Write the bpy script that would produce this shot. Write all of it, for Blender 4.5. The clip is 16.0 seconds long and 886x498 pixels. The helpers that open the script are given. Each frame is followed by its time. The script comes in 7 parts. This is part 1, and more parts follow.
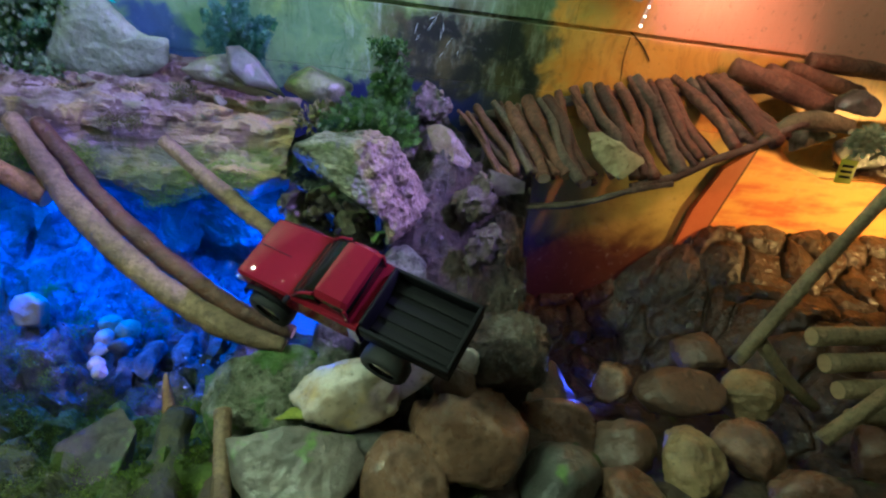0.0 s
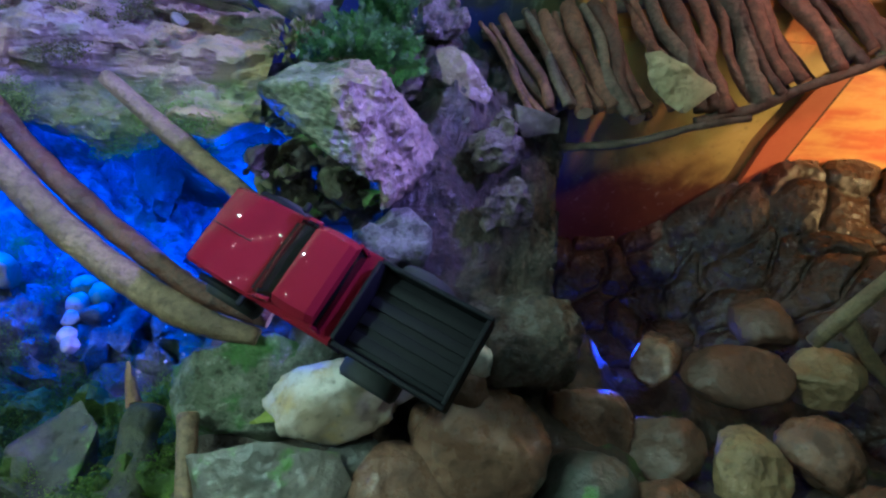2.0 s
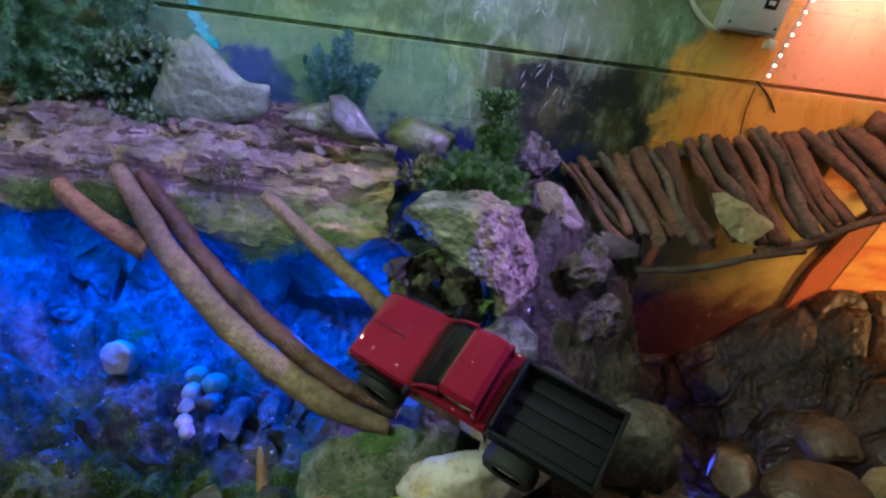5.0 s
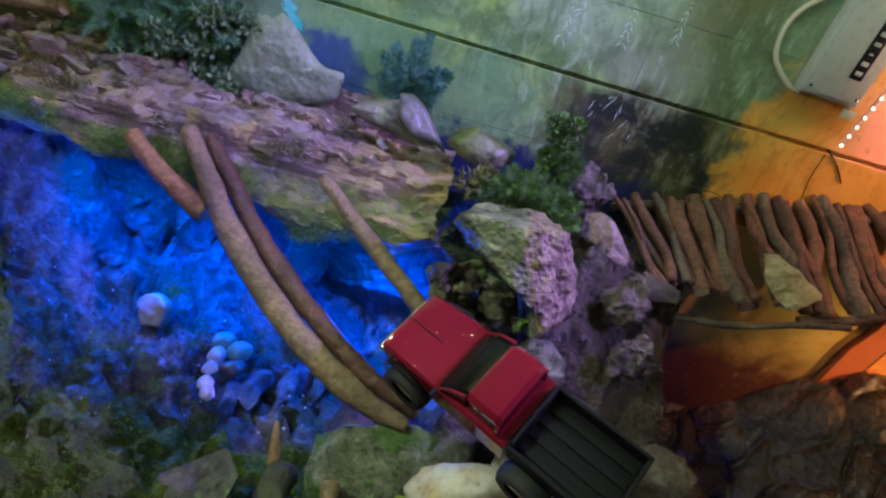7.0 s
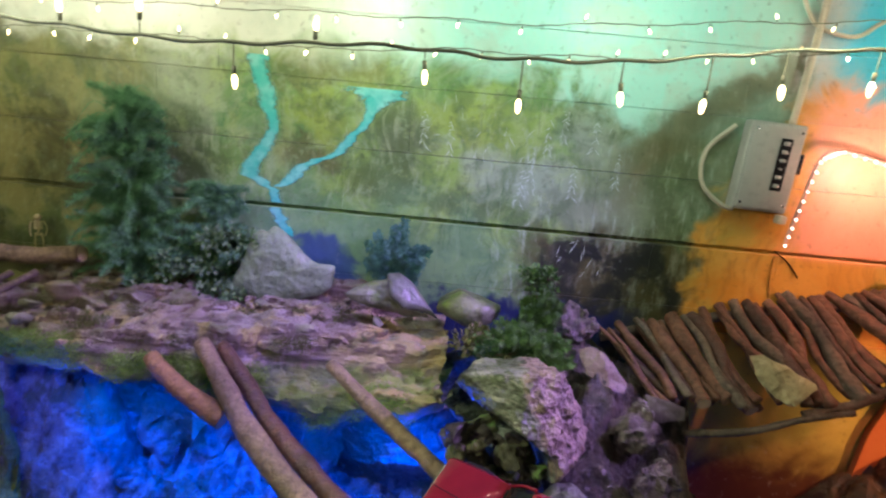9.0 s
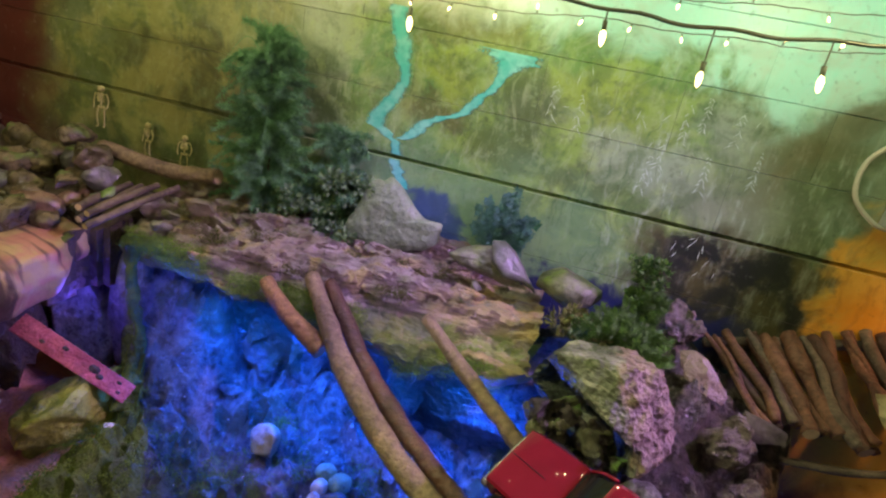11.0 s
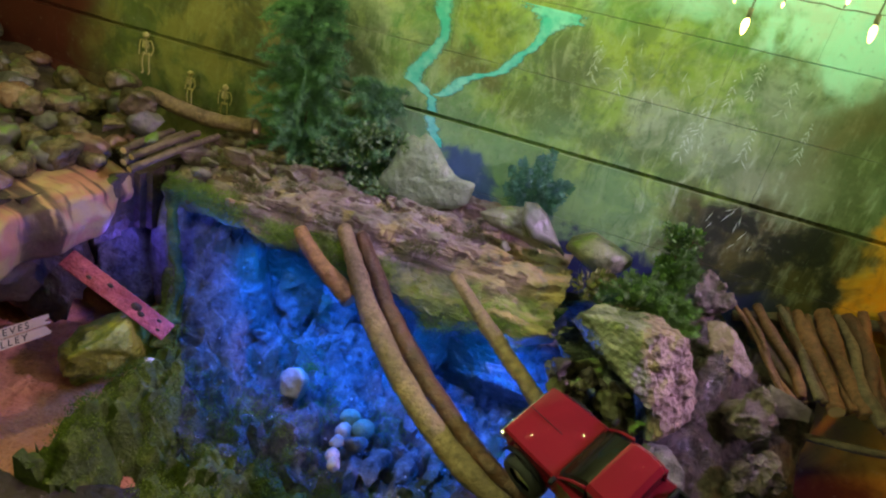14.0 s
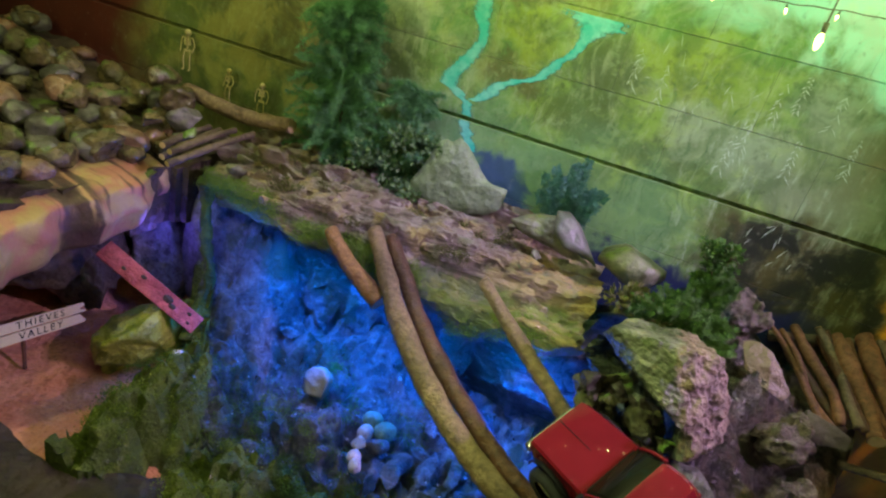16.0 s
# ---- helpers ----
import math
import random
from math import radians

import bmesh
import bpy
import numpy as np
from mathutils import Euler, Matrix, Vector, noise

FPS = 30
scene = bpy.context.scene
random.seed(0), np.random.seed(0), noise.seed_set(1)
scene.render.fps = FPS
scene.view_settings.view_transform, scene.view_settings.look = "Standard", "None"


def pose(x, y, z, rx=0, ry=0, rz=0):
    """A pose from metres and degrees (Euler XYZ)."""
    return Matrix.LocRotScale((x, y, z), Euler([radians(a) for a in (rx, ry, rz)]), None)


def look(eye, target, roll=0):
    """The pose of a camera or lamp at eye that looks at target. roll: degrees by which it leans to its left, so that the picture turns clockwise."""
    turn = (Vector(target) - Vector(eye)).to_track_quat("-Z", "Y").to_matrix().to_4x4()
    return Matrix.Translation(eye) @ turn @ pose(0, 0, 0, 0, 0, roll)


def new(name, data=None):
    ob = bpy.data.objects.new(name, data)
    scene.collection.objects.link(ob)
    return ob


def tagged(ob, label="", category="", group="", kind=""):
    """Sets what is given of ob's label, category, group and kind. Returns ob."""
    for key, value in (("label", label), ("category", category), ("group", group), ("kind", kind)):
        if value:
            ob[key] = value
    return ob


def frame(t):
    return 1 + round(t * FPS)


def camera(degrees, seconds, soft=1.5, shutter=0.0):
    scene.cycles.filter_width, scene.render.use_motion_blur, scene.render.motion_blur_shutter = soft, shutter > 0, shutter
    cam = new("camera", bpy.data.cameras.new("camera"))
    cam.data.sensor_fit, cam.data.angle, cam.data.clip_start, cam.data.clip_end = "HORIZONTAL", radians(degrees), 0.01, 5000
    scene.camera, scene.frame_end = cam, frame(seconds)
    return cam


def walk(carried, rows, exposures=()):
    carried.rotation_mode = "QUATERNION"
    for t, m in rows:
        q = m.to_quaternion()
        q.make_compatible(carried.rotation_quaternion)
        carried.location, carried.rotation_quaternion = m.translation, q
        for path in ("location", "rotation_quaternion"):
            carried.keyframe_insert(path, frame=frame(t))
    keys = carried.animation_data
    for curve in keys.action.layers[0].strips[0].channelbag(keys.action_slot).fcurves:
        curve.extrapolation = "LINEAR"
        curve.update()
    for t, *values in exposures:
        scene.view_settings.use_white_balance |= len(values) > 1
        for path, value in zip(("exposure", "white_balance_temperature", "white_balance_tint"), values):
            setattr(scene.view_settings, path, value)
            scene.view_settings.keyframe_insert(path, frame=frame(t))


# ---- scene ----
cam = camera(77.7, 16.0, soft=2.2, shutter=0.5)
METRES, EYE, TILT, LEAN, TURN = 1.0, 1.45, -31.57, -7.73, -5.32
ROWS = [
    (0.0, 0.0, 0.0, 0.0, 0.0, 0.0, -0.0),
    (0.5, -0.0153, -0.0011, -0.0041, -1.36, -1.1, -1.16),
    (1.0, 0.0013, 0.0805, 0.0253, -1.05, -3.76, -0.9),
    (1.5, 0.0489, 0.2276, 0.0983, 2.24, -8.44, -1.25),
    (2.0, 0.0546, 0.2733, 0.1216, 3.85, -10.1, 0.18),
    (2.5, 0.033, 0.2409, 0.1274, 2.4, -8.0, 4.55),
    (3.0, -0.0196, 0.1844, 0.1284, 1.62, -4.42, 6.27),
    (3.5, -0.0758, 0.1289, 0.1269, 2.7, -0.43, 4.67),
    (4.0, -0.1225, 0.1117, 0.1256, 4.28, 1.38, 2.04),
    (4.5, -0.1478, 0.1042, 0.1237, 4.56, 1.56, -0.0),
    (7.0, -0.211, 0.0832, 0.1111, 6.7, 2.38, -12.43),
    (7.5, -0.2267, 0.0798, 0.1112, 8.42, 2.81, -14.02),
    (8.0, -0.2414, 0.0726, 0.1112, 9.6, 5.28, -14.46),
    (8.5, -0.214, -0.0022, 0.1245, 10.16, 13.18, -9.88),
    (9.0, -0.1962, -0.0393, 0.117, 7.96, 18.19, -1.86),
    (9.5, -0.2188, -0.04, 0.1155, 7.0, 18.34, 0.23),
    (10.0, -0.2516, -0.041, 0.1141, 10.84, 17.2, -5.07),
    (12.5, -0.2143, -0.0502, 0.0826, 16.03, 12.03, -15.57),
    (13.0, -0.215, -0.0491, 0.0801, 15.82, 11.43, -15.71),
    (13.5, -0.2201, -0.0439, 0.0806, 15.77, 10.65, -15.86),
    (14.0, -0.2295, -0.0467, 0.0782, 17.24, 9.99, -16.82),
    (14.5, -0.2307, -0.0465, 0.0783, 17.4, 9.97, -17.14),
    (15.0, -0.2352, -0.0466, 0.0784, 17.74, 9.83, -17.7),
    (15.5, -0.2449, -0.0444, 0.0788, 18.5, 9.59, -18.59),
    (16.0, -0.2532, -0.0448, 0.0806, 19.3, 9.63, -19.52),
]
EXPOSURES = [(0.0, 0.56, 4750, -30), (2.0, 0.52, 3950, -22), (4.0, 0.35, 4800, -15), (5.0, 0.37, 4800, -15), (8.0, 0.44, 5350, -13), (9.3, 0.54, 5600, -3), (12.5, 0.45, 8000, -28), (16.0, 0.51, 8500, -50)]
walk(cam, [(t, pose(0, 0, EYE, TILT, LEAN, TURN) @ pose(METRES * x, METRES * y, METRES * z, 90 + pitch, roll, yaw)) for t, x, y, z, yaw, pitch, roll in ROWS], EXPOSURES)

# ---- light ----
world = bpy.data.worlds.new("dim_room")
scene.world = world
world.use_nodes = True
world.node_tree.nodes["Background"].inputs[0].default_value = (0.9, 0.85, 0.8, 1)
world.node_tree.nodes["Background"].inputs[1].default_value = 0.0015


def spot(name, eye, target, watts, color, angle, radius=0.06, blend=0.6):
    data = bpy.data.lights.new(name, "SPOT")
    data.energy, data.color, data.spot_size, data.spot_blend, data.shadow_soft_size = watts, color, radians(angle), blend, radius
    ob = new(name, data)
    ob.matrix_world = look(eye, target)
    return ob


def area(name, eye, target, watts, color, sx, sy, spread=180):
    data = bpy.data.lights.new(name, "AREA")
    data.shape, data.size, data.size_y, data.energy, data.color = "RECTANGLE", sx, sy, watts, color
    ob = new(name, data)
    data.spread = radians(spread)
    ob.matrix_world = look(eye, target)
    return ob


def point(name, eye, watts, color, radius=0.03):
    data = bpy.data.lights.new(name, "POINT")
    data.energy, data.color, data.shadow_soft_size = watts, color, radius
    ob = new(name, data)
    ob.location = eye
    return ob


# unseen spots set by the colour casts: violet from the right, yellow from the left, amber and red on the far right
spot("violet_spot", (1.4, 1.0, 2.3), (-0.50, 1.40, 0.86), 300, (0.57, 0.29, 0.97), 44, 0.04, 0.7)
# added violet fill from above, strengthening the cast on the ledge
spot("violet_fill", (-0.55, 0.80, 2.45), (-0.75, 1.50, 0.90), 84, (0.38, 0.22, 1.0), 36, 0.05, 0.8)
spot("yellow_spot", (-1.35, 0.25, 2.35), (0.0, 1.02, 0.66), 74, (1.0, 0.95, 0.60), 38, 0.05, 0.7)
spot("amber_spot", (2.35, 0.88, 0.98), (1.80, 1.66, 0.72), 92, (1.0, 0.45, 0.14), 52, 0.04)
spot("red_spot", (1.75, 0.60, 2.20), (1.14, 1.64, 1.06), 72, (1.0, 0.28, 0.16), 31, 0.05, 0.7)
# blue light strip under the ledge, and unseen points added for the blue hollows and the red cave
area("blue_strip", (-0.68, 1.43, 0.735), (-0.68, 1.44, 0.3), 19.5, (0.008, 0.085, 1.0), 1.0, 0.03, 118)
point("blue_well", (-0.30, 1.33, 0.60), 3.4, (0.02, 0.07, 1.0))
# added fill for the slope under the lip that the strip leaves dark
point("blue_hollow", (-1.27, 1.31, 0.68), 2.6, (0.02, 0.07, 1.0))
point("blue_cave", (-1.60, 1.36, 0.60), 0.6, (0.12, 0.06, 1.0))
point("red_cave", (-1.86, 1.00, 0.52), 3.6, (1.0, 0.32, 0.17))
point("blue_canyon", (0.74, 1.25, 0.22), 0.6, (0.10, 0.10, 1.0))
# warm light of the bulb strings near the wall and across the front, and of the rope light
for bx, bw in ((-2.1, 4.8), (-1.3, 5.0), (-0.55, 4.6), (0.2, 2.6), (0.95, 2.2)):
    point("string_glow", (bx, 1.44, 1.87), bw * 1.05, (1.0, 0.82, 0.58), 0.006)
for bx, bw in ((-1.8, 18.0), (-0.75, 3.8), (0.05, 4.6), (0.8, 1.3)):
    point("string_glow", (bx, 0.46, 1.72), bw, (1.0, 0.78, 0.52), 0.006)
point("rope_glow", (1.02, 1.66, 1.46), 2.6, (1.0, 0.42, 0.30), 0.03)
# added turquoise fill on the painted sky, no fixture known
spot("turquoise_fill", (0.1, 0.9, 2.6), (0.05, 1.8, 1.78), 18, (0.35, 1.0, 0.85), 70, 0.03, 0.9)


# ---- materials ----
class Mat:
    """A small wrapper to wire node materials briefly."""

    def __init__(self, name, rough=0.6, metal=0.0):
        self.m = bpy.data.materials.new(name)
        self.m.use_nodes = True
        self.t = self.m.node_tree
        self.b = self.t.nodes["Principled BSDF"]
        self.b.inputs["Roughness"].default_value = rough
        self.b.inputs["Metallic"].default_value = metal

    def node(self, kind, **put):
        n = self.t.nodes.new(kind)
        for k, v in put.items():
            if k in n.inputs:
                self.put(n.inputs[k], v)
        return n

    def put(self, socket, v):
        if isinstance(v, bpy.types.NodeSocket):
            self.t.links.new(v, socket)
        elif isinstance(v, (tuple, list)) and len(v) == 3 and socket.type == "RGBA":
            socket.default_value = (*v, 1)
        else:
            socket.default_value = v

    def where(self):
        return self.t.nodes.new("ShaderNodeNewGeometry").outputs["Position"]

    def local(self):
        return self.t.nodes.new("ShaderNodeTexCoord").outputs["Object"]

    def noise(self, scale, vec=None, detail=4.0, rough=0.55):
        n = self.node("ShaderNodeTexNoise", Scale=scale, Detail=detail, Roughness=rough)
        self.put(n.inputs["Vector"], vec if vec is not None else self.where())
        return n.outputs["Fac"]

    def voronoi(self, scale, vec=None, feature="F1"):
        n = self.t.nodes.new("ShaderNodeTexVoronoi")
        n.feature = feature
        n.inputs["Scale"].default_value = scale
        self.put(n.inputs["Vector"], vec if vec is not None else self.where())
        return n.outputs["Distance"]

    def step(self, v, lo, hi):
        n = self.t.nodes.new("ShaderNodeMapRange")
        n.interpolation_type = "SMOOTHSTEP"
        self.put(n.inputs[0], v)
        n.inputs[1].default_value, n.inputs[2].default_value = lo, hi
        return n.outputs[0]

    def math(self, op, a, b=0.0):
        n = self.t.nodes.new("ShaderNodeMath")
        n.operation = op
        self.put(n.inputs[0], a)
        self.put(n.inputs[1], b)
        return n.outputs[0]

    def mix(self, f, a, b):
        n = self.t.nodes.new("ShaderNodeMix")
        n.data_type = "RGBA"
        self.put(n.inputs[0], f)
        self.put(n.inputs[6], a)
        self.put(n.inputs[7], b)
        return n.outputs[2]

    def color(self, c):
        self.put(self.b.inputs["Base Color"], c)
        return self

    def rough(self, v):
        self.put(self.b.inputs["Roughness"], v)
        return self

    def bump(self, h, strength=0.4, dist=0.01):
        n = self.node("ShaderNodeBump", Strength=strength, Distance=dist)
        self.put(n.inputs["Height"], h)
        self.t.links.new(n.outputs[0], self.b.inputs["Normal"])
        self.t.links.new(n.outputs[0], self.b.inputs["Coat Normal"])
        return self

    def varnish(self, weight=0.5, rough=0.2):
        self.b.inputs["Coat Weight"].default_value = weight
        self.b.inputs["Coat Roughness"].default_value = rough
        return self

    def xyz(self, vec=None):
        n = self.t.nodes.new("ShaderNodeSeparateXYZ")
        self.put(n.inputs[0], vec if vec is not None else self.where())
        return n.outputs

    def island(self):
        return self.t.nodes.new("ShaderNodeNewGeometry").outputs["Random Per Island"]

    def up(self):
        return self.xyz(self.t.nodes.new("ShaderNodeNewGeometry").outputs["Normal"])[2]


def rock_mat(name, c1, c2, c3=None, stain=0.5, moss=0.0, moss_c=(0.07, 0.12, 0.02), rough=0.8, grain=60.0, relief=0.95):
    """Stone: two tones in patches, fine grain, optional growth of moss on upward faces."""
    m = Mat(name)
    big, fine, mid = m.noise(7), m.noise(grain, detail=6), m.noise(20, detail=5)
    c = m.mix(m.step(big, 0.38, 0.62), c1, c2)
    if c3:
        c = m.mix(m.math("MULTIPLY", m.step(mid, 0.5, 0.7), stain), c, c3)
    c = m.mix(m.math("MULTIPLY", m.step(fine, 0.45, 0.75), 0.45), c, tuple(v * 0.45 for v in c1))
    if moss:
        grow = m.math("MULTIPLY", m.step(m.up(), 0.0, 0.7), m.step(m.noise(11, detail=6), 0.62 - 0.3 * moss, 0.72 - 0.25 * moss))
        c = m.mix(grow, c, m.mix(m.noise(90), moss_c, tuple(v * 2.2 for v in moss_c)))
    pits = m.voronoi(38)
    c = m.mix(m.math("MULTIPLY", m.step(pits, 0.22, 0.04), 0.55), c, tuple(v * 0.3 for v in c1))
    m.color(c).rough(m.math("ADD", m.math("MULTIPLY", mid, 0.5), rough - 0.38))
    h = m.math("ADD", m.math("MULTIPLY", mid, 0.9), m.math("ADD", m.math("MULTIPLY", fine, 0.45), m.math("MULTIPLY", pits, 0.35)))
    return m.varnish(0.35, 0.22).bump(h, relief, 0.018).m


def bark_mat(name, c1, c2, gloss=0.65):
    m = Mat(name)
    w = m.local()
    big, fine = m.noise(9, w), m.noise(70, w, detail=6)
    c = m.mix(m.step(big, 0.35, 0.65), c1, c2)
    c = m.mix(m.math("MULTIPLY", m.step(fine, 0.40, 0.72), 0.55), c, tuple(v * 0.4 for v in c1))
    c = m.mix(m.math("MULTIPLY", m.step(m.noise(190, w, detail=3), 0.45, 0.75), 0.4), c, tuple(v * 0.5 for v in c1))
    c = m.mix(m.math("MULTIPLY", m.step(m.noise(24, w, detail=5), 0.6, 0.7), 0.45), c, tuple(min(1, v * 1.5) for v in c2))
    m.color(c).rough(gloss)
    return m.bump(m.math("ADD", fine, m.math("ADD", m.math("MULTIPLY", big, 0.7), m.noise(30, w, 6))), 0.9, 0.009).m


def leaf_mat(name, c1, c2, rough=0.75):
    m = Mat(name, rough)
    c = m.mix(m.island(), c1, c2)
    c = m.mix(m.math("MULTIPLY", m.noise(30), 0.5), c, tuple(v * 0.5 for v in c1))
    m.color(c)
    m.b.inputs["Subsurface Weight"].default_value = 0.0
    return m.m


def plain_mat(name, c, rough=0.5, metal=0.0, wear=0.25, scale=40.0):
    m = Mat(name, rough, metal)
    n = m.noise(scale, m.local(), detail=5)
    m.color(m.mix(m.math("MULTIPLY", m.step(n, 0.45, 0.75), wear), c, tuple(v * 0.4 for v in c)))
    m.rough(m.math("ADD", m.math("MULTIPLY", n, 0.2), rough - 0.1))
    return m.m


def glow_mat(name, c, strength):
    m = Mat(name, 0.3)
    m.color(c)
    m.put(m.b.inputs["Emission Color"], c)
    m.b.inputs["Emission Strength"].default_value = strength
    return m.m


PATCHES = [(-1.25, 1.60, 0.20, 0.09, "olive"), (-1.10, 1.50, 0.10, 0.14, "mist"), (-0.70, 1.63, 0.09, 0.06, "olive"), (-0.67, 1.49, 0.09, 0.07, "gold"), (-0.52, 1.64, 0.10, 0.06, "olive"), (-0.717, 1.364, 0.10, 0.05, "brown"), (-0.60, 1.30, 0.12, 0.04, "lime"), (-0.40, 1.46, 0.09, 0.09, "dark"), (-0.96, 1.30, 0.09, 0.06, "green"), (-1.08, 1.32, 0.10, 0.10, "dark"), (-1.56, 1.30, 0.30, 0.14, "brown")]
PATCHES += [(-0.45, 1.29, 0.11, 0.08, "dark"), (0.07, 1.67, 0.16, 0.07, "green"), (-0.17, 1.54, 0.13, 0.07, "gold"), (-0.03, 1.52, 0.09, 0.06, "lime"), (-0.26, 1.37, 0.10, 0.06, "lime"), (-0.17, 1.25, 0.15, 0.05, "dark"), (-0.10, 1.36, 0.09, 0.07, "mist"), (0.056, 1.35, 0.10, 0.07, "mist"), (0.22, 1.52, 0.10, 0.10, "mist"), (0.24, 1.27, 0.18, 0.06, "slate"), (0.45, 1.40, 0.10, 0.15, "brown"), (0.38, 1.33, 0.10, 0.12, "brown"), (-0.30, 1.65, 0.12, 0.05, "green")]


def mural_mat():
    """Brush-painted landscape on blocks: hills, sky, bushes, an orange canyon and a dark red corner."""
    m = Mat("mural_paint", 0.45)
    p0 = m.where()
    wt = m.node("ShaderNodeTexNoise", Scale=4.0, Detail=3.0)
    m.put(wt.inputs["Vector"], p0)
    sub = m.t.nodes.new("ShaderNodeVectorMath")
    sub.operation = "MULTIPLY_ADD"
    m.put(sub.inputs[0], wt.outputs["Color"])
    sub.inputs[1].default_value = (0.22, 0.0, 0.22)
    m.put(sub.inputs[2], p0)
    p = sub.outputs[0]
    x, _, z = m.xyz(p0)
    n1, n2, n3 = m.noise(4.5, p, 6, 0.6), m.noise(13, p, 6), m.noise(45, p0, 6)
    n4, n5 = m.noise(2.6, p, 4), m.noise(7.5, p, 5, 0.62)

    def strokes(sx, sz, s, vec=None):
        st = m.node("ShaderNodeMapping", Scale=(sx, 1, sz))
        m.put(st.inputs["Vector"], vec if vec is not None else p)
        return m.noise(s, st.outputs[0], 6, 0.65)

    brush, drip, dab = strokes(14, 3.5, 2.2), strokes(26, 7, 1.6, p0), strokes(5, 9, 3.0)
    wob = m.math("MULTIPLY", m.math("SUBTRACT", n2, 0.5), 0.22)
    wob2 = m.math("MULTIPLY", m.math("SUBTRACT", n1, 0.5), 0.4)
    xx, zz = m.math("ADD", x, wob), m.math("ADD", z, wob)
    xb, zb = m.math("ADD", x, wob2), m.math("ADD", z, wob2)
    # hills of yellow-green, mid green and dark green, dabbed wet in wet
    c = m.mix(m.step(n4, 0.36, 0.62), (0.10, 0.23, 0.075), (0.27, 0.39, 0.095))
    c = m.mix(m.math("MULTIPLY", m.step(n5, 0.46, 0.62), 0.75), c, (0.085, 0.14, 0.045))
    c = m.mix(m.math("MULTIPLY", m.step(n1, 0.54, 0.70), 0.45), c, (0.36, 0.46, 0.13))
    c = m.mix(m.math("MULTIPLY", m.step(dab, 0.52, 0.66), 0.5), c, (0.24, 0.38, 0.20))
    c = m.mix(m.math("MULTIPLY", m.step(brush, 0.52, 0.72), 0.4), c, (0.44, 0.52, 0.34))
    c = m.mix(m.math("MULTIPLY", m.step(m.noise(3.1, p, 6, 0.7), 0.5, 0.68), 0.45), c, (0.50, 0.56, 0.42))
    # brushed patches of the hills: x, z, half width, half height, colour
    tones = {"lime": (0.22, 0.34, 0.06), "gold": (0.28, 0.37, 0.065), "olive": (0.18, 0.21, 0.065), "dark": (0.08, 0.115, 0.042), "brown": (0.115, 0.11, 0.036), "green": (0.15, 0.28, 0.07), "mist": (0.27, 0.34, 0.23), "slate": (0.115, 0.15, 0.10)}
    xw, zw = m.math("ADD", x, m.math("MULTIPLY", m.math("SUBTRACT", n1, 0.5), 0.30)), m.math("ADD", z, m.math("MULTIPLY", m.math("SUBTRACT", n5, 0.5), 0.26))
    for px, pz, rx, rz, tone in PATCHES:
        du = m.math("DIVIDE", m.math("SUBTRACT", xw, px), rx)
        dv = m.math("DIVIDE", m.math("SUBTRACT", zw, pz), rz)
        r2 = m.math("ADD", m.math("MULTIPLY", du, du), m.math("MULTIPLY", dv, dv))
        c = m.mix(m.math("MULTIPLY", m.step(m.math("ADD", r2, m.math("MULTIPLY", m.math("SUBTRACT", brush, 0.5), 1.6)), 2.2, 0.05), 0.85), c, tones[tone])
    mot, mot2 = m.noise(11, p0, 6, 0.62), m.noise(27, p0, 6, 0.6)
    c = m.mix(m.math("MULTIPLY", m.step(mot, 0.50, 0.64), 0.60), c, (0.09, 0.15, 0.05))
    c = m.mix(m.math("MULTIPLY", m.step(mot, 0.47, 0.36), 0.50), c, (0.34, 0.44, 0.17))
    c = m.mix(m.math("MULTIPLY", m.step(mot2, 0.54, 0.66), 0.45), c, (0.30, 0.40, 0.24))
    c = m.mix(m.math("MULTIPLY", m.step(mot2, 0.44, 0.34), 0.45), c, (0.07, 0.11, 0.04))
    c = m.mix(m.math("MULTIPLY", m.step(brush, 0.50, 0.68), 0.30), c, (0.40, 0.48, 0.30))
    c = m.mix(m.math("MULTIPLY", m.step(dab, 0.55, 0.68), 0.35), c, (0.07, 0.12, 0.04))
    c = m.mix(m.math("MULTIPLY", m.step(drip, 0.56, 0.72), 0.25), c, (0.42, 0.50, 0.36))
    # green haze round the streams and below the joint
    haze = m.math("MULTIPLY", m.math("MULTIPLY", m.step(xb, -1.0, -0.8), m.step(xb, 0.1, -0.2)), m.step(zb, 1.32, 1.12))
    c = m.mix(m.math("MULTIPLY", haze, 0.65), c, m.mix(n2, (0.10, 0.22, 0.11), (0.24, 0.40, 0.22)))
    # pale willows with hanging twigs
    willow = m.math("MULTIPLY", m.math("MULTIPLY", m.step(xb, -0.2, 0.05), m.step(zb, 1.6, 1.45)), m.step(drip, 0.54, 0.70))
    c = m.mix(m.math("MULTIPLY", willow, 0.8), c, (0.44, 0.54, 0.44))
    fall = m.math("MULTIPLY", m.math("MULTIPLY", m.step(xb, -0.45, -0.1), m.step(zb, 1.66, 1.56)), m.step(strokes(40, 5, 1.5), 0.56, 0.68))
    c = m.mix(m.math("MULTIPLY", fall, 0.55), c, (0.06, 0.13, 0.045))
    # olive left part
    c = m.mix(m.math("MULTIPLY", m.step(xb, -0.95, -1.55), 0.75), c, m.mix(m.step(n5, 0.4, 0.6), (0.05, 0.048, 0.018), m.mix(dab, (0.13, 0.12, 0.035), (0.30, 0.28, 0.10))))
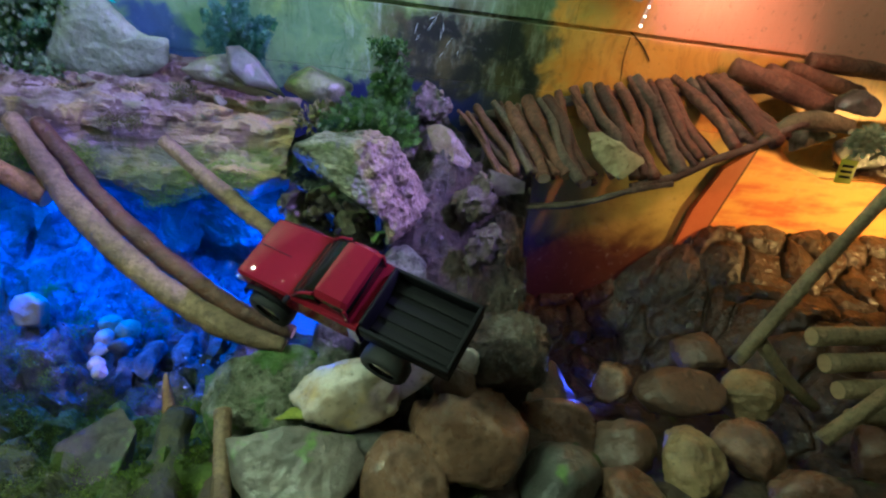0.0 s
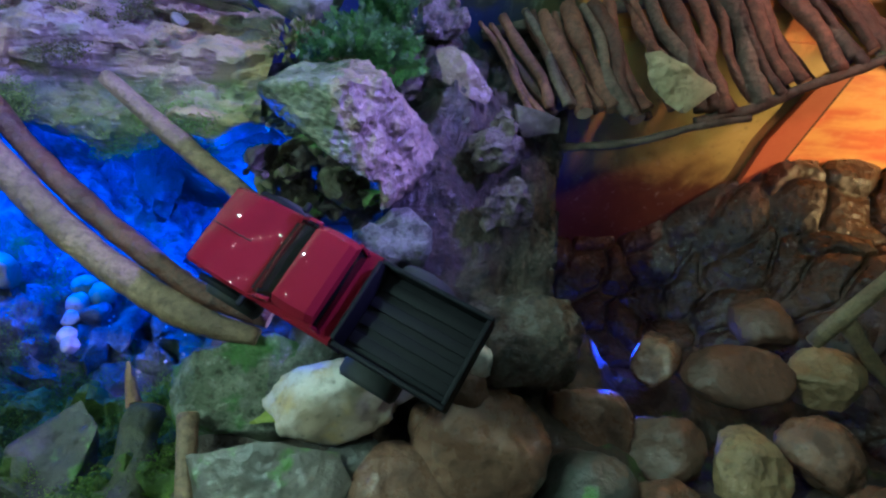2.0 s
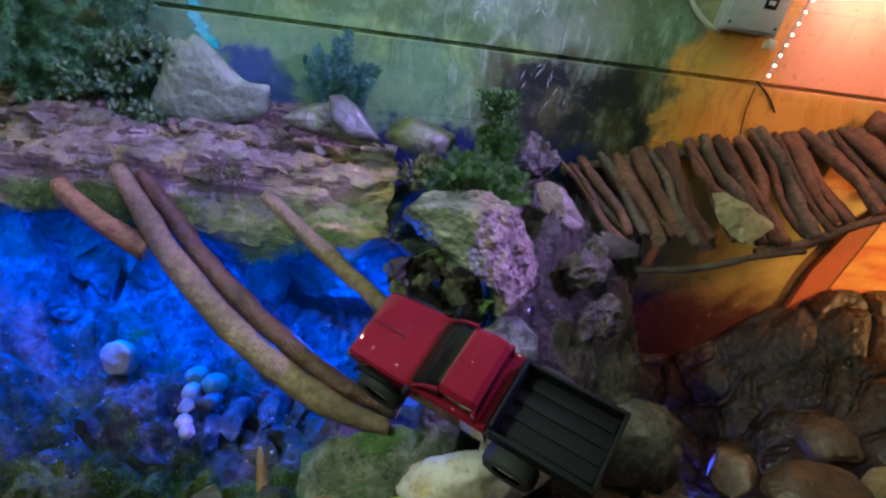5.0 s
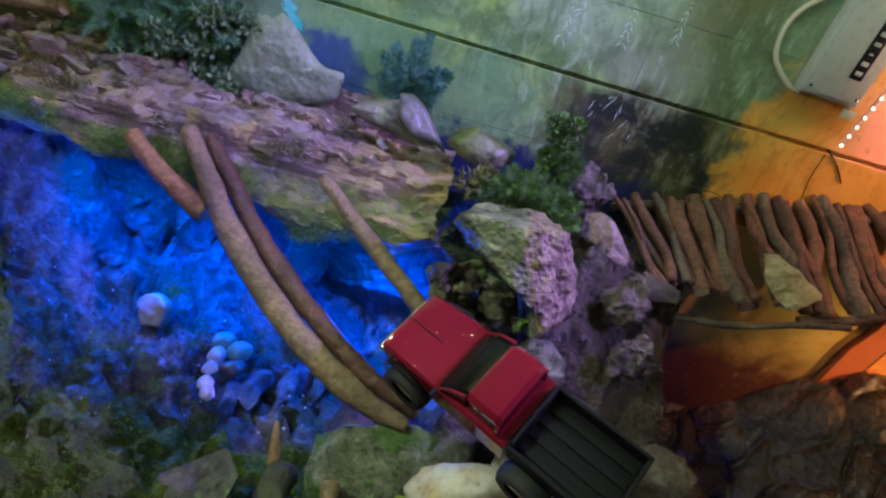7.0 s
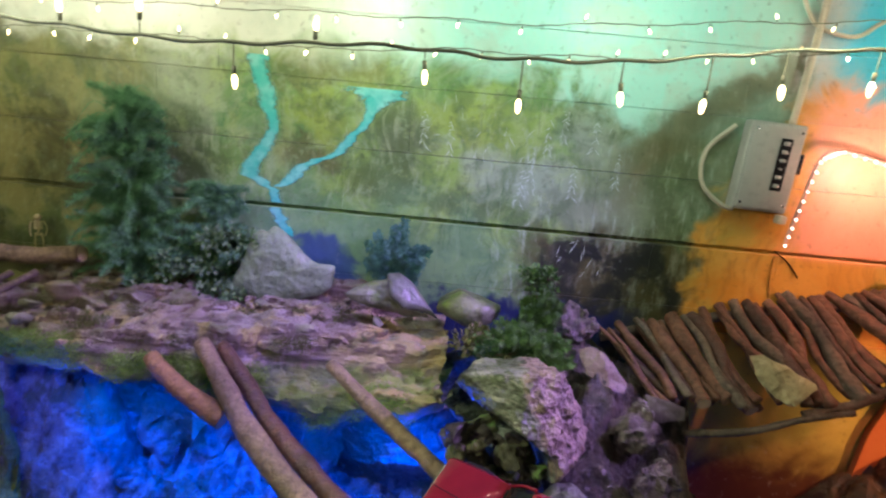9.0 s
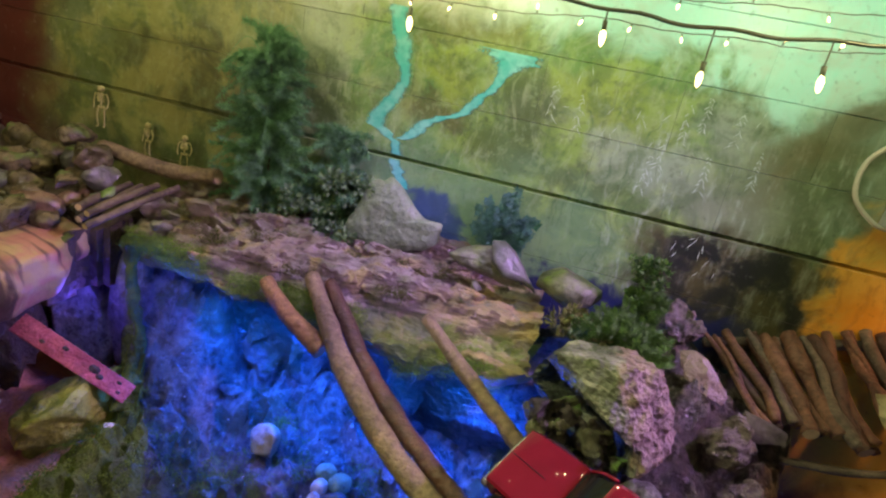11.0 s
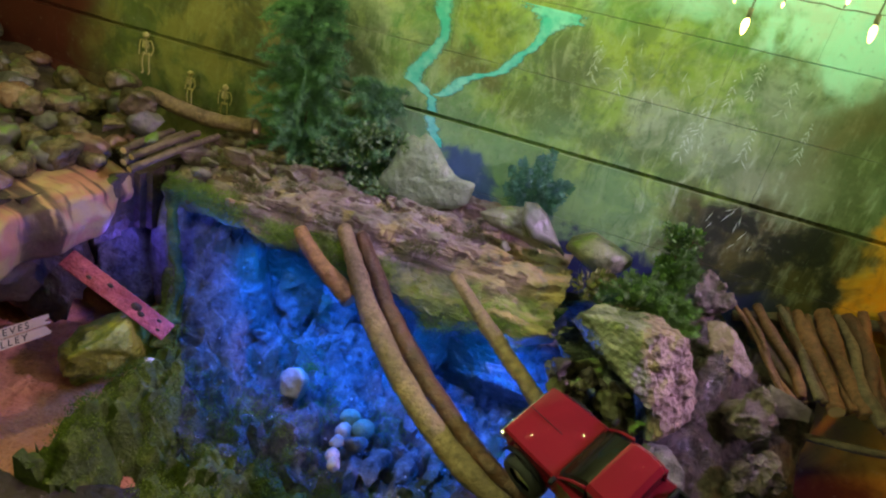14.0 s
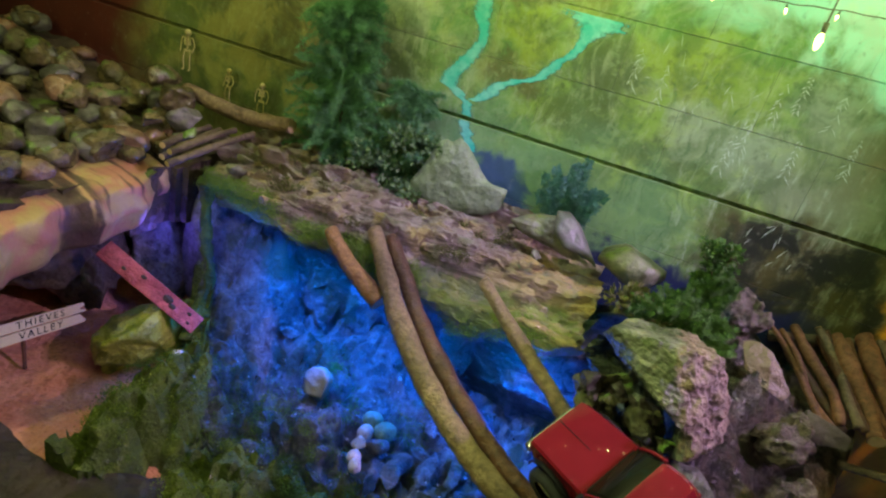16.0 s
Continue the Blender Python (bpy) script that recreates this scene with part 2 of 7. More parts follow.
    # pale sky over the hills
    sky = m.mix(m.step(xb, -0.9, -0.1), (0.60, 0.64, 0.50), (0.35, 0.76, 0.64))
    sky = m.mix(m.math("MULTIPLY", brush, 0.6), sky, (0.66, 0.70, 0.64))
    sky = m.mix(m.math("MULTIPLY", m.step(n5, 0.48, 0.66), 0.5), sky, (0.48, 0.56, 0.46))
    edge = m.math("SUBTRACT", zz, m.math("MULTIPLY", m.step(xx, -0.05, 0.40), -0.15))
    c = m.mix(m.step(edge, 1.62, 1.74), c, sky)
    # grey misty slope, and a dark tree band falling to the left below it
    slope = m.math("SUBTRACT", zb, m.math("MULTIPLY", x, 0.75))
    band = m.math("MULTIPLY", m.step(xb, 0.02, 0.25), m.step(slope, 1.38, 1.20))
    mist = m.mix(m.step(n1, 0.4, 0.62), (0.12, 0.155, 0.08), (0.26, 0.31, 0.19))
    mist = m.mix(m.math("MULTIPLY", m.step(drip, 0.48, 0.68), 0.6), mist, (0.36, 0.42, 0.31))
    c = m.mix(m.math("MULTIPLY", band, 0.7), c, mist)
    tree = m.math("MULTIPLY", m.step(slope, 1.06, 1.20), m.step(slope, 1.32, 1.24))
    c = m.mix(m.math("MULTIPLY", m.math("MULTIPLY", tree, m.step(xb, 0.22, 0.42)), 0.75), c, m.mix(n2, (0.05, 0.05, 0.022), (0.20, 0.17, 0.06)))
    # dark bush with grey leaves low in the middle
    low = m.math("MULTIPLY", m.math("MULTIPLY", m.step(zz, 1.23, 1.17), m.step(xx, -0.06, 0.10)), m.step(m.math("ADD", n1, m.math("MULTIPLY", xx, 1.4)), 0.36, 0.48))
    c = m.mix(low, c, m.mix(m.step(n5, 0.42, 0.62), (0.022, 0.026, 0.018), m.mix(m.step(drip, 0.45, 0.68), (0.085, 0.080, 0.03), (0.22, 0.23, 0.15))))
    # dark blue along the foot of the wall, and a slanting dark blue band
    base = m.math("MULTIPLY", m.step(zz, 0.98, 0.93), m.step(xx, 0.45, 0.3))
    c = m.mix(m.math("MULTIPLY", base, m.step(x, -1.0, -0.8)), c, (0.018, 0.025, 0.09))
    diag = m.math("ADD", xx, m.math("MULTIPLY", z, 0.7))
    blue_band = m.math("MULTIPLY", m.math("MULTIPLY", m.step(diag, 0.0, 0.05), m.step(diag, 0.20, 0.15)), m.math("MULTIPLY", m.step(xx, -0.86, -0.76), m.step(zz, 1.14, 1.09)))
    c = m.mix(m.math("MULTIPLY", blue_band, 0.85), c, m.mix(n2, (0.02, 0.04, 0.12), (0.05, 0.10, 0.28)))
    # orange canyon to the right, its edge leaning outwards with height
    lean = m.math("SUBTRACT", xx, m.math("MULTIPLY", m.step(z, 1.2, 1.75), 0.24))
    org = m.mix(m.step(n1, 0.35, 0.65), (0.62, 0.30, 0.035), (0.72, 0.42, 0.08))
    org = m.mix(m.math("MULTIPLY", m.step(brush, 0.45, 0.7), 0.6), org, (0.40, 0.20, 0.03))
    org = m.mix(m.math("MULTIPLY", m.step(n5, 0.5, 0.66), 0.4), org, (0.50, 0.44, 0.10))
    pink = m.mix(brush, (0.78, 0.36, 0.22), (0.86, 0.46, 0.32))
    org = m.mix(m.math("MULTIPLY", m.step(xx, 0.78, 0.92), m.step(z, 1.17, 1.22)), org, pink)
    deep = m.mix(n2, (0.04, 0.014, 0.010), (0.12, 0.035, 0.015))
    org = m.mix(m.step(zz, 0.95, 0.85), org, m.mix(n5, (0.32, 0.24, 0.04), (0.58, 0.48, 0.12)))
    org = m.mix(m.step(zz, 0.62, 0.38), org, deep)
    c = m.mix(m.step(lean, 0.53, 0.60), c, org)
    hi = m.math("MULTIPLY", m.step(zz, 1.66, 1.74), m.step(xx, 0.72, 0.8))
    c = m.mix(hi, c, m.mix(m.step(xb, 0.75, 0.95), (0.52, 0.52, 0.48), (0.10, 0.55, 0.75)))
    # dark red corner
    c = m.mix(m.math("MULTIPLY", m.step(xb, -2.05, -2.3), m.step(zb, 1.75, 1.45)), c, m.mix(n2, (0.04, 0.010, 0.008), (0.10, 0.022, 0.016)))
    # streaks, stains, bare specks
    c = m.mix(m.math("MULTIPLY", m.step(n3, 0.58, 0.8), 0.25), c, (0.5, 0.5, 0.42))
    c = m.mix(m.math("MULTIPLY", m.step(n3, 0.42, 0.25), 0.35), c, (0.03, 0.03, 0.015))
    m.color(c).rough(m.math("ADD", m.math("MULTIPLY", n2, 0.25), 0.28))
    return m.bump(m.math("ADD", n3, m.math("MULTIPLY", brush, 0.5)), 0.2, 0.003).m


def ledge_mat():
    """Painted plaster in thin layers: tan and grey with brown streaks, ochre and green patches."""
    m = Mat("ledge_plaster", 0.5)
    p = m.where()
    st = m.node("ShaderNodeMapping", Scale=(3.0, 9.0, 22.0), Rotation=(0, radians(6), 0))
    m.put(st.inputs["Vector"], p)
    lay, fine, mid = m.noise(1.6, st.outputs[0], 7, 0.62), m.noise(70, p, 6), m.noise(16, p, 5)
    big, gr = m.noise(5, p, 4), m.noise(9, p, 6)
    c = m.mix(m.step(big, 0.4, 0.6), (0.13, 0.115, 0.085), (0.27, 0.235, 0.195))
    c = m.mix(m.math("MULTIPLY", m.step(mid, 0.50, 0.66), 0.55), c, (0.36, 0.335, 0.30))
    c = m.mix(m.math("MULTIPLY", m.step(gr, 0.50, 0.62), 0.65), c, (0.35, 0.29, 0.075))
    c = m.mix(m.math("MULTIPLY", m.step(m.noise(7.5, p, 6), 0.50, 0.62), 0.65), c, (0.10, 0.13, 0.025))
    x, _, z = m.xyz(p)
    slab = m.math("MULTIPLY", m.step(m.math("ADD", x, m.math("MULTIPLY", big, 0.3)), -0.42, -0.28), m.step(mid, 0.34, 0.5))
    c = m.mix(m.math("MULTIPLY", slab, 0.75), c, m.mix(m.step(gr, 0.4, 0.6), (0.40, 0.29, 0.10), (0.33, 0.27, 0.14)))
    c = m.mix(m.math("MULTIPLY", m.step(m.noise(6.3, p, 5), 0.52, 0.62), 0.5), c, (0.22, 0.15, 0.13))
    c = m.mix(m.math("MULTIPLY", m.step(lay, 0.55, 0.64), 0.75), c, (0.05, 0.03, 0.022))
    c = m.mix(m.math("MULTIPLY", m.step(fine, 0.52, 0.75), 0.3), c, (0.09, 0.07, 0.05))
    # brown strata colour keyed to slope, so steep faces are also shaded by colour
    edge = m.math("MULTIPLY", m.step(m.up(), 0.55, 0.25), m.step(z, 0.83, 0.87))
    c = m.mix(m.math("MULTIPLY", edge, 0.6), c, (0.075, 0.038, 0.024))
    green = m.math("MULTIPLY", m.step(m.math("ADD", z, m.math("MULTIPLY", m.math("SUBTRACT", big, 0.5), 0.12)), 0.845, 0.815), m.step(mid, 0.36, 0.5))
    c = m.mix(m.math("MULTIPLY", green, 0.8), c, m.mix(m.step(gr, 0.42, 0.6), (0.05, 0.10, 0.022), (0.16, 0.22, 0.04)))
    m.color(c).rough(m.math("ADD", m.math("MULTIPLY", mid, 0.5), 0.22))
    h = m.math("ADD", m.math("MULTIPLY", lay, 1.2), m.math("ADD", m.math("MULTIPLY", fine, 0.3), m.math("MULTIPLY", mid, 0.5)))
    return m.varnish(0.6, 0.16).bump(h, 1.0, 0.032).m


def lip_mat():
    """Cliff paint: tan and pink with dark upright bands."""
    m = Mat("painted_cliff", 0.45)
    p = m.where()
    st = m.node("ShaderNodeMapping", Scale=(1.0, 9.0, 1.2))
    m.put(st.inputs["Vector"], p)
    band, fine, mid = m.noise(1.5, st.outputs[0], 3), m.noise(60, p, 6), m.noise(14, p, 5)
    c = m.mix(m.step(mid, 0.4, 0.6), (0.36, 0.165, 0.12), (0.36, 0.265, 0.12))
    c = m.mix(m.math("MULTIPLY", m.step(band, 0.55, 0.62), 0.9), c, (0.035, 0.022, 0.022))
    c = m.mix(m.math("MULTIPLY", m.step(fine, 0.5, 0.75), 0.3), c, (0.2, 0.12, 0.08))
    m.color(c)
    return m.bump(m.math("ADD", fine, mid), 0.5, 0.006).m


def crust_mat(name, c1, c2, dark, crust=(0.34, 0.30, 0.26), weed=None, fine=0.5):
    """Crusty plaster: a pale broken crust on the high relief, dark colour in the lows."""
    m = Mat(name, 0.6)
    p = m.where()
    a, b, d, g = m.noise(9, p, 6, 0.65), m.noise(26, p, 7, 0.65), m.voronoi(30, p), m.noise(85, p, 5)
    c = m.mix(m.step(a, 0.38, 0.62), c1, c2)
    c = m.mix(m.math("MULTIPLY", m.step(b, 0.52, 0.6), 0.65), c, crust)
    # lows of the bump coloured dark, so crevices read deeper
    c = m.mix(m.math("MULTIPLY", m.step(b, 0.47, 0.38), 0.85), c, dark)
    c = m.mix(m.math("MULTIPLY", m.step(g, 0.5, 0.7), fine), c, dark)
    if weed:
        c = m.mix(m.math("MULTIPLY", m.step(m.noise(4.6, p, 7, 0.6), 0.50, 0.55), 0.85), c, m.mix(m.noise(80, p), weed, tuple(v * 2.4 for v in weed)))
    m.color(c).rough(m.math("ADD", m.math("MULTIPLY", a, 0.5), 0.25))
    return m.varnish(0.7, 0.14).bump(m.math("ADD", m.math("MULTIPLY", b, 1.5), m.math("ADD", m.math("MULTIPLY", g, fine), m.math("MULTIPLY", d, 0.3))), 1.0, 0.02).m


MURAL = mural_mat()
LEDGE = ledge_mat()
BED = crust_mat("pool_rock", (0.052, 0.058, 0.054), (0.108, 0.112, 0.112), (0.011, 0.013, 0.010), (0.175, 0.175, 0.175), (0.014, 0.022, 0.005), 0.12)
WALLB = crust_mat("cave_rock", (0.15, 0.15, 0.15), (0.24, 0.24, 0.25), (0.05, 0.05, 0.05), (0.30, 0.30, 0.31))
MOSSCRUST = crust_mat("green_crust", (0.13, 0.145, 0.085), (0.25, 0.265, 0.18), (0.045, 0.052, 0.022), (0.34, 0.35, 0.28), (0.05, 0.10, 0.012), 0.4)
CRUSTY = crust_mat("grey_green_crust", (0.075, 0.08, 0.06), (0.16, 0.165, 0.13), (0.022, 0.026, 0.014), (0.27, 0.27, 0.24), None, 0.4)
MOSSY = rock_mat("mossy_rock", (0.085, 0.092, 0.05), (0.18, 0.185, 0.12), (0.04, 0.047, 0.014), 0.9, 0.3, (0.08, 0.11, 0.02), 0.65, relief=0.6)
PALE = rock_mat("pale_stone", (0.36, 0.29, 0.20), (0.60, 0.56, 0.52), (0.42, 0.31, 0.12), 0.75, 0.0, rough=0.7, relief=0.3)
CREAM = rock_mat("cream_stone", (0.14, 0.195, 0.10), (0.205, 0.265, 0.15), (0.10, 0.135, 0.05), 0.65, 0.0, rough=0.8, relief=0.6)
WHITISH = rock_mat("whitish_stone", (0.062, 0.075, 0.052), (0.105, 0.112, 0.09), (0.05, 0.062, 0.032), 0.5, 0.0, rough=0.7, relief=0.4)
BROWN = rock_mat("brown_stone", (0.12, 0.068, 0.042), (0.22, 0.135, 0.085), (0.05, 0.035, 0.025), 0.6, 0.0, rough=0.42, relief=0.55)
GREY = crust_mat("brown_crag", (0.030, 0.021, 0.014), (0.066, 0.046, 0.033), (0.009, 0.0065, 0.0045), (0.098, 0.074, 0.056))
PINK = rock_mat("reddish_stone", (0.095, 0.055, 0.034), (0.145, 0.085, 0.054), (0.06, 0.036, 0.024), 0.6, 0.0, rough=0.7, relief=0.6)
SLATE = rock_mat("slate_stone", (0.05, 0.05, 0.043), (0.115, 0.11, 0.095), (0.045, 0.05, 0.035), 0.6, 0.2, rough=0.5, relief=0.6)
EARTH = rock_mat("dark_earth", (0.03, 0.021, 0.014), (0.06, 0.042, 0.026), (0.10, 0.07, 0.04), 0.5, 0.2, (0.04, 0.06, 0.01), 0.9)
DARKEARTH = rock_mat("black_earth", (0.016, 0.011, 0.008), (0.04, 0.028, 0.018), (0.07, 0.05, 0.03), 0.4, 0.0, rough=0.9)
OLIVEARTH = rock_mat("olive_earth", (0.045, 0.042, 0.018), (0.095, 0.085, 0.036), (0.06, 0.085, 0.02), 0.7, 0.3, rough=0.85)
NODULE = crust_mat("pale_brown_crust", (0.060, 0.044, 0.034), (0.115, 0.090, 0.074), (0.020, 0.015, 0.011), (0.18, 0.15, 0.13), None, 0.4)
CRACKED = rock_mat("cracked_clay", (0.034, 0.017, 0.009), (0.075, 0.039, 0.02), (0.02, 0.011, 0.006), 0.6, 0.0, rough=0.45)
SAND = rock_mat("red_sand", (0.54, 0.22, 0.12), (0.63, 0.30, 0.17), (0.42, 0.16, 0.10), 0.4, 0.0, rough=0.85, grain=90)
MOSS = rock_mat("moss_carpet", (0.045, 0.07, 0.006), (0.09, 0.135, 0.011), (0.15, 0.20, 0.022), 0.7, 0.0, rough=0.95, grain=110)
CLIFF = lip_mat()
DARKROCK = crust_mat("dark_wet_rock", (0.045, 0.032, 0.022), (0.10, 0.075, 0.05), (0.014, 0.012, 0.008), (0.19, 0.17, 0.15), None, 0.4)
BARK = bark_mat("tan_bark", (0.12, 0.085, 0.05), (0.23, 0.165, 0.095))
BARKD = bark_mat("dark_bark", (0.045, 0.020, 0.013), (0.095, 0.042, 0.024), 0.5)
# yellowish wood, lightened in colour for the amber light the poles miss
POLEB = bark_mat("yellow_pole_bark", (0.22, 0.175, 0.085), (0.36, 0.29, 0.15))
BARKR = bark_mat("brown_stick_bark", (0.085, 0.038, 0.023), (0.20, 0.092, 0.052))
CUT = plain_mat("cut_wood", (0.50, 0.38, 0.20), 0.7)
PLANKM = bark_mat("red_stained_plank", (0.26, 0.04, 0.05), (0.50, 0.12, 0.12))
WHITE = plain_mat("white_enamel", (0.38, 0.39, 0.36), 0.4)
BLACK = plain_mat("black_plastic", (0.008, 0.008, 0.010), 0.6)
BLACK.node_tree.nodes["Principled BSDF"].inputs["Specular IOR Level"].default_value = 0.12
RUBBER = plain_mat("black_rubber", (0.02, 0.02, 0.02), 0.8)
CHROME = plain_mat("chrome", (0.75, 0.75, 0.75), 0.15, 1.0, 0.1)
CREAMP = plain_mat("cream_plastic", (0.55, 0.50, 0.38), 0.5)


def paint_mat():
    m = Mat("red_gloss_paint", 0.3)
    n = m.noise(6, m.local())
    m.color(m.mix(m.step(n, 0.4, 0.7), (0.150, 0.008, 0.020), (0.115, 0.006, 0.016)))
    m.b.inputs["Coat Weight"].default_value = 1.0
    m.b.inputs["Specular IOR Level"].default_value = 0.0
    m.b.inputs["Coat Roughness"].default_value = 0.02
    return m.m


RED = paint_mat()
GLASS = Mat("smoked_glass", 0.06).color((0.008, 0.007, 0.006)).m
GLASS.node_tree.nodes["Principled BSDF"].inputs["Specular IOR Level"].default_value = 0.25


# ---- mesh helpers ----
def part(name, bm, material, parent=None, label="", smooth=True, sharp=0):
    """Links a bmesh as one mesh object under a thing or part; edges over sharp degrees stay crisp."""
    me = bpy.data.meshes.new(name)
    bm.to_mesh(me)
    bm.free()
    me.materials.append(material)
    if smooth:
        for f in me.polygons:
            f.use_smooth = True
    if sharp:
        me.set_sharp_from_angle(angle=radians(sharp))
    ob = new(name, me)
    if parent:
        ob.parent = parent
    if label:
        ob["label"] = label
    return ob


def empty(name, m=None):
    ob = new(name)
    ob.empty_display_size = 0.05
    if m is not None:
        ob.matrix_world = m
    return ob


def fbm(p, octaves=4, seed=0.0):
    return noise.fractal(Vector(p) + Vector((seed * 7.3, seed * 3.1, seed * 5.7)), 0.9, 2.1, octaves)


def rock_bm(size, seed, rough=0.16, cuts=7, sub=3, freq=2.2):
    """A weathered stone: a ball with flat faces worn off in soft steps, then roughened."""
    rng = random.Random(seed)
    bm = bmesh.new()
    bmesh.ops.create_icosphere(bm, subdivisions=sub, radius=1.0)
    planes = []
    for _ in range(cuts):
        d = Vector((rng.gauss(0, 1), rng.gauss(0, 1), rng.gauss(0, 1))).normalized()
        planes.append((d, rng.uniform(0.55, 0.86)))
    for v in bm.verts:
        co = v.co.copy()
        for d, k in planes:
            co -= d * 0.05 * math.log1p(math.exp(min(30.0, (co.dot(d) - k) / 0.05))) * 0.95
        co += v.co * (fbm(v.co * freq, 4, seed) * rough * 0.8 + fbm(v.co * freq * 4, 3, seed + 9) * rough * 0.3)
        v.co = Vector((co.x * size[0], co.y * size[1], co.z * size[2]))
    return bm


def stone(name, at, size, material, seed, label, turn=(0, 0, 0), group="", rough=0.10, cuts=7, sub=3, category="rock", freq=2.2, corners=0, crumb=0.0):
    if corners:
        rng = random.Random(seed)
        pts = []
        for _ in range(corners):
            d = Vector((rng.gauss(0, 1), rng.gauss(0, 1), rng.gauss(0, 1))).normalized() * rng.uniform(0.85, 1.1)
            pts.append((d.x * size[0], d.y * size[1], d.z * size[2]))
        big = max(size)
        bm = hull_bm(pts, seed, big * (0.075 if crumb else 0.13), big * rough * 0.6, big * 0.03)
        if crumb:
            bm.normal_update()
            move = [v.normal * crumb * big * (0.45 * fbm(v.co * 24, 5, seed) + 0.6 * (ridge(v.co * 22, seed) - 0.4)) for v in bm.verts]
            for v, d in zip(bm.verts, move):
                v.co += d
    else:
        bm = rock_bm(size, seed, rough, cuts, sub, freq)
    ob = part(name, bm, material, sharp=34 if corners else 0)
    ob.matrix_world = pose(*at, *turn)
    return tagged(ob, label, category, group)


def tube_bm(points, radii, sides=10, bump=0.08, seed=0, bm=None, cap=True):
    """A tapering, knotty branch along a smooth line."""
    bm = bm or bmesh.new()
    pts = [Vector(p) for p in points]
    fine, rad = [], []
    n = len(pts)
    for i in range(n - 1):
        p0, p1, p2, p3 = pts[max(i - 1, 0)], pts[i], pts[i + 1], pts[min(i + 2, n - 1)]
        steps = 6
        for k in range(steps + (i == n - 2)):
            t = k / steps
            fine.append(0.5 * ((2 * p1) + (p2 - p0) * t + (2 * p0 - 5 * p1 + 4 * p2 - p3) * t * t + (3 * p1 - p0 - 3 * p2 + p3) * t**3))
            rad.append(radii[i] * (1 - t) + radii[i + 1] * t)
    rings = []
    side = None
    for i, p in enumerate(fine):
        d = (fine[min(i + 1, len(fine) - 1)] - fine[max(i - 1, 0)]).normalized()
        side = (side - d * side.dot(d)).normalized() if side else d.orthogonal().normalized()
        other = d.cross(side)
        ring = []
        for k in range(sides):
            a = 2 * math.pi * k / sides
            q = side * math.cos(a) + other * math.sin(a)
            r = rad[i] * (1 + bump * fbm((p + q * rad[i]) * 22, 3, seed) + bump * 0.8 * fbm(p * 9, 2, seed + 3))
            ring.append(bm.verts.new(p + q * r))
        rings.append(ring)
    for a, b in zip(rings, rings[1:]):
        for k in range(sides):
            bm.faces.new((a[k], a[(k + 1) % sides], b[(k + 1) % sides], b[k]))
    if cap:
        bm.faces.new(rings[0][::-1])
        bm.faces.new(rings[-1])
    return bm


def box_bm(sx, sy, sz, at=(0, 0, 0), bevel=0.0, bm=None):
    own = bmesh.new()
    bmesh.ops.create_cube(own, size=1.0)
    for v in own.verts:
        v.co = Vector((v.co.x * sx + at[0], v.co.y * sy + at[1], v.co.z * sz + at[2]))
    if bevel:
        bmesh.ops.bevel(own, geom=own.edges[:], offset=bevel, segments=2, affect="EDGES", profile=0.5)
    if bm is None:
        return own
    me = bpy.data.meshes.new("tmp")
    own.to_mesh(me)
    own.free()
    bm.from_mesh(me)
    bpy.data.meshes.remove(me)
    return bm


def hull_bm(points, seed, edge=0.012, rough=0.012, fine=0.004):
    """An angular stone: the hull of a few corners, split finely and roughened."""
    bm = bmesh.new()
    for p in points:
        bm.verts.new(p)
    out = bmesh.ops.convex_hull(bm, input=bm.verts[:])
    bmesh.ops.delete(bm, geom=[v for v in bm.verts if not v.link_faces], context="VERTS")
    for _ in range(7):
        long = [e for e in bm.edges if e.calc_length() > edge * 1.6]
        if not long:
            break
        bmesh.ops.subdivide_edges(bm, edges=long, cuts=1, use_grid_fill=False)
        bmesh.ops.triangulate(bm, faces=bm.faces[:])
    bmesh.ops.smooth_vert(bm, verts=bm.verts[:], factor=0.5, use_axis_x=True, use_axis_y=True, use_axis_z=True)
    bm.normal_update()
    moves = []
    for v in bm.verts:
        p = v.co
        moves.append(v.normal * (rough * fbm(p * 9, 4, seed) + 0.8 * rough * (ridge(p * 14, seed) - 0.3) + fine * fbm(p * 45, 3, seed + 2)))
    for v, d in zip(bm.verts, moves):
        v.co += d
    return bm


def terrain(name, x0, x1, y0, y1, height, step, material, bottom, label, kind="structure", keep=None):
    """A block of ground with an uneven top and closed sides."""
    nx, ny = int((x1 - x0) / step) + 1, int((y1 - y0) / step) + 1
    bm = bmesh.new()
    top = {}
    for j in range(ny):
        for i in range(nx):
            x, y = x0 + (x1 - x0) * i / (nx - 1), y0 + (y1 - y0) * j / (ny - 1)
            if keep is None or keep(x, y):
                top[i, j] = bm.verts.new((x, y, height(x, y)))
    used = set()
    for j in range(ny - 1):
        for i in range(nx - 1):
            q = [(i, j), (i + 1, j), (i + 1, j + 1), (i, j + 1)]
            if all(k in top for k in q):
                bm.faces.new([top[k] for k in q])
                used.update(q)
    for k in list(top):
        if k not in used:
            bm.verts.remove(top[k])
    rim = [e for e in bm.edges if len(e.link_faces) == 1]
    out = bmesh.ops.extrude_edge_only(bm, edges=rim)
    for v in [g for g in out["geom"] if isinstance(g, bmesh.types.BMVert)]:
        v.co.z = bottom
    ob = part(name, bm, material, sharp=40)
    return tagged(ob, label, name.replace("_", " "), kind=kind)


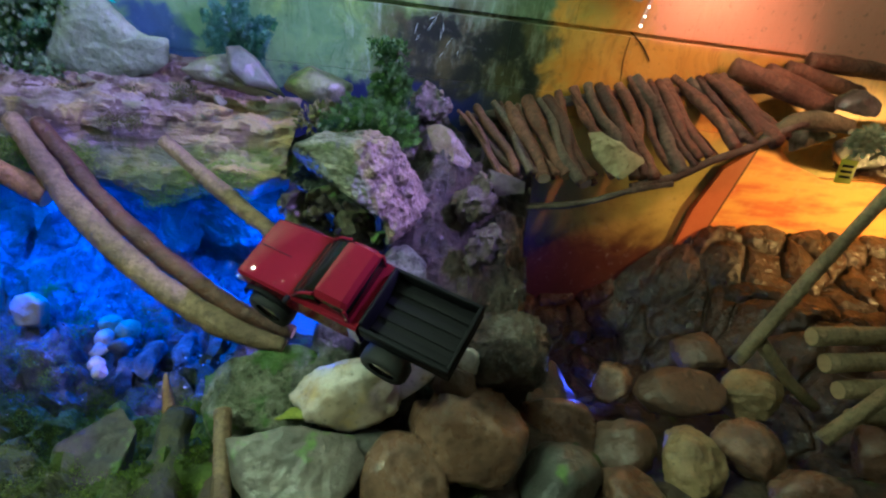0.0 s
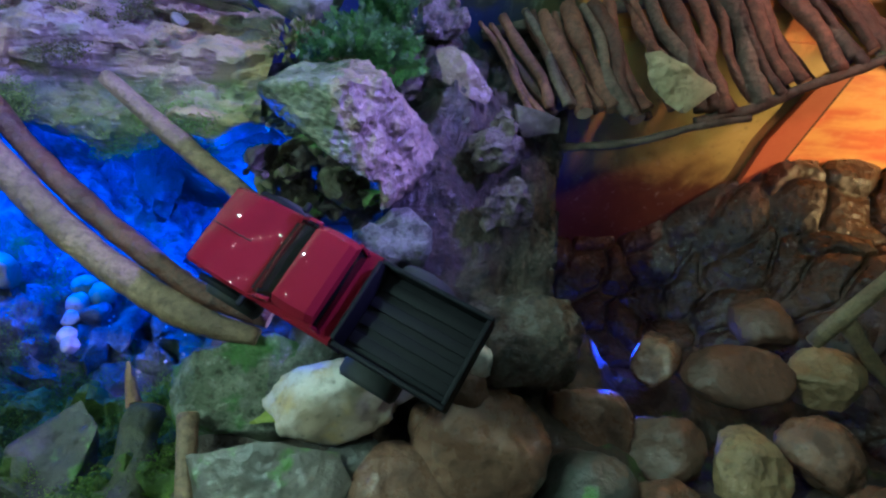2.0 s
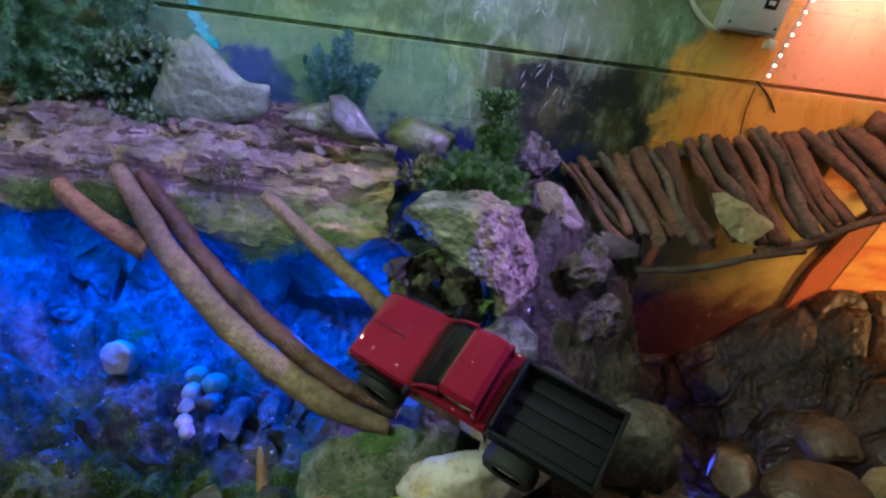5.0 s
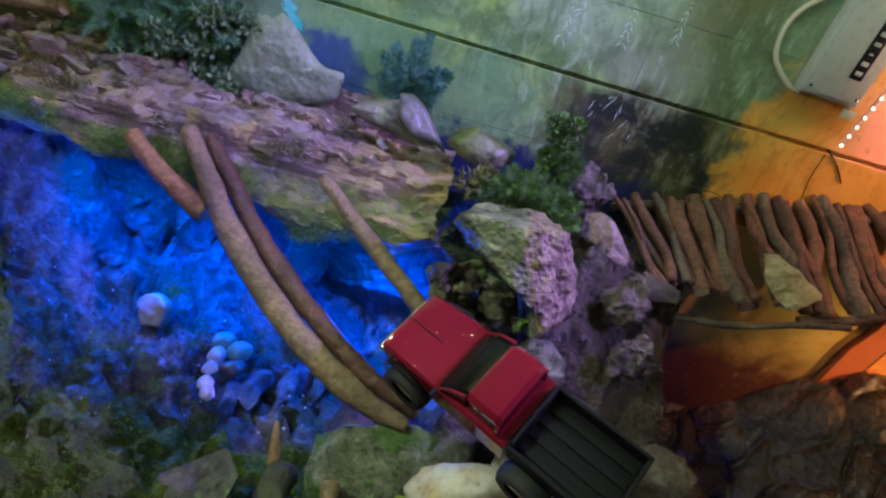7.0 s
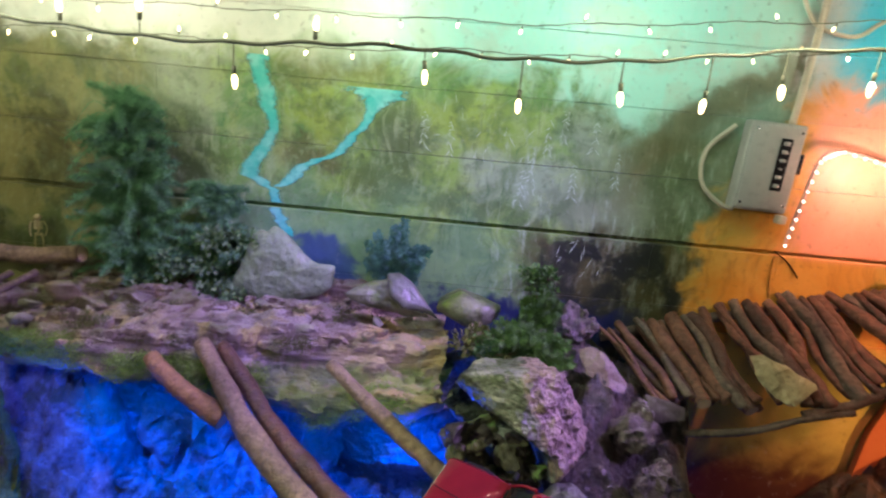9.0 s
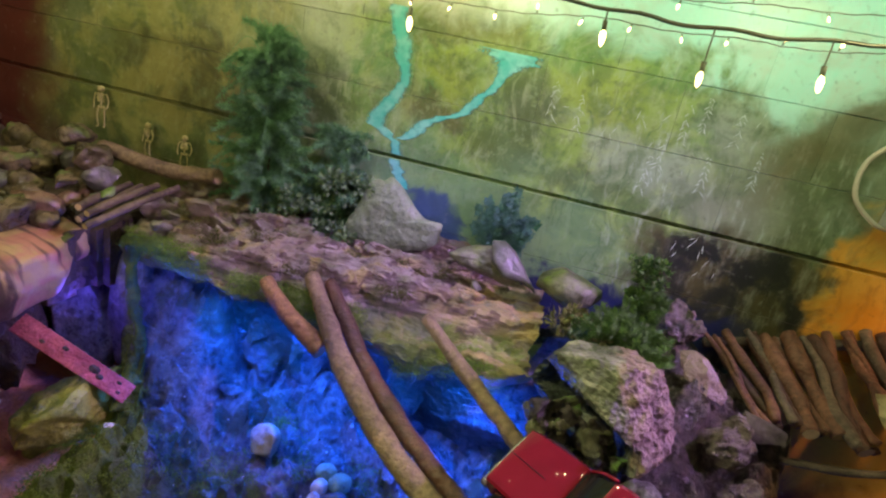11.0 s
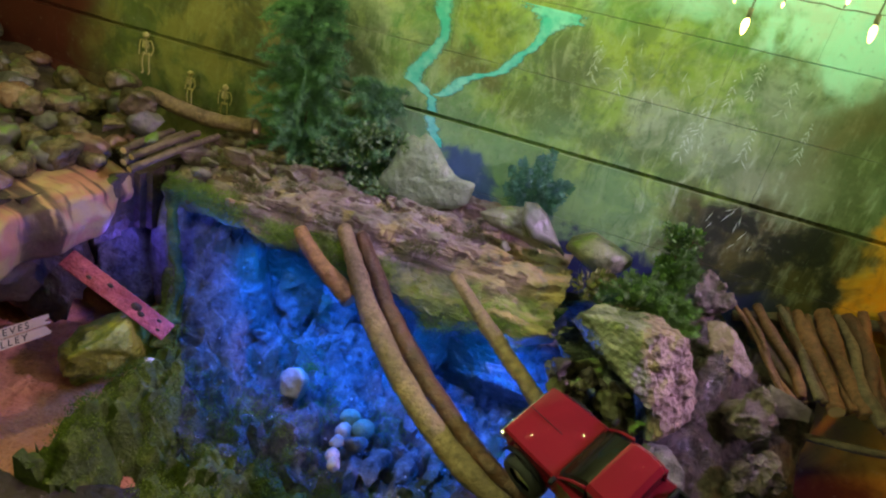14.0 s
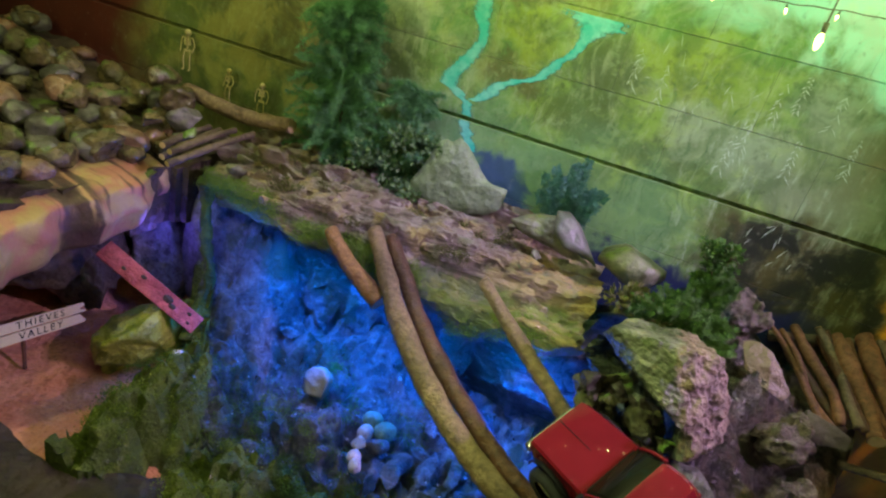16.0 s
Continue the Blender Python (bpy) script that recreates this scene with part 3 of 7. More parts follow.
def ss(a, b, v):
    t = min(1.0, max(0.0, (v - a) / (b - a)))
    return t * t * (3 - 2 * t)


def ridge(p, seed):
    """Sharp stony relief from cell noise."""
    d = noise.voronoi(Vector(p) + Vector((seed, seed * 2, 0)))[0]
    return d[1] - d[0]


# ---- structure: the room ----
def flat(name, sx, sy, sz, at, material, label):
    return tagged(part(name, box_bm(sx, sy, sz, at), material, smooth=False), label, name.split("_")[0], kind="structure")


ROOMW = rock_mat("dark_room_paint", (0.06, 0.055, 0.05), (0.08, 0.07, 0.065), None, 0, 0, rough=0.8)
flat("floor", 7.0, 5.2, 0.2, (0, -0.4, -0.1), ROOMW, "dark plain room floor under the display")
flat("ceiling", 7.0, 5.2, 0.1, (0, -0.4, 2.85), ROOMW, "dark plain ceiling over the display")
flat("wall_west", 0.1, 5.2, 2.8, (-3.45, -0.4, 1.4), ROOMW, "dark plain side wall of the room")
flat("wall_east", 0.1, 5.2, 2.8, (3.45, -0.4, 1.4), ROOMW, "dark plain side wall of the room")
flat("wall_south", 6.8, 0.1, 2.8, (0, -2.95, 1.4), ROOMW, "dark plain wall behind the viewer")
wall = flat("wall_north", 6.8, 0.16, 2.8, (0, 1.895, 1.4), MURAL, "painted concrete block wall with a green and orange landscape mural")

# ---- structure: ground forms ----
# pits in the pool bed: x, y, radius, depth
PITS = [(-0.847, 1.121, 0.062, 0.11), (-1.007, 1.07, 0.05, 0.05), (-1.05, 1.19, 0.04, 0.05), (-0.53, 1.255, 0.05, 0.07), (-0.40, 1.27, 0.045, 0.08), (-0.86, 1.345, 0.05, 0.05), (-0.665, 1.22, 0.10, 0.04), (-0.74, 1.46, 0.04, 0.05), (-1.12, 1.42, 0.035, 0.05)]


def bed_h(x, y):
    z = 0.27 + 0.14 * ss(1.35, 1.72, y) + 0.05 * ss(-1.0, -1.4, x)
    z += 0.10 * ss(0.95, 0.72, y) - 0.22 * ss(-0.24, -0.15, x + 0.03 * fbm((x * 9, y * 9, 0), 3, 9)) * ss(1.16, 1.28, y)
    z += 0.055 * fbm((x * 4, y * 4, 0), 4, 1) + 0.055 * fbm((x * 11, y * 11, 0), 4, 2) - 0.04 * ss(0.14, 0.0, ridge((x * 7 + 0.3 * fbm((x * 9, y * 9, 0), 2, 6), y * 7, 0), 3))
    z -= 0.05 * ss(0.25, 0.5, fbm((x * 16, y * 16, 0), 3, 13))
    z += 0.42 * ss(1.24, 1.56, y) * ss(-1.13, -1.25, x + 0.05 * fbm((x * 8, y * 8, 0), 3, 18))
    for px, py, pr, pd in PITS:
        z -= pd * ss(pr, pr * 0.5, math.hypot(x - px, y - py) + 0.025 * fbm((x * 18, y * 18, 0), 2, 16))
    return z


def moss_left(x, y):
    return float(np.interp(y, [0.68, 0.775, 0.846, 1.025, 1.225, 1.39, 1.6], [-1.29, -1.275, -1.34, -1.385, -1.40, -1.475, -1.56])) + 0.03 * fbm((x * 7, y * 7, 1), 3, 6)


terrain("pool_bed", -1.56, 0.12, 1.0, 1.78, bed_h, 0.013, BED, 0.0, "rough pale rock bed of a dry pool under blue light", keep=lambda x, y: x > moss_left(x, y) + 0.09 - 0.085 * ss(1.28, 1.38, y))


def moss_rim(x, y):
    """How far inside the moss bank a place lies, from its left and front edges."""
    d = x - moss_left(x, y)
    if x < -0.9:
        d = min(d, y - 0.76 - 0.11 * ss(-1.26, -1.02, x) - 0.03 * fbm((x * 8, y * 8, 3), 3, 5) + 0.4 * ss(-0.97, -0.9, x))
    return d


def moss_h(x, y):
    z = bed_h(x, y) + 0.02 + 0.03 * ss(1.0, 0.7, y) + 0.025 * fbm((x * 9, y * 9, 0), 4, 5) + 0.010 * fbm((x * 38, y * 38, 0), 3, 7)
    z += 0.06 * ss(-1.05, -1.25, x)
    return z - 0.20 * ss(0.13, -0.03, moss_rim(x, y)) - 0.05 * ss(1.02, 1.1, y) * ss(-1.2, -1.0, x)


def in_moss(x, y):
    edge = -1.02 - 0.45 * ss(0.85, 1.55, y) + 0.05 * fbm((x * 6, y * 6, 0), 3, 4)
    front = 1.02 + 0.08 * fbm((x * 5, y * 5, 2), 3, 8)
    return moss_rim(x, y) > -0.035 and (x < edge or y < front)


terrain("moss_bank", -1.65, -0.2, 0.3, 1.62, moss_h, 0.014, MOSS, 0.0, "dark green moss bank round the pool", keep=in_moss)
terrain("valley_floor", -3.0, -1.1, 0.25, 1.75, lambda x, y: 0.20 + 0.03 * fbm((x * 3, y * 3, 0), 3, 11) + 0.006 * fbm((x * 16, y * 16, 0), 3, 12), 0.025, SAND, 0.0, "smooth red sand floor of a small valley")


terrain("dark_ground", -3.0, -0.88, 0.22, 0.98, lambda x, y: 0.262 + 0.015 * fbm((x * 9, y * 9, 0), 3, 91) - 0.15 * ss(0.74, 0.80, y - 0.11 * ss(-1.26, -1.02, x) + 0.03 * fbm((x * 6, y * 6, 0), 3, 92)), 0.022, DARKEARTH, 0.0, "dark earth strip along the front of the moss")


def mound_h(x, y):
    z = 0.40 + 0.03 * fbm((x * 6, y * 6, 0), 4, 14) + 0.012 * fbm((x * 22, y * 22, 0), 3, 15)
    return z - 0.25 * ss(-0.27, -0.38, x) - 0.2 * ss(0.55, 0.72, x) * ss(0.7, 0.95, y) + 0.06 * ss(0.9, 1.05, y) * ss(0.25, 0.05, x)


terrain("front_mound", -0.52, 1.6, 0.25, 1.14, mound_h, 0.02, EARTH, 0.0, "dark earth mound under the loose stones")


def canyon_h(x, y):
    z = 0.05 + 0.40 * ss(0.95, 1.45, x - 0.35 * (1.5 - y)) + 0.10 * ss(1.5, 1.75, y)
    return z + 0.02 * fbm((x * 5, y * 5, 0), 3, 17)


terrain("canyon_floor", 0.40, 2.6, 0.85, 1.80, canyon_h, 0.03, CRACKED, 0.0, "brown clay canyon floor with deep cracks")


def pillar_h(x, y):
    z = 0.575 + 0.24 * ss(0.98, 1.68, y) + 0.09 * ss(0.34, 0.18, x) * ss(1.0, 1.3, y)
    z -= 0.05 * ss(0.38, 0.47, x)
    return z + 0.07 * fbm((x * 6, y * 6, 0), 5, 20) + 0.09 * (ridge((x * 7, y * 7, 0.4), 5) - 0.25) + 0.02 * fbm((x * 40, y * 40, 0), 3, 22)


def in_pillar(x, y):
    return 0.06 + 0.10 * ss(1.3, 1.0, y) < x < 0.455 + 0.05 * ss(1.1, 1.5, y) + 0.012 * fbm((1, y * 12, 0), 3, 2) - 0.25 * ss(0.98, 0.86, y)


terrain("rock_pillar", 0.05, 0.56, 0.86, 1.79, pillar_h, 0.011, GREY, 0.0, "rugged grey plaster crag standing between pool and canyon", keep=in_pillar)


def terrace(v, n, soft=0.3):
    """Steps v into n flat plates with short worn risers."""
    k = math.floor(v * n)
    return (k + ss(1 - soft, 1.0, v * n - k)) / n


# ledge: top, mossy lip and underside as one long overhang
def loft(name, x0, x1, nx, profile, material, label, sub=5):
    bm = bmesh.new()
    rows = []
    for i in range(nx + 1):
        x = x0 + (x1 - x0) * i / nx
        pr = profile(x)
        line = []
        for (ya, za), (yb, zb) in zip(pr, pr[1:]):
            n = max(1, int(math.hypot(yb - ya, zb - za) / 0.011))
            n = sub if sub and n > sub * 4 else n
            for k in range(n):
                t = k / n
                line.append((ya + (yb - ya) * t, za + (zb - za) * t))
        line.append(pr[-1])
        rows.append((x, line))
    count = max(len(r[1]) for r in rows)
    grid = []
    for x, line in rows:
        ring = []
        for k in range(count):
            f = k * (len(line) - 1) / (count - 1)
            a = int(min(f, len(line) - 2))
            t = f - a
            y, z = line[a][0] * (1 - t) + line[a + 1][0] * t, line[a][1] * (1 - t) + line[a + 1][1] * t
            p = Vector((x, y, z))
            q = Vector((p.x * 0.7, p.y * 1.8, p.z * 2.4))
            d = 0.030 * fbm(q * 4.5, 4, 31) + 0.022 * (ridge(q * 8, 4) - 0.35) + 0.007 * fbm(p * 26, 3, 33)
            d += 0.018 * (ridge(Vector((p.x * 2.6 + 1.5 * p.y, p.y * 11, p.z * 9)), 35) - 0.35)
            d += 0.085 * (terrace(0.5 + 0.8 * fbm(Vector((p.x * 2.4 - p.y, p.y * 6.5, p.z * 4)), 3, 36), 6) - 0.5)
            ring.append(bm.verts.new((x + 0.4 * d, y - 0.6 * d, z + d)))
        grid.append(ring)
    for a, b in zip(grid, grid[1:]):
        for k in range(count - 1):
            bm.faces.new((a[k], b[k], b[k + 1], a[k + 1]))
    bmesh.ops.recalc_face_normals(bm, faces=bm.faces[:])
    ob = part(name, bm, material, sharp=40)
    return tagged(ob, label, "rock ledge", kind="structure")


LIPX = [-1.56, -1.45, -1.34, -1.18, -1.04, -0.965, -0.84, -0.715, -0.62, -0.54, -0.46, -0.37, -0.28, -0.19]
LIPY = [1.42, 1.40, 1.37, 1.345, 1.31, 1.365, 1.335, 1.365, 1.35, 1.33, 1.32, 1.31, 1.29, 1.33]
LIPZ = [0.825, 0.83, 0.835, 0.835, 0.83, 0.81, 0.805, 0.80, 0.76, 0.735, 0.765, 0.805, 0.80, 0.835]


def ledge_profile(x):
    f, h = float(np.interp(x, LIPX, LIPY)), float(np.interp(x, LIPX, LIPZ))
    return [(1.79, 0.95), (1.64, 0.925), (1.52, 0.90), (f + 0.06, h + 0.05), (f + 0.01, h + 0.02), (f - 0.004, h - 0.01), (f + 0.015, h - 0.04), (f + 0.09, h - 0.055), (1.64, 0.745), (1.79, 0.75)]


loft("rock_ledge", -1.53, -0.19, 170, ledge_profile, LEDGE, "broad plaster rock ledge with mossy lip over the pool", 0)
loft("pool_wall", -1.56, 0.12, 90, lambda x: [(1.66 + 0.05 * math.sin(x * 7), 0.84), (1.62 + 0.07 * math.sin(x * 8 + 2), 0.62), (1.60 + 0.07 * math.sin(x * 6), 0.45), (1.66, 0.25)], BED, "rough rock back wall of the pool below the ledge", 0)


def mesa_h(x, y):
    z = 0.80 + 0.16 * ss(-1.9, -2.6, x) + 0.05 * ss(1.2, 1.6, y)
    return z + 0.03 * fbm((x * 7, y * 7, 0), 4, 41)


def in_mesa(x, y):
    return x < -1.63 + 0.03 * math.sin(y * 11) + 0.10 * ss(1.36, 1.5, y)


terrain("mesa", -3.3, -1.48, 0.55, 1.79, mesa_h, 0.025, EARTH, 0.62, "earth mesa overhanging a cave and carrying the boulder heap", keep=in_mesa)
terrain("cave_wall", -3.3, -2.05, 0.3, 1.79, lambda x, y: 0.64 + 0.02 * fbm((x * 5, y * 5, 0), 3, 43), 0.05, SAND, 0.0, "red rock wall at the back of the cave", keep=lambda x, y: x < -2.15 + 0.06 * math.sin(y * 9))
terrain("cave_back", -2.3, -1.50, 1.55, 1.79, lambda x, y: 0.66 + 0.04 * fbm((x * 8, y * 8, 0), 3, 45), 0.025, WALLB, 0.0, "rough rock wall inside the cave", keep=lambda x, y: y > 1.60 + 0.04 * math.sin(x * 13))

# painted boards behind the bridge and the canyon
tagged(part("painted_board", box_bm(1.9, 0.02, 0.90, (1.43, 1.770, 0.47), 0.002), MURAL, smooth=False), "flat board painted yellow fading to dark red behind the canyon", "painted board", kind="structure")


def sunset_mat():
    m = Mat("sunset_paint", 0.4)
    p = m.where()
    st = m.node("ShaderNodeMapping", Scale=(2.0, 1, 9.0))
    m.put(st.inputs["Vector"], p)
    n1, n2 = m.noise(2.0, st.outputs[0], 6), m.noise(30, p, 6)
    c = m.mix(m.step(n1, 0.35, 0.62), (0.72, 0.17, 0.03), (0.88, 0.42, 0.07))
    z = m.xyz(p)[2]
    c = m.mix(m.math("MULTIPLY", m.step(m.math("ADD", z, m.math("MULTIPLY", n1, 0.2)), 0.70, 0.58), 0.8), c, (0.70, 0.12, 0.03))
    c = m.mix(m.math("MULTIPLY", m.step(n2, 0.5, 0.8), 0.3), c, (0.9, 0.6, 0.25))
    u = m.math("SUBTRACT", m.math("SUBTRACT", m.xyz(p)[0], m.math("MULTIPLY", z, 0.18)), 1.215)
    c = m.mix(m.step(u, 0.002, -0.002), c, m.mix(n2, (0.42, 0.10, 0.03), (0.52, 0.16, 0.05)))
    c = m.mix(m.math("MULTIPLY", m.step(m.math("ABSOLUTE", u), 0.005, 0.003), 0.9), c, (0.04, 0.02, 0.01))
    m.color(c)
    return m.bump(m.math("ADD", n2, n1), 0.2, 0.003).m


SUNSET = sunset_mat()
bm = bmesh.new()
outline = [(1.20, 0.36), (1.225, 0.63), (1.28, 0.80), (1.38, 0.89), (1.445, 0.905), (1.53, 0.845), (1.68, 0.795), (1.92, 0.80), (2.4, 0.82), (2.4, 0.36)]
face = bm.faces.new([bm.verts.new((x, 1.755, z)) for x, z in outline])
ext = bmesh.ops.extrude_face_region(bm, geom=[face])
bmesh.ops.translate(bm, vec=(0, -0.022, 0), verts=[g for g in ext["geom"] if isinstance(g, bmesh.types.BMVert)])
bmesh.ops.recalc_face_normals(bm, faces=bm.faces[:])
tagged(part("cliff_board", bm, SUNSET, smooth=False), "cut board painted as a glowing orange cliff", "painted board", kind="structure")

# ---- things: boulders and loose stones ----
def boulder_mat():
    """Layered limestone: green-grey veined crown, pale pitted crust on the broken side."""
    m = Mat("layered_boulder", 0.6)
    p = m.where()
    st = m.node("ShaderNodeMapping", Rotation=(0, radians(38), radians(-20)), Scale=(5.0, 8.0, 34.0))
    m.put(st.inputs["Vector"], p)
    lay, big, mid, fine = m.noise(1.3, st.outputs[0], 6, 0.6), m.noise(8, p, 5), m.noise(24, p, 6), m.noise(90, p, 5)
    top = m.mix(m.step(big, 0.36, 0.62), (0.075, 0.085, 0.05), (0.185, 0.195, 0.13))
    top = m.mix(m.math("MULTIPLY", m.step(lay, 0.50, 0.55), 0.9), top, (0.026, 0.03, 0.012))
    top = m.mix(m.math("MULTIPLY", m.step(lay, 0.44, 0.36), 0.7), top, (0.29, 0.29, 0.21))
    top = m.mix(m.math("MULTIPLY", m.step(mid, 0.55, 0.7), 0.6), top, (0.07, 0.10, 0.025))
    pits = m.voronoi(75, p)
    crust = m.mix(m.step(mid, 0.38, 0.62), (0.118, 0.086, 0.064), (0.255, 0.19, 0.145))
    crust = m.mix(m.math("MULTIPLY", m.step(pits, 0.30, 0.10), 0.75), crust, (0.05, 0.034, 0.026))
    crust = m.mix(m.math("MULTIPLY", m.step(fine, 0.55, 0.72), 0.5), crust, (0.07, 0.048, 0.036))
    x, y, z = m.xyz(p)
    side = m.math("ADD", m.math("ADD", x, m.math("MULTIPLY", m.math("SUBTRACT", mid, 0.5), 0.07)), m.math("MULTIPLY", m.math("SUBTRACT", 0.92, z), -0.40))
    moss = m.math("MULTIPLY", m.step(m.noise(13, p, 6), 0.46, 0.58), m.step(m.math("ADD", m.math("ADD", z, m.math("MULTIPLY", x, 0.35)), m.math("MULTIPLY", big, 0.08)), 0.95, 0.88))
    top = m.mix(m.math("MULTIPLY", moss, 0.85), top, m.mix(fine, (0.025, 0.035, 0.008), (0.085, 0.105, 0.03)))
    m.color(m.mix(m.step(side, -0.006, 0.014), top, crust)).rough(m.math("ADD", m.math("MULTIPLY", mid, 0.4), 0.35))
    h = m.math("ADD", m.math("MULTIPLY", lay, 0.8), m.math("ADD", m.math("MULTIPLY", fine, 0.35), m.math("ADD", m.math("MULTIPLY", mid, 0.8), m.math("MULTIPLY", pits, 0.5))))
    return m.varnish(0.25, 0.25).bump(h, 0.9, 0.016).m


def boulder_bm():
    """Hull of the boulder with a stepped crown, a crumbly broken side and a deep hollow under the crown."""
    bm = hull_bm([(-0.163, 1.21, 0.958), (-0.005, 1.15, 1.006), (0.07, 1.20, 0.985), (0.02, 1.34, 0.965), (-0.12, 1.36, 0.93), (-0.205, 1.31, 0.81), (-0.025, 1.105, 0.90), (0.178, 1.335, 0.785), (0.14, 1.18, 0.80), (0.060, 1.075, 0.785), (0.13, 1.42, 0.72), (-0.16, 1.42, 0.72), (0.05, 1.26, 0.64)], 3, 0.0085, 0.006, 0.003)
    hole, push = Vector((-0.095, 1.14, 0.765)), Vector((0.05, 0.24, 0.0))
    lay = Vector((-0.35, -0.25, 0.9)).normalized()
    for v in bm.verts:
        p = v.co.copy()
        n = v.normal
        side = ss(-0.015, 0.025, p.x - 0.40 * (0.92 - p.z) + 0.03 * fbm(p * 20, 3, 8))
        step = (ridge(Vector((p.x * 3, p.y * 3, p.dot(lay) * 34)), 5) - 0.35) * 0.012
        crumb = 0.010 * fbm(p * 30, 5, 6) + 0.012 * (ridge(p * 26, 7) - 0.35)
        v.co += n * (step * (1 - side) * ss(0.95, 0.4, n.z) + crumb * side + 0.004 * fbm(p * 55, 3, 2))
        q = p - hole
        near = math.exp(-((q.x / 0.13) ** 4 + (q.y / 0.16) ** 4 + (q.z / 0.12) ** 4))
        v.co += push * near * ss(0.885, 0.855, p.z + 0.35 * (p.x + 0.05) + 0.02 * fbm(p * 16, 3, 4)) * (1 - 0.8 * side)
    return bm


boulder = part("boulder", boulder_bm(), boulder_mat(), sharp=50)
rng = random.Random(91)
for i in range(30):
    at = (rng.uniform(-0.17, 0.035), rng.uniform(1.14, 1.25), rng.uniform(0.64, 0.84))
    k = rng.uniform(0.026, 0.052)
    stone("earth_clump", at, (k * 1.2, k, k), (OLIVEARTH, DARKEARTH, OLIVEARTH)[i % 3], 191 + i, "dark crumbly mossy earth in the hollow under the boulder", (rng.uniform(0, 90), 0, rng.uniform(0, 90)), "clods under the boulder", corners=14, rough=0.4, category="earth", crumb=0.35)
tagged(boulder, "large angular boulder, veined green crown and pale crusty side", "rock")


def flake(name, outline, thick, m, material, seed, label, rings=7, n=56):
    """A flat-faced stone with a given outline, thinning to a rough edge."""
    pts = [Vector((u, 0, w)) for u, w in outline]
    per = [(pts[(i + 1) % len(pts)] - p).length for i, p in enumerate(pts)]
    total = sum(per)
    edge = []
    for k in range(n):
        s = k / n * total
        i = 0
        while s > per[i]:
            s -= per[i]
            i += 1
        edge.append(pts[i].lerp(pts[(i + 1) % len(pts)], s / per[i]))
    mid = sum(edge, Vector()) / n
    bm = bmesh.new()
    faces = []
    for side in (-1, 1):
        rows = []
        for r in range(rings):
            f = 1 - r / rings
            row = []
            for e in edge:
                p = mid.lerp(e, f)
                t = thick * (1 - f**5) * 0.5 + 0.004
                q = p + Vector((0, side * t, 0))
                q += Vector((fbm(p * 14, 4, seed), side * fbm(p * 9, 4, seed + side), fbm(p * 14, 4, seed + 4))) * thick * 0.22
                row.append(bm.verts.new(q))
            rows.append(row)
        c = bm.verts.new(mid + Vector((0, side * thick * 0.5, 0)))
        for a, b in zip(rows, rows[1:]):
            for k in range(n):
                bm.faces.new((a[k], a[(k + 1) % n], b[(k + 1) % n], b[k]))
        for k in range(n):
            bm.faces.new((rows[-1][k], rows[-1][(k + 1) % n], c))
        faces.append(rows[0])
    for k in range(n):
        bm.faces.new((faces[0][k], faces[0][(k + 1) % n], faces[1][(k + 1) % n], faces[1][k]))
    bmesh.ops.recalc_face_normals(bm, faces=bm.faces[:])
    ob = part(name, bm, material)
    ob.matrix_world = m
    return tagged(ob, label, "rock")


flake("standing_stone", [(-0.131, -0.014), (-0.104, 0.045), (-0.08, 0.11), (-0.068, 0.157), (-0.05, 0.174), (-0.023, 0.168), (-0.001, 0.183), (0.027, 0.172), (0.068, 0.132), (0.11, 0.093), (0.145, 0.072), (0.18, 0.073), (0.191, 0.067), (0.183, 0.036), (0.176, 0.0), (0.13, -0.03), (0.03, -0.05), (-0.067, -0.06)], 0.045, pose(-0.76, 1.665, 0.97, -6, 0, 8), CREAM, 12, "tall cream limestone flake standing on the ledge", 9, 90)
flake("wedge_stone", [(-0.05, 0.07), (-0.01, 0.075), (0.02, 0.045), (0.05, -0.005), (0.088, -0.075), (0.045, -0.05), (-0.02, -0.04), (-0.05, 0.0)], 0.020, pose(-0.335, 1.60, 1.0, -35, 0, 28), WHITISH, 13, "pale wedge-shaped flake leaning on the ledge", 6, 60)
flake("mossy_slab", [(-0.115, 0.0), (-0.075, 0.025), (-0.03, 0.048), (0.03, 0.045), (0.055, -0.005), (0.15, -0.06), (0.05, -0.055), (-0.025, -0.038), (-0.08, -0.03)], 0.05, pose(-0.41, 1.625, 0.985, -25, 0, 4), MOSSY, 14, "flat olive mossy slab beneath the wedge stone", 6, 60)
stone("mossy_stone", (-0.15, 1.62, 0.975), (0.10, 0.08, 0.06), MOSSY, 14, "rounded mossy stone at the back of the ledge")
stone("purple_stone", (0.165, 1.635, 0.95), (0.085, 0.07, 0.08), NODULE, 15, "rough brownish grey stone beside the stick bridge", (0, 0, 20), corners=12, rough=0.3, crumb=0.4)
tagged(part("angled_stone", hull_bm([(0.157, 1.47, 0.94), (0.197, 1.47, 0.955), (0.230, 1.45, 0.945), (0.296, 1.41, 0.878), (0.280, 1.39, 0.855), (0.240, 1.39, 0.868), (0.180, 1.42, 0.892), (0.262, 1.47, 0.86), (0.20, 1.47, 0.87)], 16, 0.010, 0.006, 0.002), rock_mat("leaning_stone", (0.095, 0.068, 0.036), (0.135, 0.10, 0.062), (0.07, 0.05, 0.026), 0.6, 0.0, rough=0.7, relief=0.8), sharp=35), "leaning reddish stone at the bridge head", "rock")
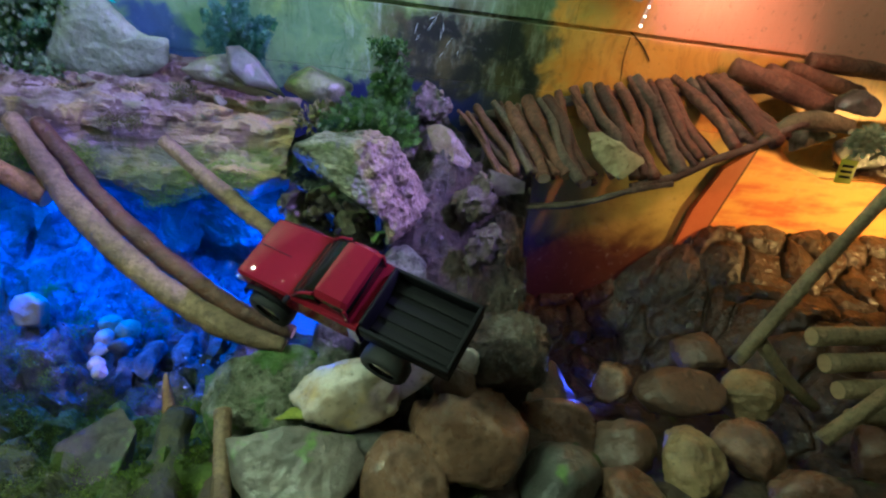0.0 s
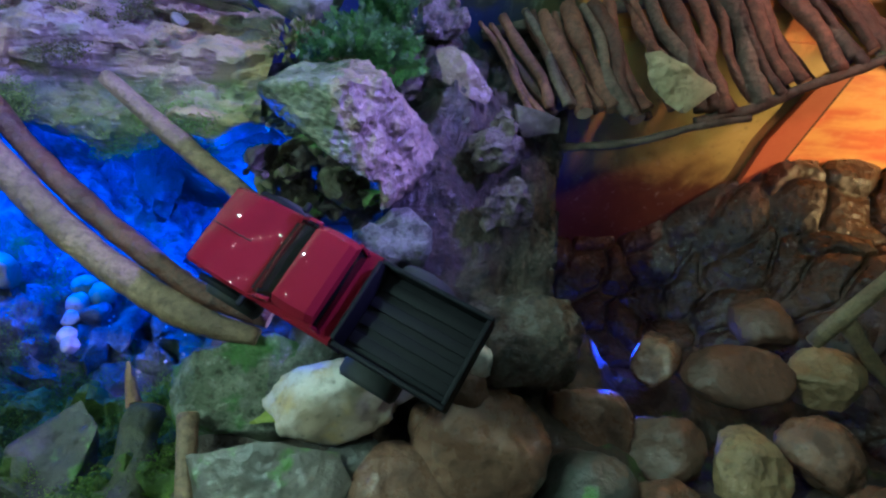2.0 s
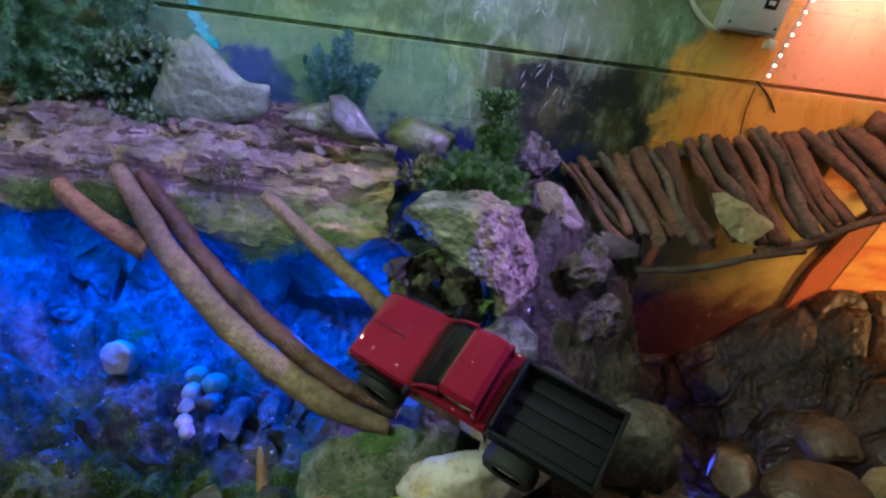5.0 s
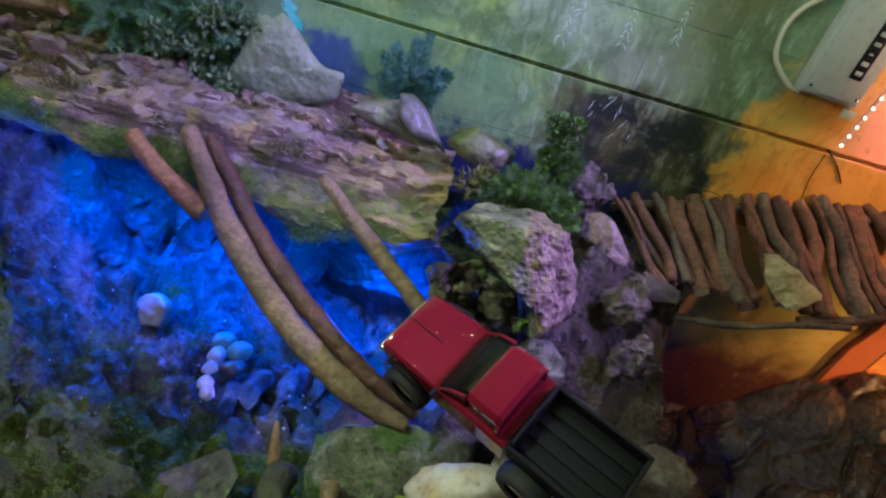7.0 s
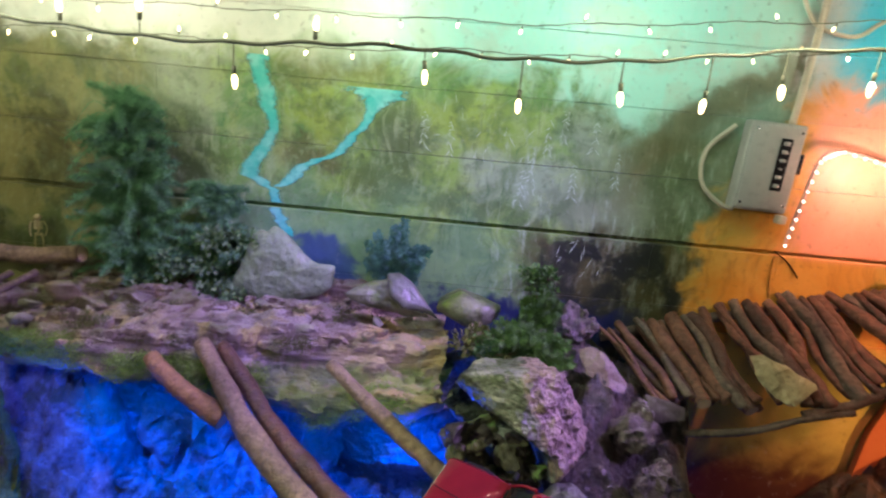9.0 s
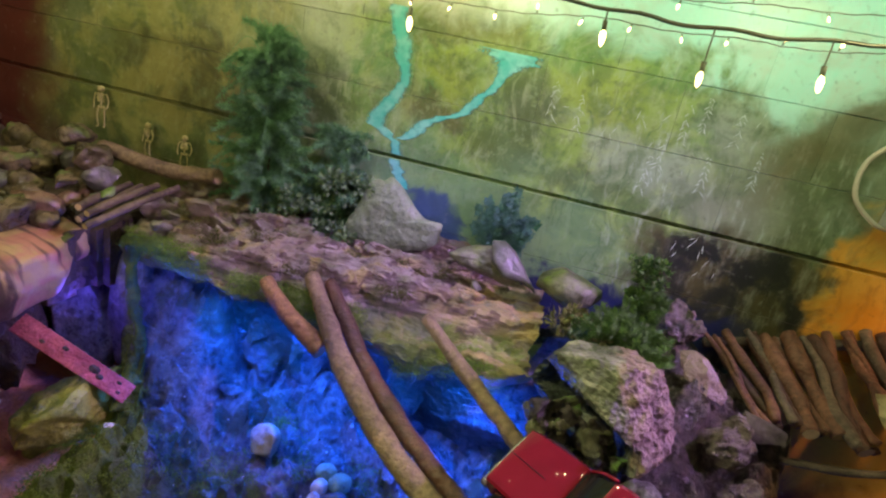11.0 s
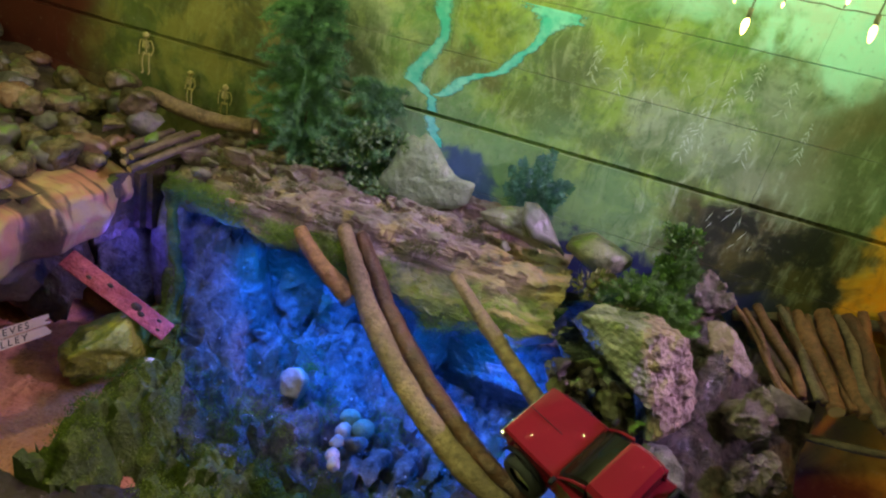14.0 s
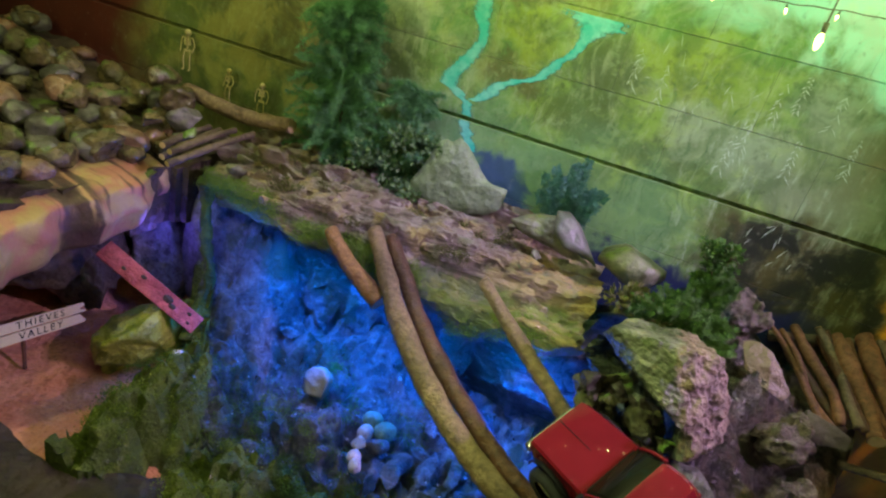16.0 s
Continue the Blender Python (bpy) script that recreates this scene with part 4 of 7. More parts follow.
stone("small_grey_stone", (0.112, 1.455, 0.872), (0.058, 0.05, 0.052), NODULE, 17, "small brownish grey stone on the crag", corners=11, rough=0.3, crumb=0.4)
stone("crag_stone", (0.305, 1.345, 0.795), (0.085, 0.075, 0.085), NODULE, 18, "rough crusted stone set into the crag", corners=12, rough=0.3, crumb=0.4)
tagged(part("flat_stone", hull_bm([(0.348, 1.43, 0.845), (0.40, 1.42, 0.843), (0.462, 1.42, 0.822), (0.465, 1.41, 0.785), (0.375, 1.40, 0.775), (0.36, 1.48, 0.80), (0.45, 1.48, 0.79)], 19, 0.009, 0.005, 0.002), rock_mat("tan_grey_stone", (0.10, 0.085, 0.07), (0.165, 0.14, 0.115), (0.07, 0.06, 0.05), 0.5, 0.0, rough=0.6, relief=0.5), sharp=35), "small flat brownish stone under the first sticks", "rock")
stone("round_nodule", (0.322, 1.205, 0.728), (0.068, 0.06, 0.062), NODULE, 20, "rough crusted nodule on the crag", corners=14, rough=0.35, crumb=0.4)
stone("dark_boulder", (0.335, 0.955, 0.585), (0.125, 0.115, 0.135), DARKROCK, 21, "large dark wet boulder at the foot of the crag", sub=5, rough=0.14)
rng = random.Random(17)
for i, (x, y, s) in enumerate([(-1.48, 1.55, 0.06), (-1.38, 1.60, 0.07), (-1.27, 1.57, 0.055), (-1.14, 1.58, 0.07), (-1.03, 1.55, 0.055), (-0.92, 1.56, 0.06), (-1.30, 1.44, 0.05), (-1.15, 1.42, 0.05), (-1.00, 1.43, 0.055), (-0.58, 1.61, 0.05), (-0.66, 1.57, 0.05), (-1.42, 1.45, 0.05), (-1.22, 1.50, 0.06), (-1.08, 1.48, 0.055), (-0.88, 1.46, 0.06), (-0.78, 1.42, 0.05), (-0.80, 1.54, 0.055), (-0.68, 1.47, 0.055), (-0.56, 1.52, 0.05), (-0.44, 1.56, 0.05)]):
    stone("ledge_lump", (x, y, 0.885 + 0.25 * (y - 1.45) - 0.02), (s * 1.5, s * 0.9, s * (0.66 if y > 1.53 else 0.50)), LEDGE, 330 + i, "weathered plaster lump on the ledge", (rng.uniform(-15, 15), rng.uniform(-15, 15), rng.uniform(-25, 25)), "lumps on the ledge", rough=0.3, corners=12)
stone("white_stone", (0.131, 0.990, 0.640), (0.090, 0.078, 0.062), PALE, 22, "smooth whitish stone with a tan end on top of the heap", (0, 8, -12), sub=4, rough=0.07, cuts=6)
stone("pale_stone", (0.012, 0.845, 0.548), (0.140, 0.100, 0.088), PALE, 23, "large pale stone with a yellowish stained side", (8, -10, 24), sub=4, rough=0.14, cuts=9)
stone("pale_stone", (0.105, 0.905, 0.580), (0.092, 0.082, 0.082), PALE, 24, "pale blocky stone leaning on its neighbour", (0, 0, 15), cuts=10, sub=4, rough=0.10)
stone("pointed_stone", (0.222, 0.845, 0.575), (0.048, 0.046, 0.062), PINK, 25, "small pear-shaped pinkish stone", (0, 0, 0), cuts=4, sub=4)
stone("pointed_stone", (0.243, 0.872, 0.618), (0.036, 0.034, 0.042), PALE, 125, "small pale stone leaning over its neighbour", (0, 20, 0), cuts=4, sub=4)
stone("brown_stone", (0.262, 0.775, 0.50), (0.125, 0.112, 0.125), BROWN, 26, "big round brown stone with a whitish streak", sub=4, cuts=6, rough=0.08)
stone("brown_stone", (0.118, 0.690, 0.455), (0.092, 0.115, 0.095), BROWN, 27, "smooth brown stone in the heap", (0, 0, 15), sub=4, cuts=5, rough=0.06)
tagged(part("grey_stone", hull_bm([(-0.24, 0.75, 0.525), (-0.12, 0.762, 0.55), (0.02, 0.755, 0.54), (0.045, 0.71, 0.50), (-0.03, 0.60, 0.46), (-0.13, 0.59, 0.44), (-0.21, 0.68, 0.47), (-0.23, 0.74, 0.42), (0.02, 0.74, 0.42)], 28, 0.013, 0.007, 0.002), rock_mat("tan_slab", (0.085, 0.078, 0.064), (0.165, 0.15, 0.122), (0.05, 0.05, 0.036), 0.6, 0.2, rough=0.55, relief=0.5), sharp=45), "broad flat greenish grey stone in the heap", "rock")
stone("small_stone", (0.035, 0.765, 0.475), (0.06, 0.05, 0.05), SLATE, 128, "small dark stone wedged in the heap", sub=3)
stone("small_stone", (0.165, 0.82, 0.50), (0.035, 0.04, 0.06), BROWN, 129, "small brown stone wedged in the heap", sub=3)
tagged(part("mossy_boulder", hull_bm([(-0.34, 0.95, 0.49), (-0.33, 0.90, 0.43), (-0.27, 0.93, 0.575), (-0.16, 0.94, 0.595), (-0.08, 0.95, 0.58), (-0.05, 0.91, 0.50), (-0.10, 0.84, 0.45), (-0.22, 0.82, 0.46), (-0.29, 0.85, 0.47), (-0.31, 0.86, 0.36), (-0.06, 0.86, 0.36), (-0.30, 1.04, 0.40), (-0.08, 1.04, 0.42)], 29, 0.011, 0.014, 0.005), MOSSCRUST, sharp=50), "mossy boulder with a green stain, carrying the branch ends", "rock")
tagged(part("crusty_ridge", tube_bm([(0.13, 1.17, 0.66), (0.075, 1.125, 0.665), (0.01, 1.085, 0.640), (-0.025, 1.02, 0.60), (-0.055, 0.955, 0.545), (-0.09, 0.90, 0.47)], [0.055, 0.055, 0.050, 0.052, 0.058, 0.06], 26, 0.42, 30), CRUSTY), "crusty grey-green plaster ridge between pool and stone heap", "rock ridge", kind="structure")
stone("ridge_foot", (-0.03, 1.075, 0.45), (0.075, 0.10, 0.19), CRUSTY, 131, "rough plaster foot of the ridge dropping into the pool", (0, 0, -25), sub=4, rough=0.22, category="rock")
tagged(part("slate_stone", hull_bm([(-0.60, 0.82, 0.40), (-0.50, 0.915, 0.425), (-0.45, 0.86, 0.41), (-0.47, 0.72, 0.37), (-0.60, 0.72, 0.36), (-0.62, 0.78, 0.30), (-0.45, 0.80, 0.30), (-0.52, 0.90, 0.30)], 31, 0.012, 0.010, 0.003), rock_mat("dark_slate", (0.030, 0.026, 0.024), (0.065, 0.056, 0.05), (0.03, 0.036, 0.016), 0.7, 0.3, rough=0.6, relief=0.7), sharp=45), "dark angular slate slab sunk in the moss", "rock")
stone("pebble_stone", (-0.17, 0.60, 0.45), (0.05, 0.05, 0.04), PINK, 32, "small round stone in the heap")
OCHRE = rock_mat("ochre_stone", (0.24, 0.17, 0.08), (0.34, 0.25, 0.12), (0.12, 0.08, 0.04), 0.5, 0.0, rough=0.6)
for i, (x, y, z, s, mat, lab) in enumerate([
    (0.90, 1.01, 0.415, (0.135, 0.085, 0.065), PINK, "reddish flat stone by the canyon"),
    (1.125, 1.01, 0.40, (0.10, 0.085, 0.075), OCHRE, "round yellowish stone by the poles"),
    (0.75, 1.10, 0.36, (0.09, 0.06, 0.05), BROWN, "rough brown stone at the canyon edge"),
    (1.05, 1.18, 0.40, (0.10, 0.08, 0.06), PINK, "reddish stone beneath the long pole"),
    (1.35, 0.80, 0.42, (0.09, 0.08, 0.07), BROWN, "brown stone beside the poles"),
    (0.52, 0.90, 0.39, (0.10, 0.09, 0.08), BROWN, "smooth brown stone at the foot of the crag"),
    (0.66, 0.84, 0.40, (0.09, 0.08, 0.07), PINK, "rounded reddish stone in the heap"),
    (0.46, 0.72, 0.42, (0.11, 0.09, 0.08), SLATE, "smooth dark stone in the heap"),
    (0.62, 0.66, 0.42, (0.10, 0.10, 0.07), BROWN, "wide brown stone in the heap"),
    (0.82, 0.78, 0.41, (0.10, 0.08, 0.07), OCHRE, "yellowish rounded stone in the heap"),
    (0.99, 0.82, 0.41, (0.09, 0.09, 0.07), BROWN, "round brown stone in the heap"),
    (0.80, 0.60, 0.42, (0.11, 0.09, 0.07), SLATE, "flat dark stone in the heap"),
    (1.06, 0.66, 0.42, (0.11, 0.09, 0.08), BROWN, "large brown stone in the heap"),
]):
    stone("canyon_stone", (x, y, z), s, mat, 40 + i, lab, (0, 0, 30 * i), "stones along the canyon", sub=4)
tagged(part("bridge_stone", hull_bm([(0.624, 1.482, 0.969), (0.665, 1.492, 0.974), (0.700, 1.482, 0.954), (0.816, 1.442, 0.896), (0.820, 1.457, 0.909), (0.754, 1.427, 0.849), (0.700, 1.437, 0.866), (0.650, 1.457, 0.909), (0.710, 1.512, 0.924), (0.780, 1.482, 0.894)], 47, 0.010, 0.008, 0.003), rock_mat("yellow_stone", (0.42, 0.38, 0.20), (0.54, 0.49, 0.30), (0.20, 0.19, 0.08), 0.5, 0.0, rough=0.8), sharp=35), "flat yellowish stone lying on the stick bridge", "rock")

for i, (x, y) in enumerate([(-0.545, 1.19), (-0.47, 1.23), (-0.40, 1.26), (-0.60, 1.12)]):
    stone("bed_slab", (x, y, 0.30), (0.034, 0.10, 0.03), BED, 360 + i, "narrow dark slab lying in the pool", (0, 0, -8 + 4 * i), "slabs in the pool", corners=14, rough=0.2)
# crumbs of stone on the ledge
rng = random.Random(71)
for i in range(34):
    x, y = rng.uniform(-1.45, -0.25), rng.choice((rng.uniform(1.56, 1.70), rng.uniform(1.42, 1.70)))
    s = rng.uniform(0.010, 0.028)
    stone("ledge_crumb", (x, y, 0.885 + 0.25 * (y - 1.45) + 0.004), (s * 1.3, s, s * 0.8), (LEDGE, MOSSY, LEDGE, LEDGE)[i % 4], 500 + i, "small broken crumb of rock on the ledge", (rng.uniform(-30, 30), rng.uniform(-30, 30), rng.uniform(0, 360)), "crumbs on the ledge", corners=10, rough=0.3)
# tiny pale grains added as wet glints on the pool bed
verts, faces = [], []
for i in range(130):
    x, y = rng.uniform(-1.25, -0.1), rng.uniform(1.0, 1.5)
    s, z = rng.uniform(0.002, 0.006), bed_h(x, y) + 0.004
    k = len(verts)
    verts += [(x + s * a * rng.uniform(0.7, 1.3), y + s * b * rng.uniform(0.7, 1.3), z + s * c * rng.uniform(0.7, 1.3)) for a, b, c in ((1, 0, 0), (0, 1, 0), (-1, 0, 0), (0, -1, 0), (0, 0, 1), (0, 0, -1))]
    faces += [(k + a, k + b, k + c) for a, b, c in ((0, 1, 4), (1, 2, 4), (2, 3, 4), (3, 0, 4), (1, 0, 5), (2, 1, 5), (3, 2, 5), (0, 3, 5))]
me = bpy.data.meshes.new("glint_specks")
me.from_pydata(verts, [], faces)
me.materials.append(PALE)
tagged(new("glint_specks", me), "fine pale specks scattered over the pool bed, put in as wet glints", "gravel", kind="stuff")
# rocks of the pool bed and its back wall
rng = random.Random(44)
for i in range(20):
    x, y = rng.uniform(-1.30, -0.10), rng.uniform(1.02, 1.52)
    if i < 11:
        x, y = rng.uniform(-0.52, -0.10), rng.uniform(1.15, 1.50)
    s = rng.uniform(0.02, 0.055)
    stone("pool_rock", (x, y, bed_h(x, y) - s * 0.15), (s * rng.uniform(1.0, 1.7), s, s * 0.7), BED, 400 + i, "rough grey rock half sunk in the pool bed", (rng.uniform(-20, 20), rng.uniform(-20, 20), rng.uniform(0, 360)), "rocks in the pool", corners=11, rough=0.3)
for i, (x, y, z, sx, sz) in enumerate([(-1.10, 1.62, 0.50, 0.11, 0.22), (-0.93, 1.62, 0.52, 0.08, 0.22), (-0.55, 1.60, 0.48, 0.12, 0.20), (-0.25, 1.58, 0.45, 0.12, 0.22)]):
    stone("back_rock", (x, y, z), (sx, 0.08, sz), BED, 450 + i, "tall smooth fold of the pool's back wall", (0, 0, 15 * (i % 3 - 1)), "folds of the pool wall", corners=13, rough=0.2)
# pool pebbles
CREAM2 = rock_mat("yellow_white_stone", (0.19, 0.19, 0.075), (0.27, 0.265, 0.24), None, 0.0, 0.0, rough=0.7, relief=0.25)
stone("pool_stone", (-0.915, 1.33, 0.325), (0.052, 0.050, 0.066), CREAM2, 573, "pale faceted two-toned stone lying in the pool", (12, 0, 25), cuts=9, sub=4, rough=0.08)
for i, (x, y, s) in enumerate([(-0.692, 1.307, 0.026), (-0.64, 1.28, 0.030), (-0.688, 1.25, 0.025), (-0.682, 1.197, 0.020), (-0.632, 1.219, 0.028), (-0.668, 1.148, 0.018), (-0.647, 1.118, 0.019)]):
    stone("pebble", (x, y, 0.315), (s * 1.35, s * 1.1, s * 1.1), (CREAM, CREAM, PALE, PALE, SLATE, PALE, PALE)[i], 60 + i, ("small pale pebble in the pool", "small yellowish pebble in the pool", "small white pebble in the pool", "small grey pebble in the pool", "small dark pebble in the pool", "small pink pebble in the pool", "small pink pebble in the pool")[i], (0, 0, 50 * i), "pebbles in the pool", cuts=4, rough=0.06)

tagged(part("pool_panel", box_bm(0.34, 0.62, 0.02, (-0.06, 1.45, 0.262), 0.002), plain_mat("smooth_plaster", (0.10, 0.10, 0.11), 0.7), smooth=False), "smooth plain board on the bottom of the pool", "panel", kind="structure")
stone("ledge_crystal", (-1.222, 1.36, 0.855), (0.024, 0.020, 0.018), PALE, 590, "small whitish crystal stone on the ledge lip", corners=12, rough=0.2)
# boulder heap on the mesa
HEAPM = rock_mat("olive_boulder", (0.065, 0.055, 0.028), (0.14, 0.11, 0.055), (0.03, 0.026, 0.013), 0.8, 0.3, (0.05, 0.07, 0.018), 0.34)
rng = random.Random(5)
for i in range(110):
    x = -1.68 - 1.1 * rng.random()
    y = 0.80 + 0.94 * rng.random()
    s = rng.uniform(0.034, 0.068)
    z = mesa_h(x, y) + s * 0.3 + 0.05 * rng.random()
    stone("heap_stone", (x, y, z), (s * rng.uniform(0.9, 1.4), s, s * rng.uniform(0.7, 0.95)), (HEAPM, HEAPM, BROWN, HEAPM, SLATE)[i % 5], 100 + i, "weathered brownish boulder in the heap", (rng.uniform(-20, 20), 0, rng.uniform(0, 360)), "boulders on the mesa", sub=3, rough=0.22)


# ---- things: wood ----
def branch(name, points, radii, material, label, seed, sides=12, ends=True, bump=0.14):
    thing = empty(name, pose(*points[0]))
    base = Vector(points[0])
    loc = [Vector(p) - base for p in points]
    part("bark", tube_bm(loc, radii, sides, bump, seed), material, thing)
    if ends:
        for p, q, r in ((loc[0], loc[1], radii[0]), (loc[-1], loc[-2], radii[-1])):
            bm = bmesh.new()
            bmesh.ops.create_circle(bm, cap_ends=True, radius=r * 0.93, segments=sides)
            d = (p - q).normalized()
            bmesh.ops.transform(bm, matrix=Matrix.Translation(p + d * 0.0015) @ d.to_track_quat("Z", "Y").to_matrix().to_4x4(), verts=bm.verts[:])
            part("cut_end", bm, CUT, thing, "pale cut end")
    return tagged(thing, label, "branch")


branch("branch", [(-0.853, 1.385, 0.885), (-0.765, 1.297, 0.835), (-0.655, 1.196, 0.765), (-0.520, 1.096, 0.70), (-0.392, 1.017, 0.652), (-0.26, 0.960, 0.615), (-0.150, 0.938, 0.595)], [0.022, 0.026, 0.028, 0.028, 0.028, 0.026, 0.015], BARK, "long curved tan branch leaning from ledge to mossy boulder", 1)
branch("branch", [(-0.799, 1.385, 0.885), (-0.733, 1.335, 0.84), (-0.608, 1.230, 0.765), (-0.484, 1.140, 0.708), (-0.358, 1.060, 0.664), (-0.242, 1.000, 0.630), (-0.135, 0.966, 0.61)], [0.016, 0.022, 0.024, 0.024, 0.023, 0.021, 0.015], BARKD, "dark reddish branch lying beside the thick one", 2)
branch("branch", [(-0.500, 1.360, 0.875), (-0.360, 1.270, 0.805), (-0.217, 1.185, 0.737), (-0.129, 1.129, 0.70), (-0.04, 1.118, 0.67)], [0.016, 0.021, 0.022, 0.022, 0.018], BARK, "tan branch leaning on the slab", 3)
branch("branch_stub", [(-0.965, 1.335, 0.858), (-0.915, 1.305, 0.830), (-0.83, 1.275, 0.79), (-0.738, 1.247, 0.752)], [0.020, 0.023, 0.026, 0.027], bark_mat("orange_bark", (0.17, 0.09, 0.034), (0.27, 0.155, 0.06)), "short thick orange-brown branch stub under the ledge lip", 4)
branch("log", [(-1.84, 1.67, 1.008), (-1.70, 1.665, 0.994), (-1.53, 1.66, 0.99), (-1.36, 1.66, 1.012)], [0.024, 0.027, 0.028, 0.027], BARK, "fallen log in front of the mural", 5)
WEATHERED = bark_mat("weathered_bark", (0.07, 0.05, 0.035), (0.16, 0.12, 0.085))
for i, (a, b) in enumerate([((-1.559, 1.30, 0.892), (-1.592, 1.58, 0.936)), ((-1.517, 1.28, 0.885), (-1.466, 1.60, 0.96)), ((-1.59, 1.33, 0.915), (-1.655, 1.60, 0.925)), ((-1.54, 1.31, 0.912), (-1.53, 1.58, 0.955))]):
    branch("stick", [a, ((a[0] + b[0]) / 2, (a[1] + b[1]) / 2, (a[2] + b[2]) / 2 + 0.004), b], [0.011, 0.013, 0.011], WEATHERED, "weathered stick in a small bundle", 30 + i, bump=0.25)
branch("post", [(-0.225, 0.64, 0.43), (-0.243, 0.74, 0.47), (-0.262, 0.835, 0.50)], [0.019, 0.018, 0.019], BARK, "short upright post between the stones", 8)
branch("stump", [(-0.365, 0.64, 0.35), (-0.372, 0.76, 0.38), (-0.372, 0.895, 0.425)], [0.052, 0.048, 0.036], bark_mat("mossy_bark", (0.022, 0.024, 0.012), (0.065, 0.065, 0.032)), "mossy broken trunk lying among the stones", 9, bump=0.35)
branch("splinter", [(-0.395, 0.895, 0.425), (-0.408, 0.93, 0.452), (-0.42, 0.966, 0.472)], [0.016, 0.011, 0.003], bark_mat("fresh_splinter", (0.20, 0.11, 0.05), (0.34, 0.22, 0.11)), "orange-brown splinter sticking up from the broken trunk", 109, ends=False)
branch("pole", [(1.06, 1.05, 0.50), (1.16, 1.06, 0.85), (1.27, 1.05, 1.22)], [0.019, 0.017, 0.017], POLEB, "long straight tan pole propped over the canyon", 10)
branch("pole", [(1.22, 0.85, 0.42), (1.38, 0.88, 0.62), (1.60, 0.92, 0.90)], [0.020, 0.019, 0.019], POLEB, "tan slanting pole by the canyon", 11)
branch("strut", [(1.10, 1.06, 0.57), (1.22, 1.02, 0.46), (1.33, 1.00, 0.38)], [0.018, 0.017, 0.016], POLEB, "short strut branching from the pole", 12)
for i in range(5):
    branch("stacked_pole", [(1.24 + 0.03 * i, 1.05 - 0.05 * i, 0.60 - 0.05 * i), (1.9, 1.08 - 0.05 * i, 0.62 - 0.05 * i)], [0.026, 0.026], POLEB, "pale pole in a low stack", 14 + i)

# stick bridge
bridge = tagged(empty("stick_bridge", pose(0.3, 1.74, 0.91)), "rustic bridge of brown sticks laid side by side", "bridge")
O = Vector((0.3, 1.74, 0.91))
rng = random.Random(8)
n = 28
for i in range(n):
    f = i / (n - 1)
    r = rng.choice((0.012, 0.015, 0.018, 0.020, 0.023)) if i > 3 else (0.008, 0.009, 0.015, 0.012)[i]
    xt = 0.292 + 0.86 * f + rng.uniform(-0.012, 0.012)
    xb = xt + 0.088 + rng.uniform(-0.02, 0.02)
    zt = float(np.interp(xt, [0.29, 0.46, 0.69, 0.87, 1.06, 1.23], [0.905, 0.955, 1.02, 1.07, 1.10, 1.135]))
    zb = float(np.interp(xb, [0.36, 0.61, 0.70, 0.80, 0.90, 0.99, 1.05, 1.12, 1.17], [0.822, 0.822, 0.82, 0.84, 0.855, 0.905, 0.945, 0.972, 1.005]))
    top = Vector((xt, 1.755 + rng.uniform(-0.02, 0.015), zt + rng.uniform(-0.012, 0.012)))
    low = Vector((xb, 1.465 + rng.uniform(-0.03, 0.03), zb + rng.uniform(-0.006, 0.012)))
    mid = top.lerp(low, 0.35) + Vector((rng.uniform(-0.022, 0.022), 0, rng.uniform(-0.012, 0.012)))
    mid2 = top.lerp(low, 0.7) + Vector((rng.uniform(-0.022, 0.022), 0, rng.uniform(-0.012, 0.012)))
    part("stick", tube_bm([top - O, mid - O, mid2 - O, low - O], [r * 0.8, r, r * rng.uniform(0.85, 1.0), r * rng.uniform(0.8, 1.15)], 10, 0.30, i), (BARKR, BARKR, BARKD, BARKR, WEATHERED)[(i * 3) % 5], bridge)
    if i % 2:
        off = Vector((0.012, 0.0, -0.022))
        part("stick", tube_bm([top - O + off, mid - O + off, low - O + off + Vector((0.03, 0.03, 0.01))], [0.012, 0.014, 0.010], 8, 0.25, i + 50), BARKD, bridge)
    if i in (2, 3):
        bm = bmesh.new()
        bmesh.ops.create_circle(bm, cap_ends=True, radius=r * 0.8, segments=12)
        d = (top - mid).normalized()
        bmesh.ops.transform(bm, matrix=Matrix.Translation(top - O + d * 0.002) @ d.to_track_quat("Z", "Y").to_matrix().to_4x4(), verts=bm.verts[:])
        part("cut_end", bm, CUT, bridge, "pale cut end")
    if i in (5, 6, 7, 9, 10, 12, 17, 21, 25):
        bm = bmesh.new()
        bmesh.ops.create_circle(bm, cap_ends=True, radius=r * 0.85, segments=12)
        d = (low - mid2).normalized()
        bmesh.ops.transform(bm, matrix=Matrix.Translation(low - O + d * 0.002) @ d.to_track_quat("Z", "Y").to_matrix().to_4x4(), verts=bm.verts[:])
        part("cut_end", bm, CUT, bridge, "pale cut end")
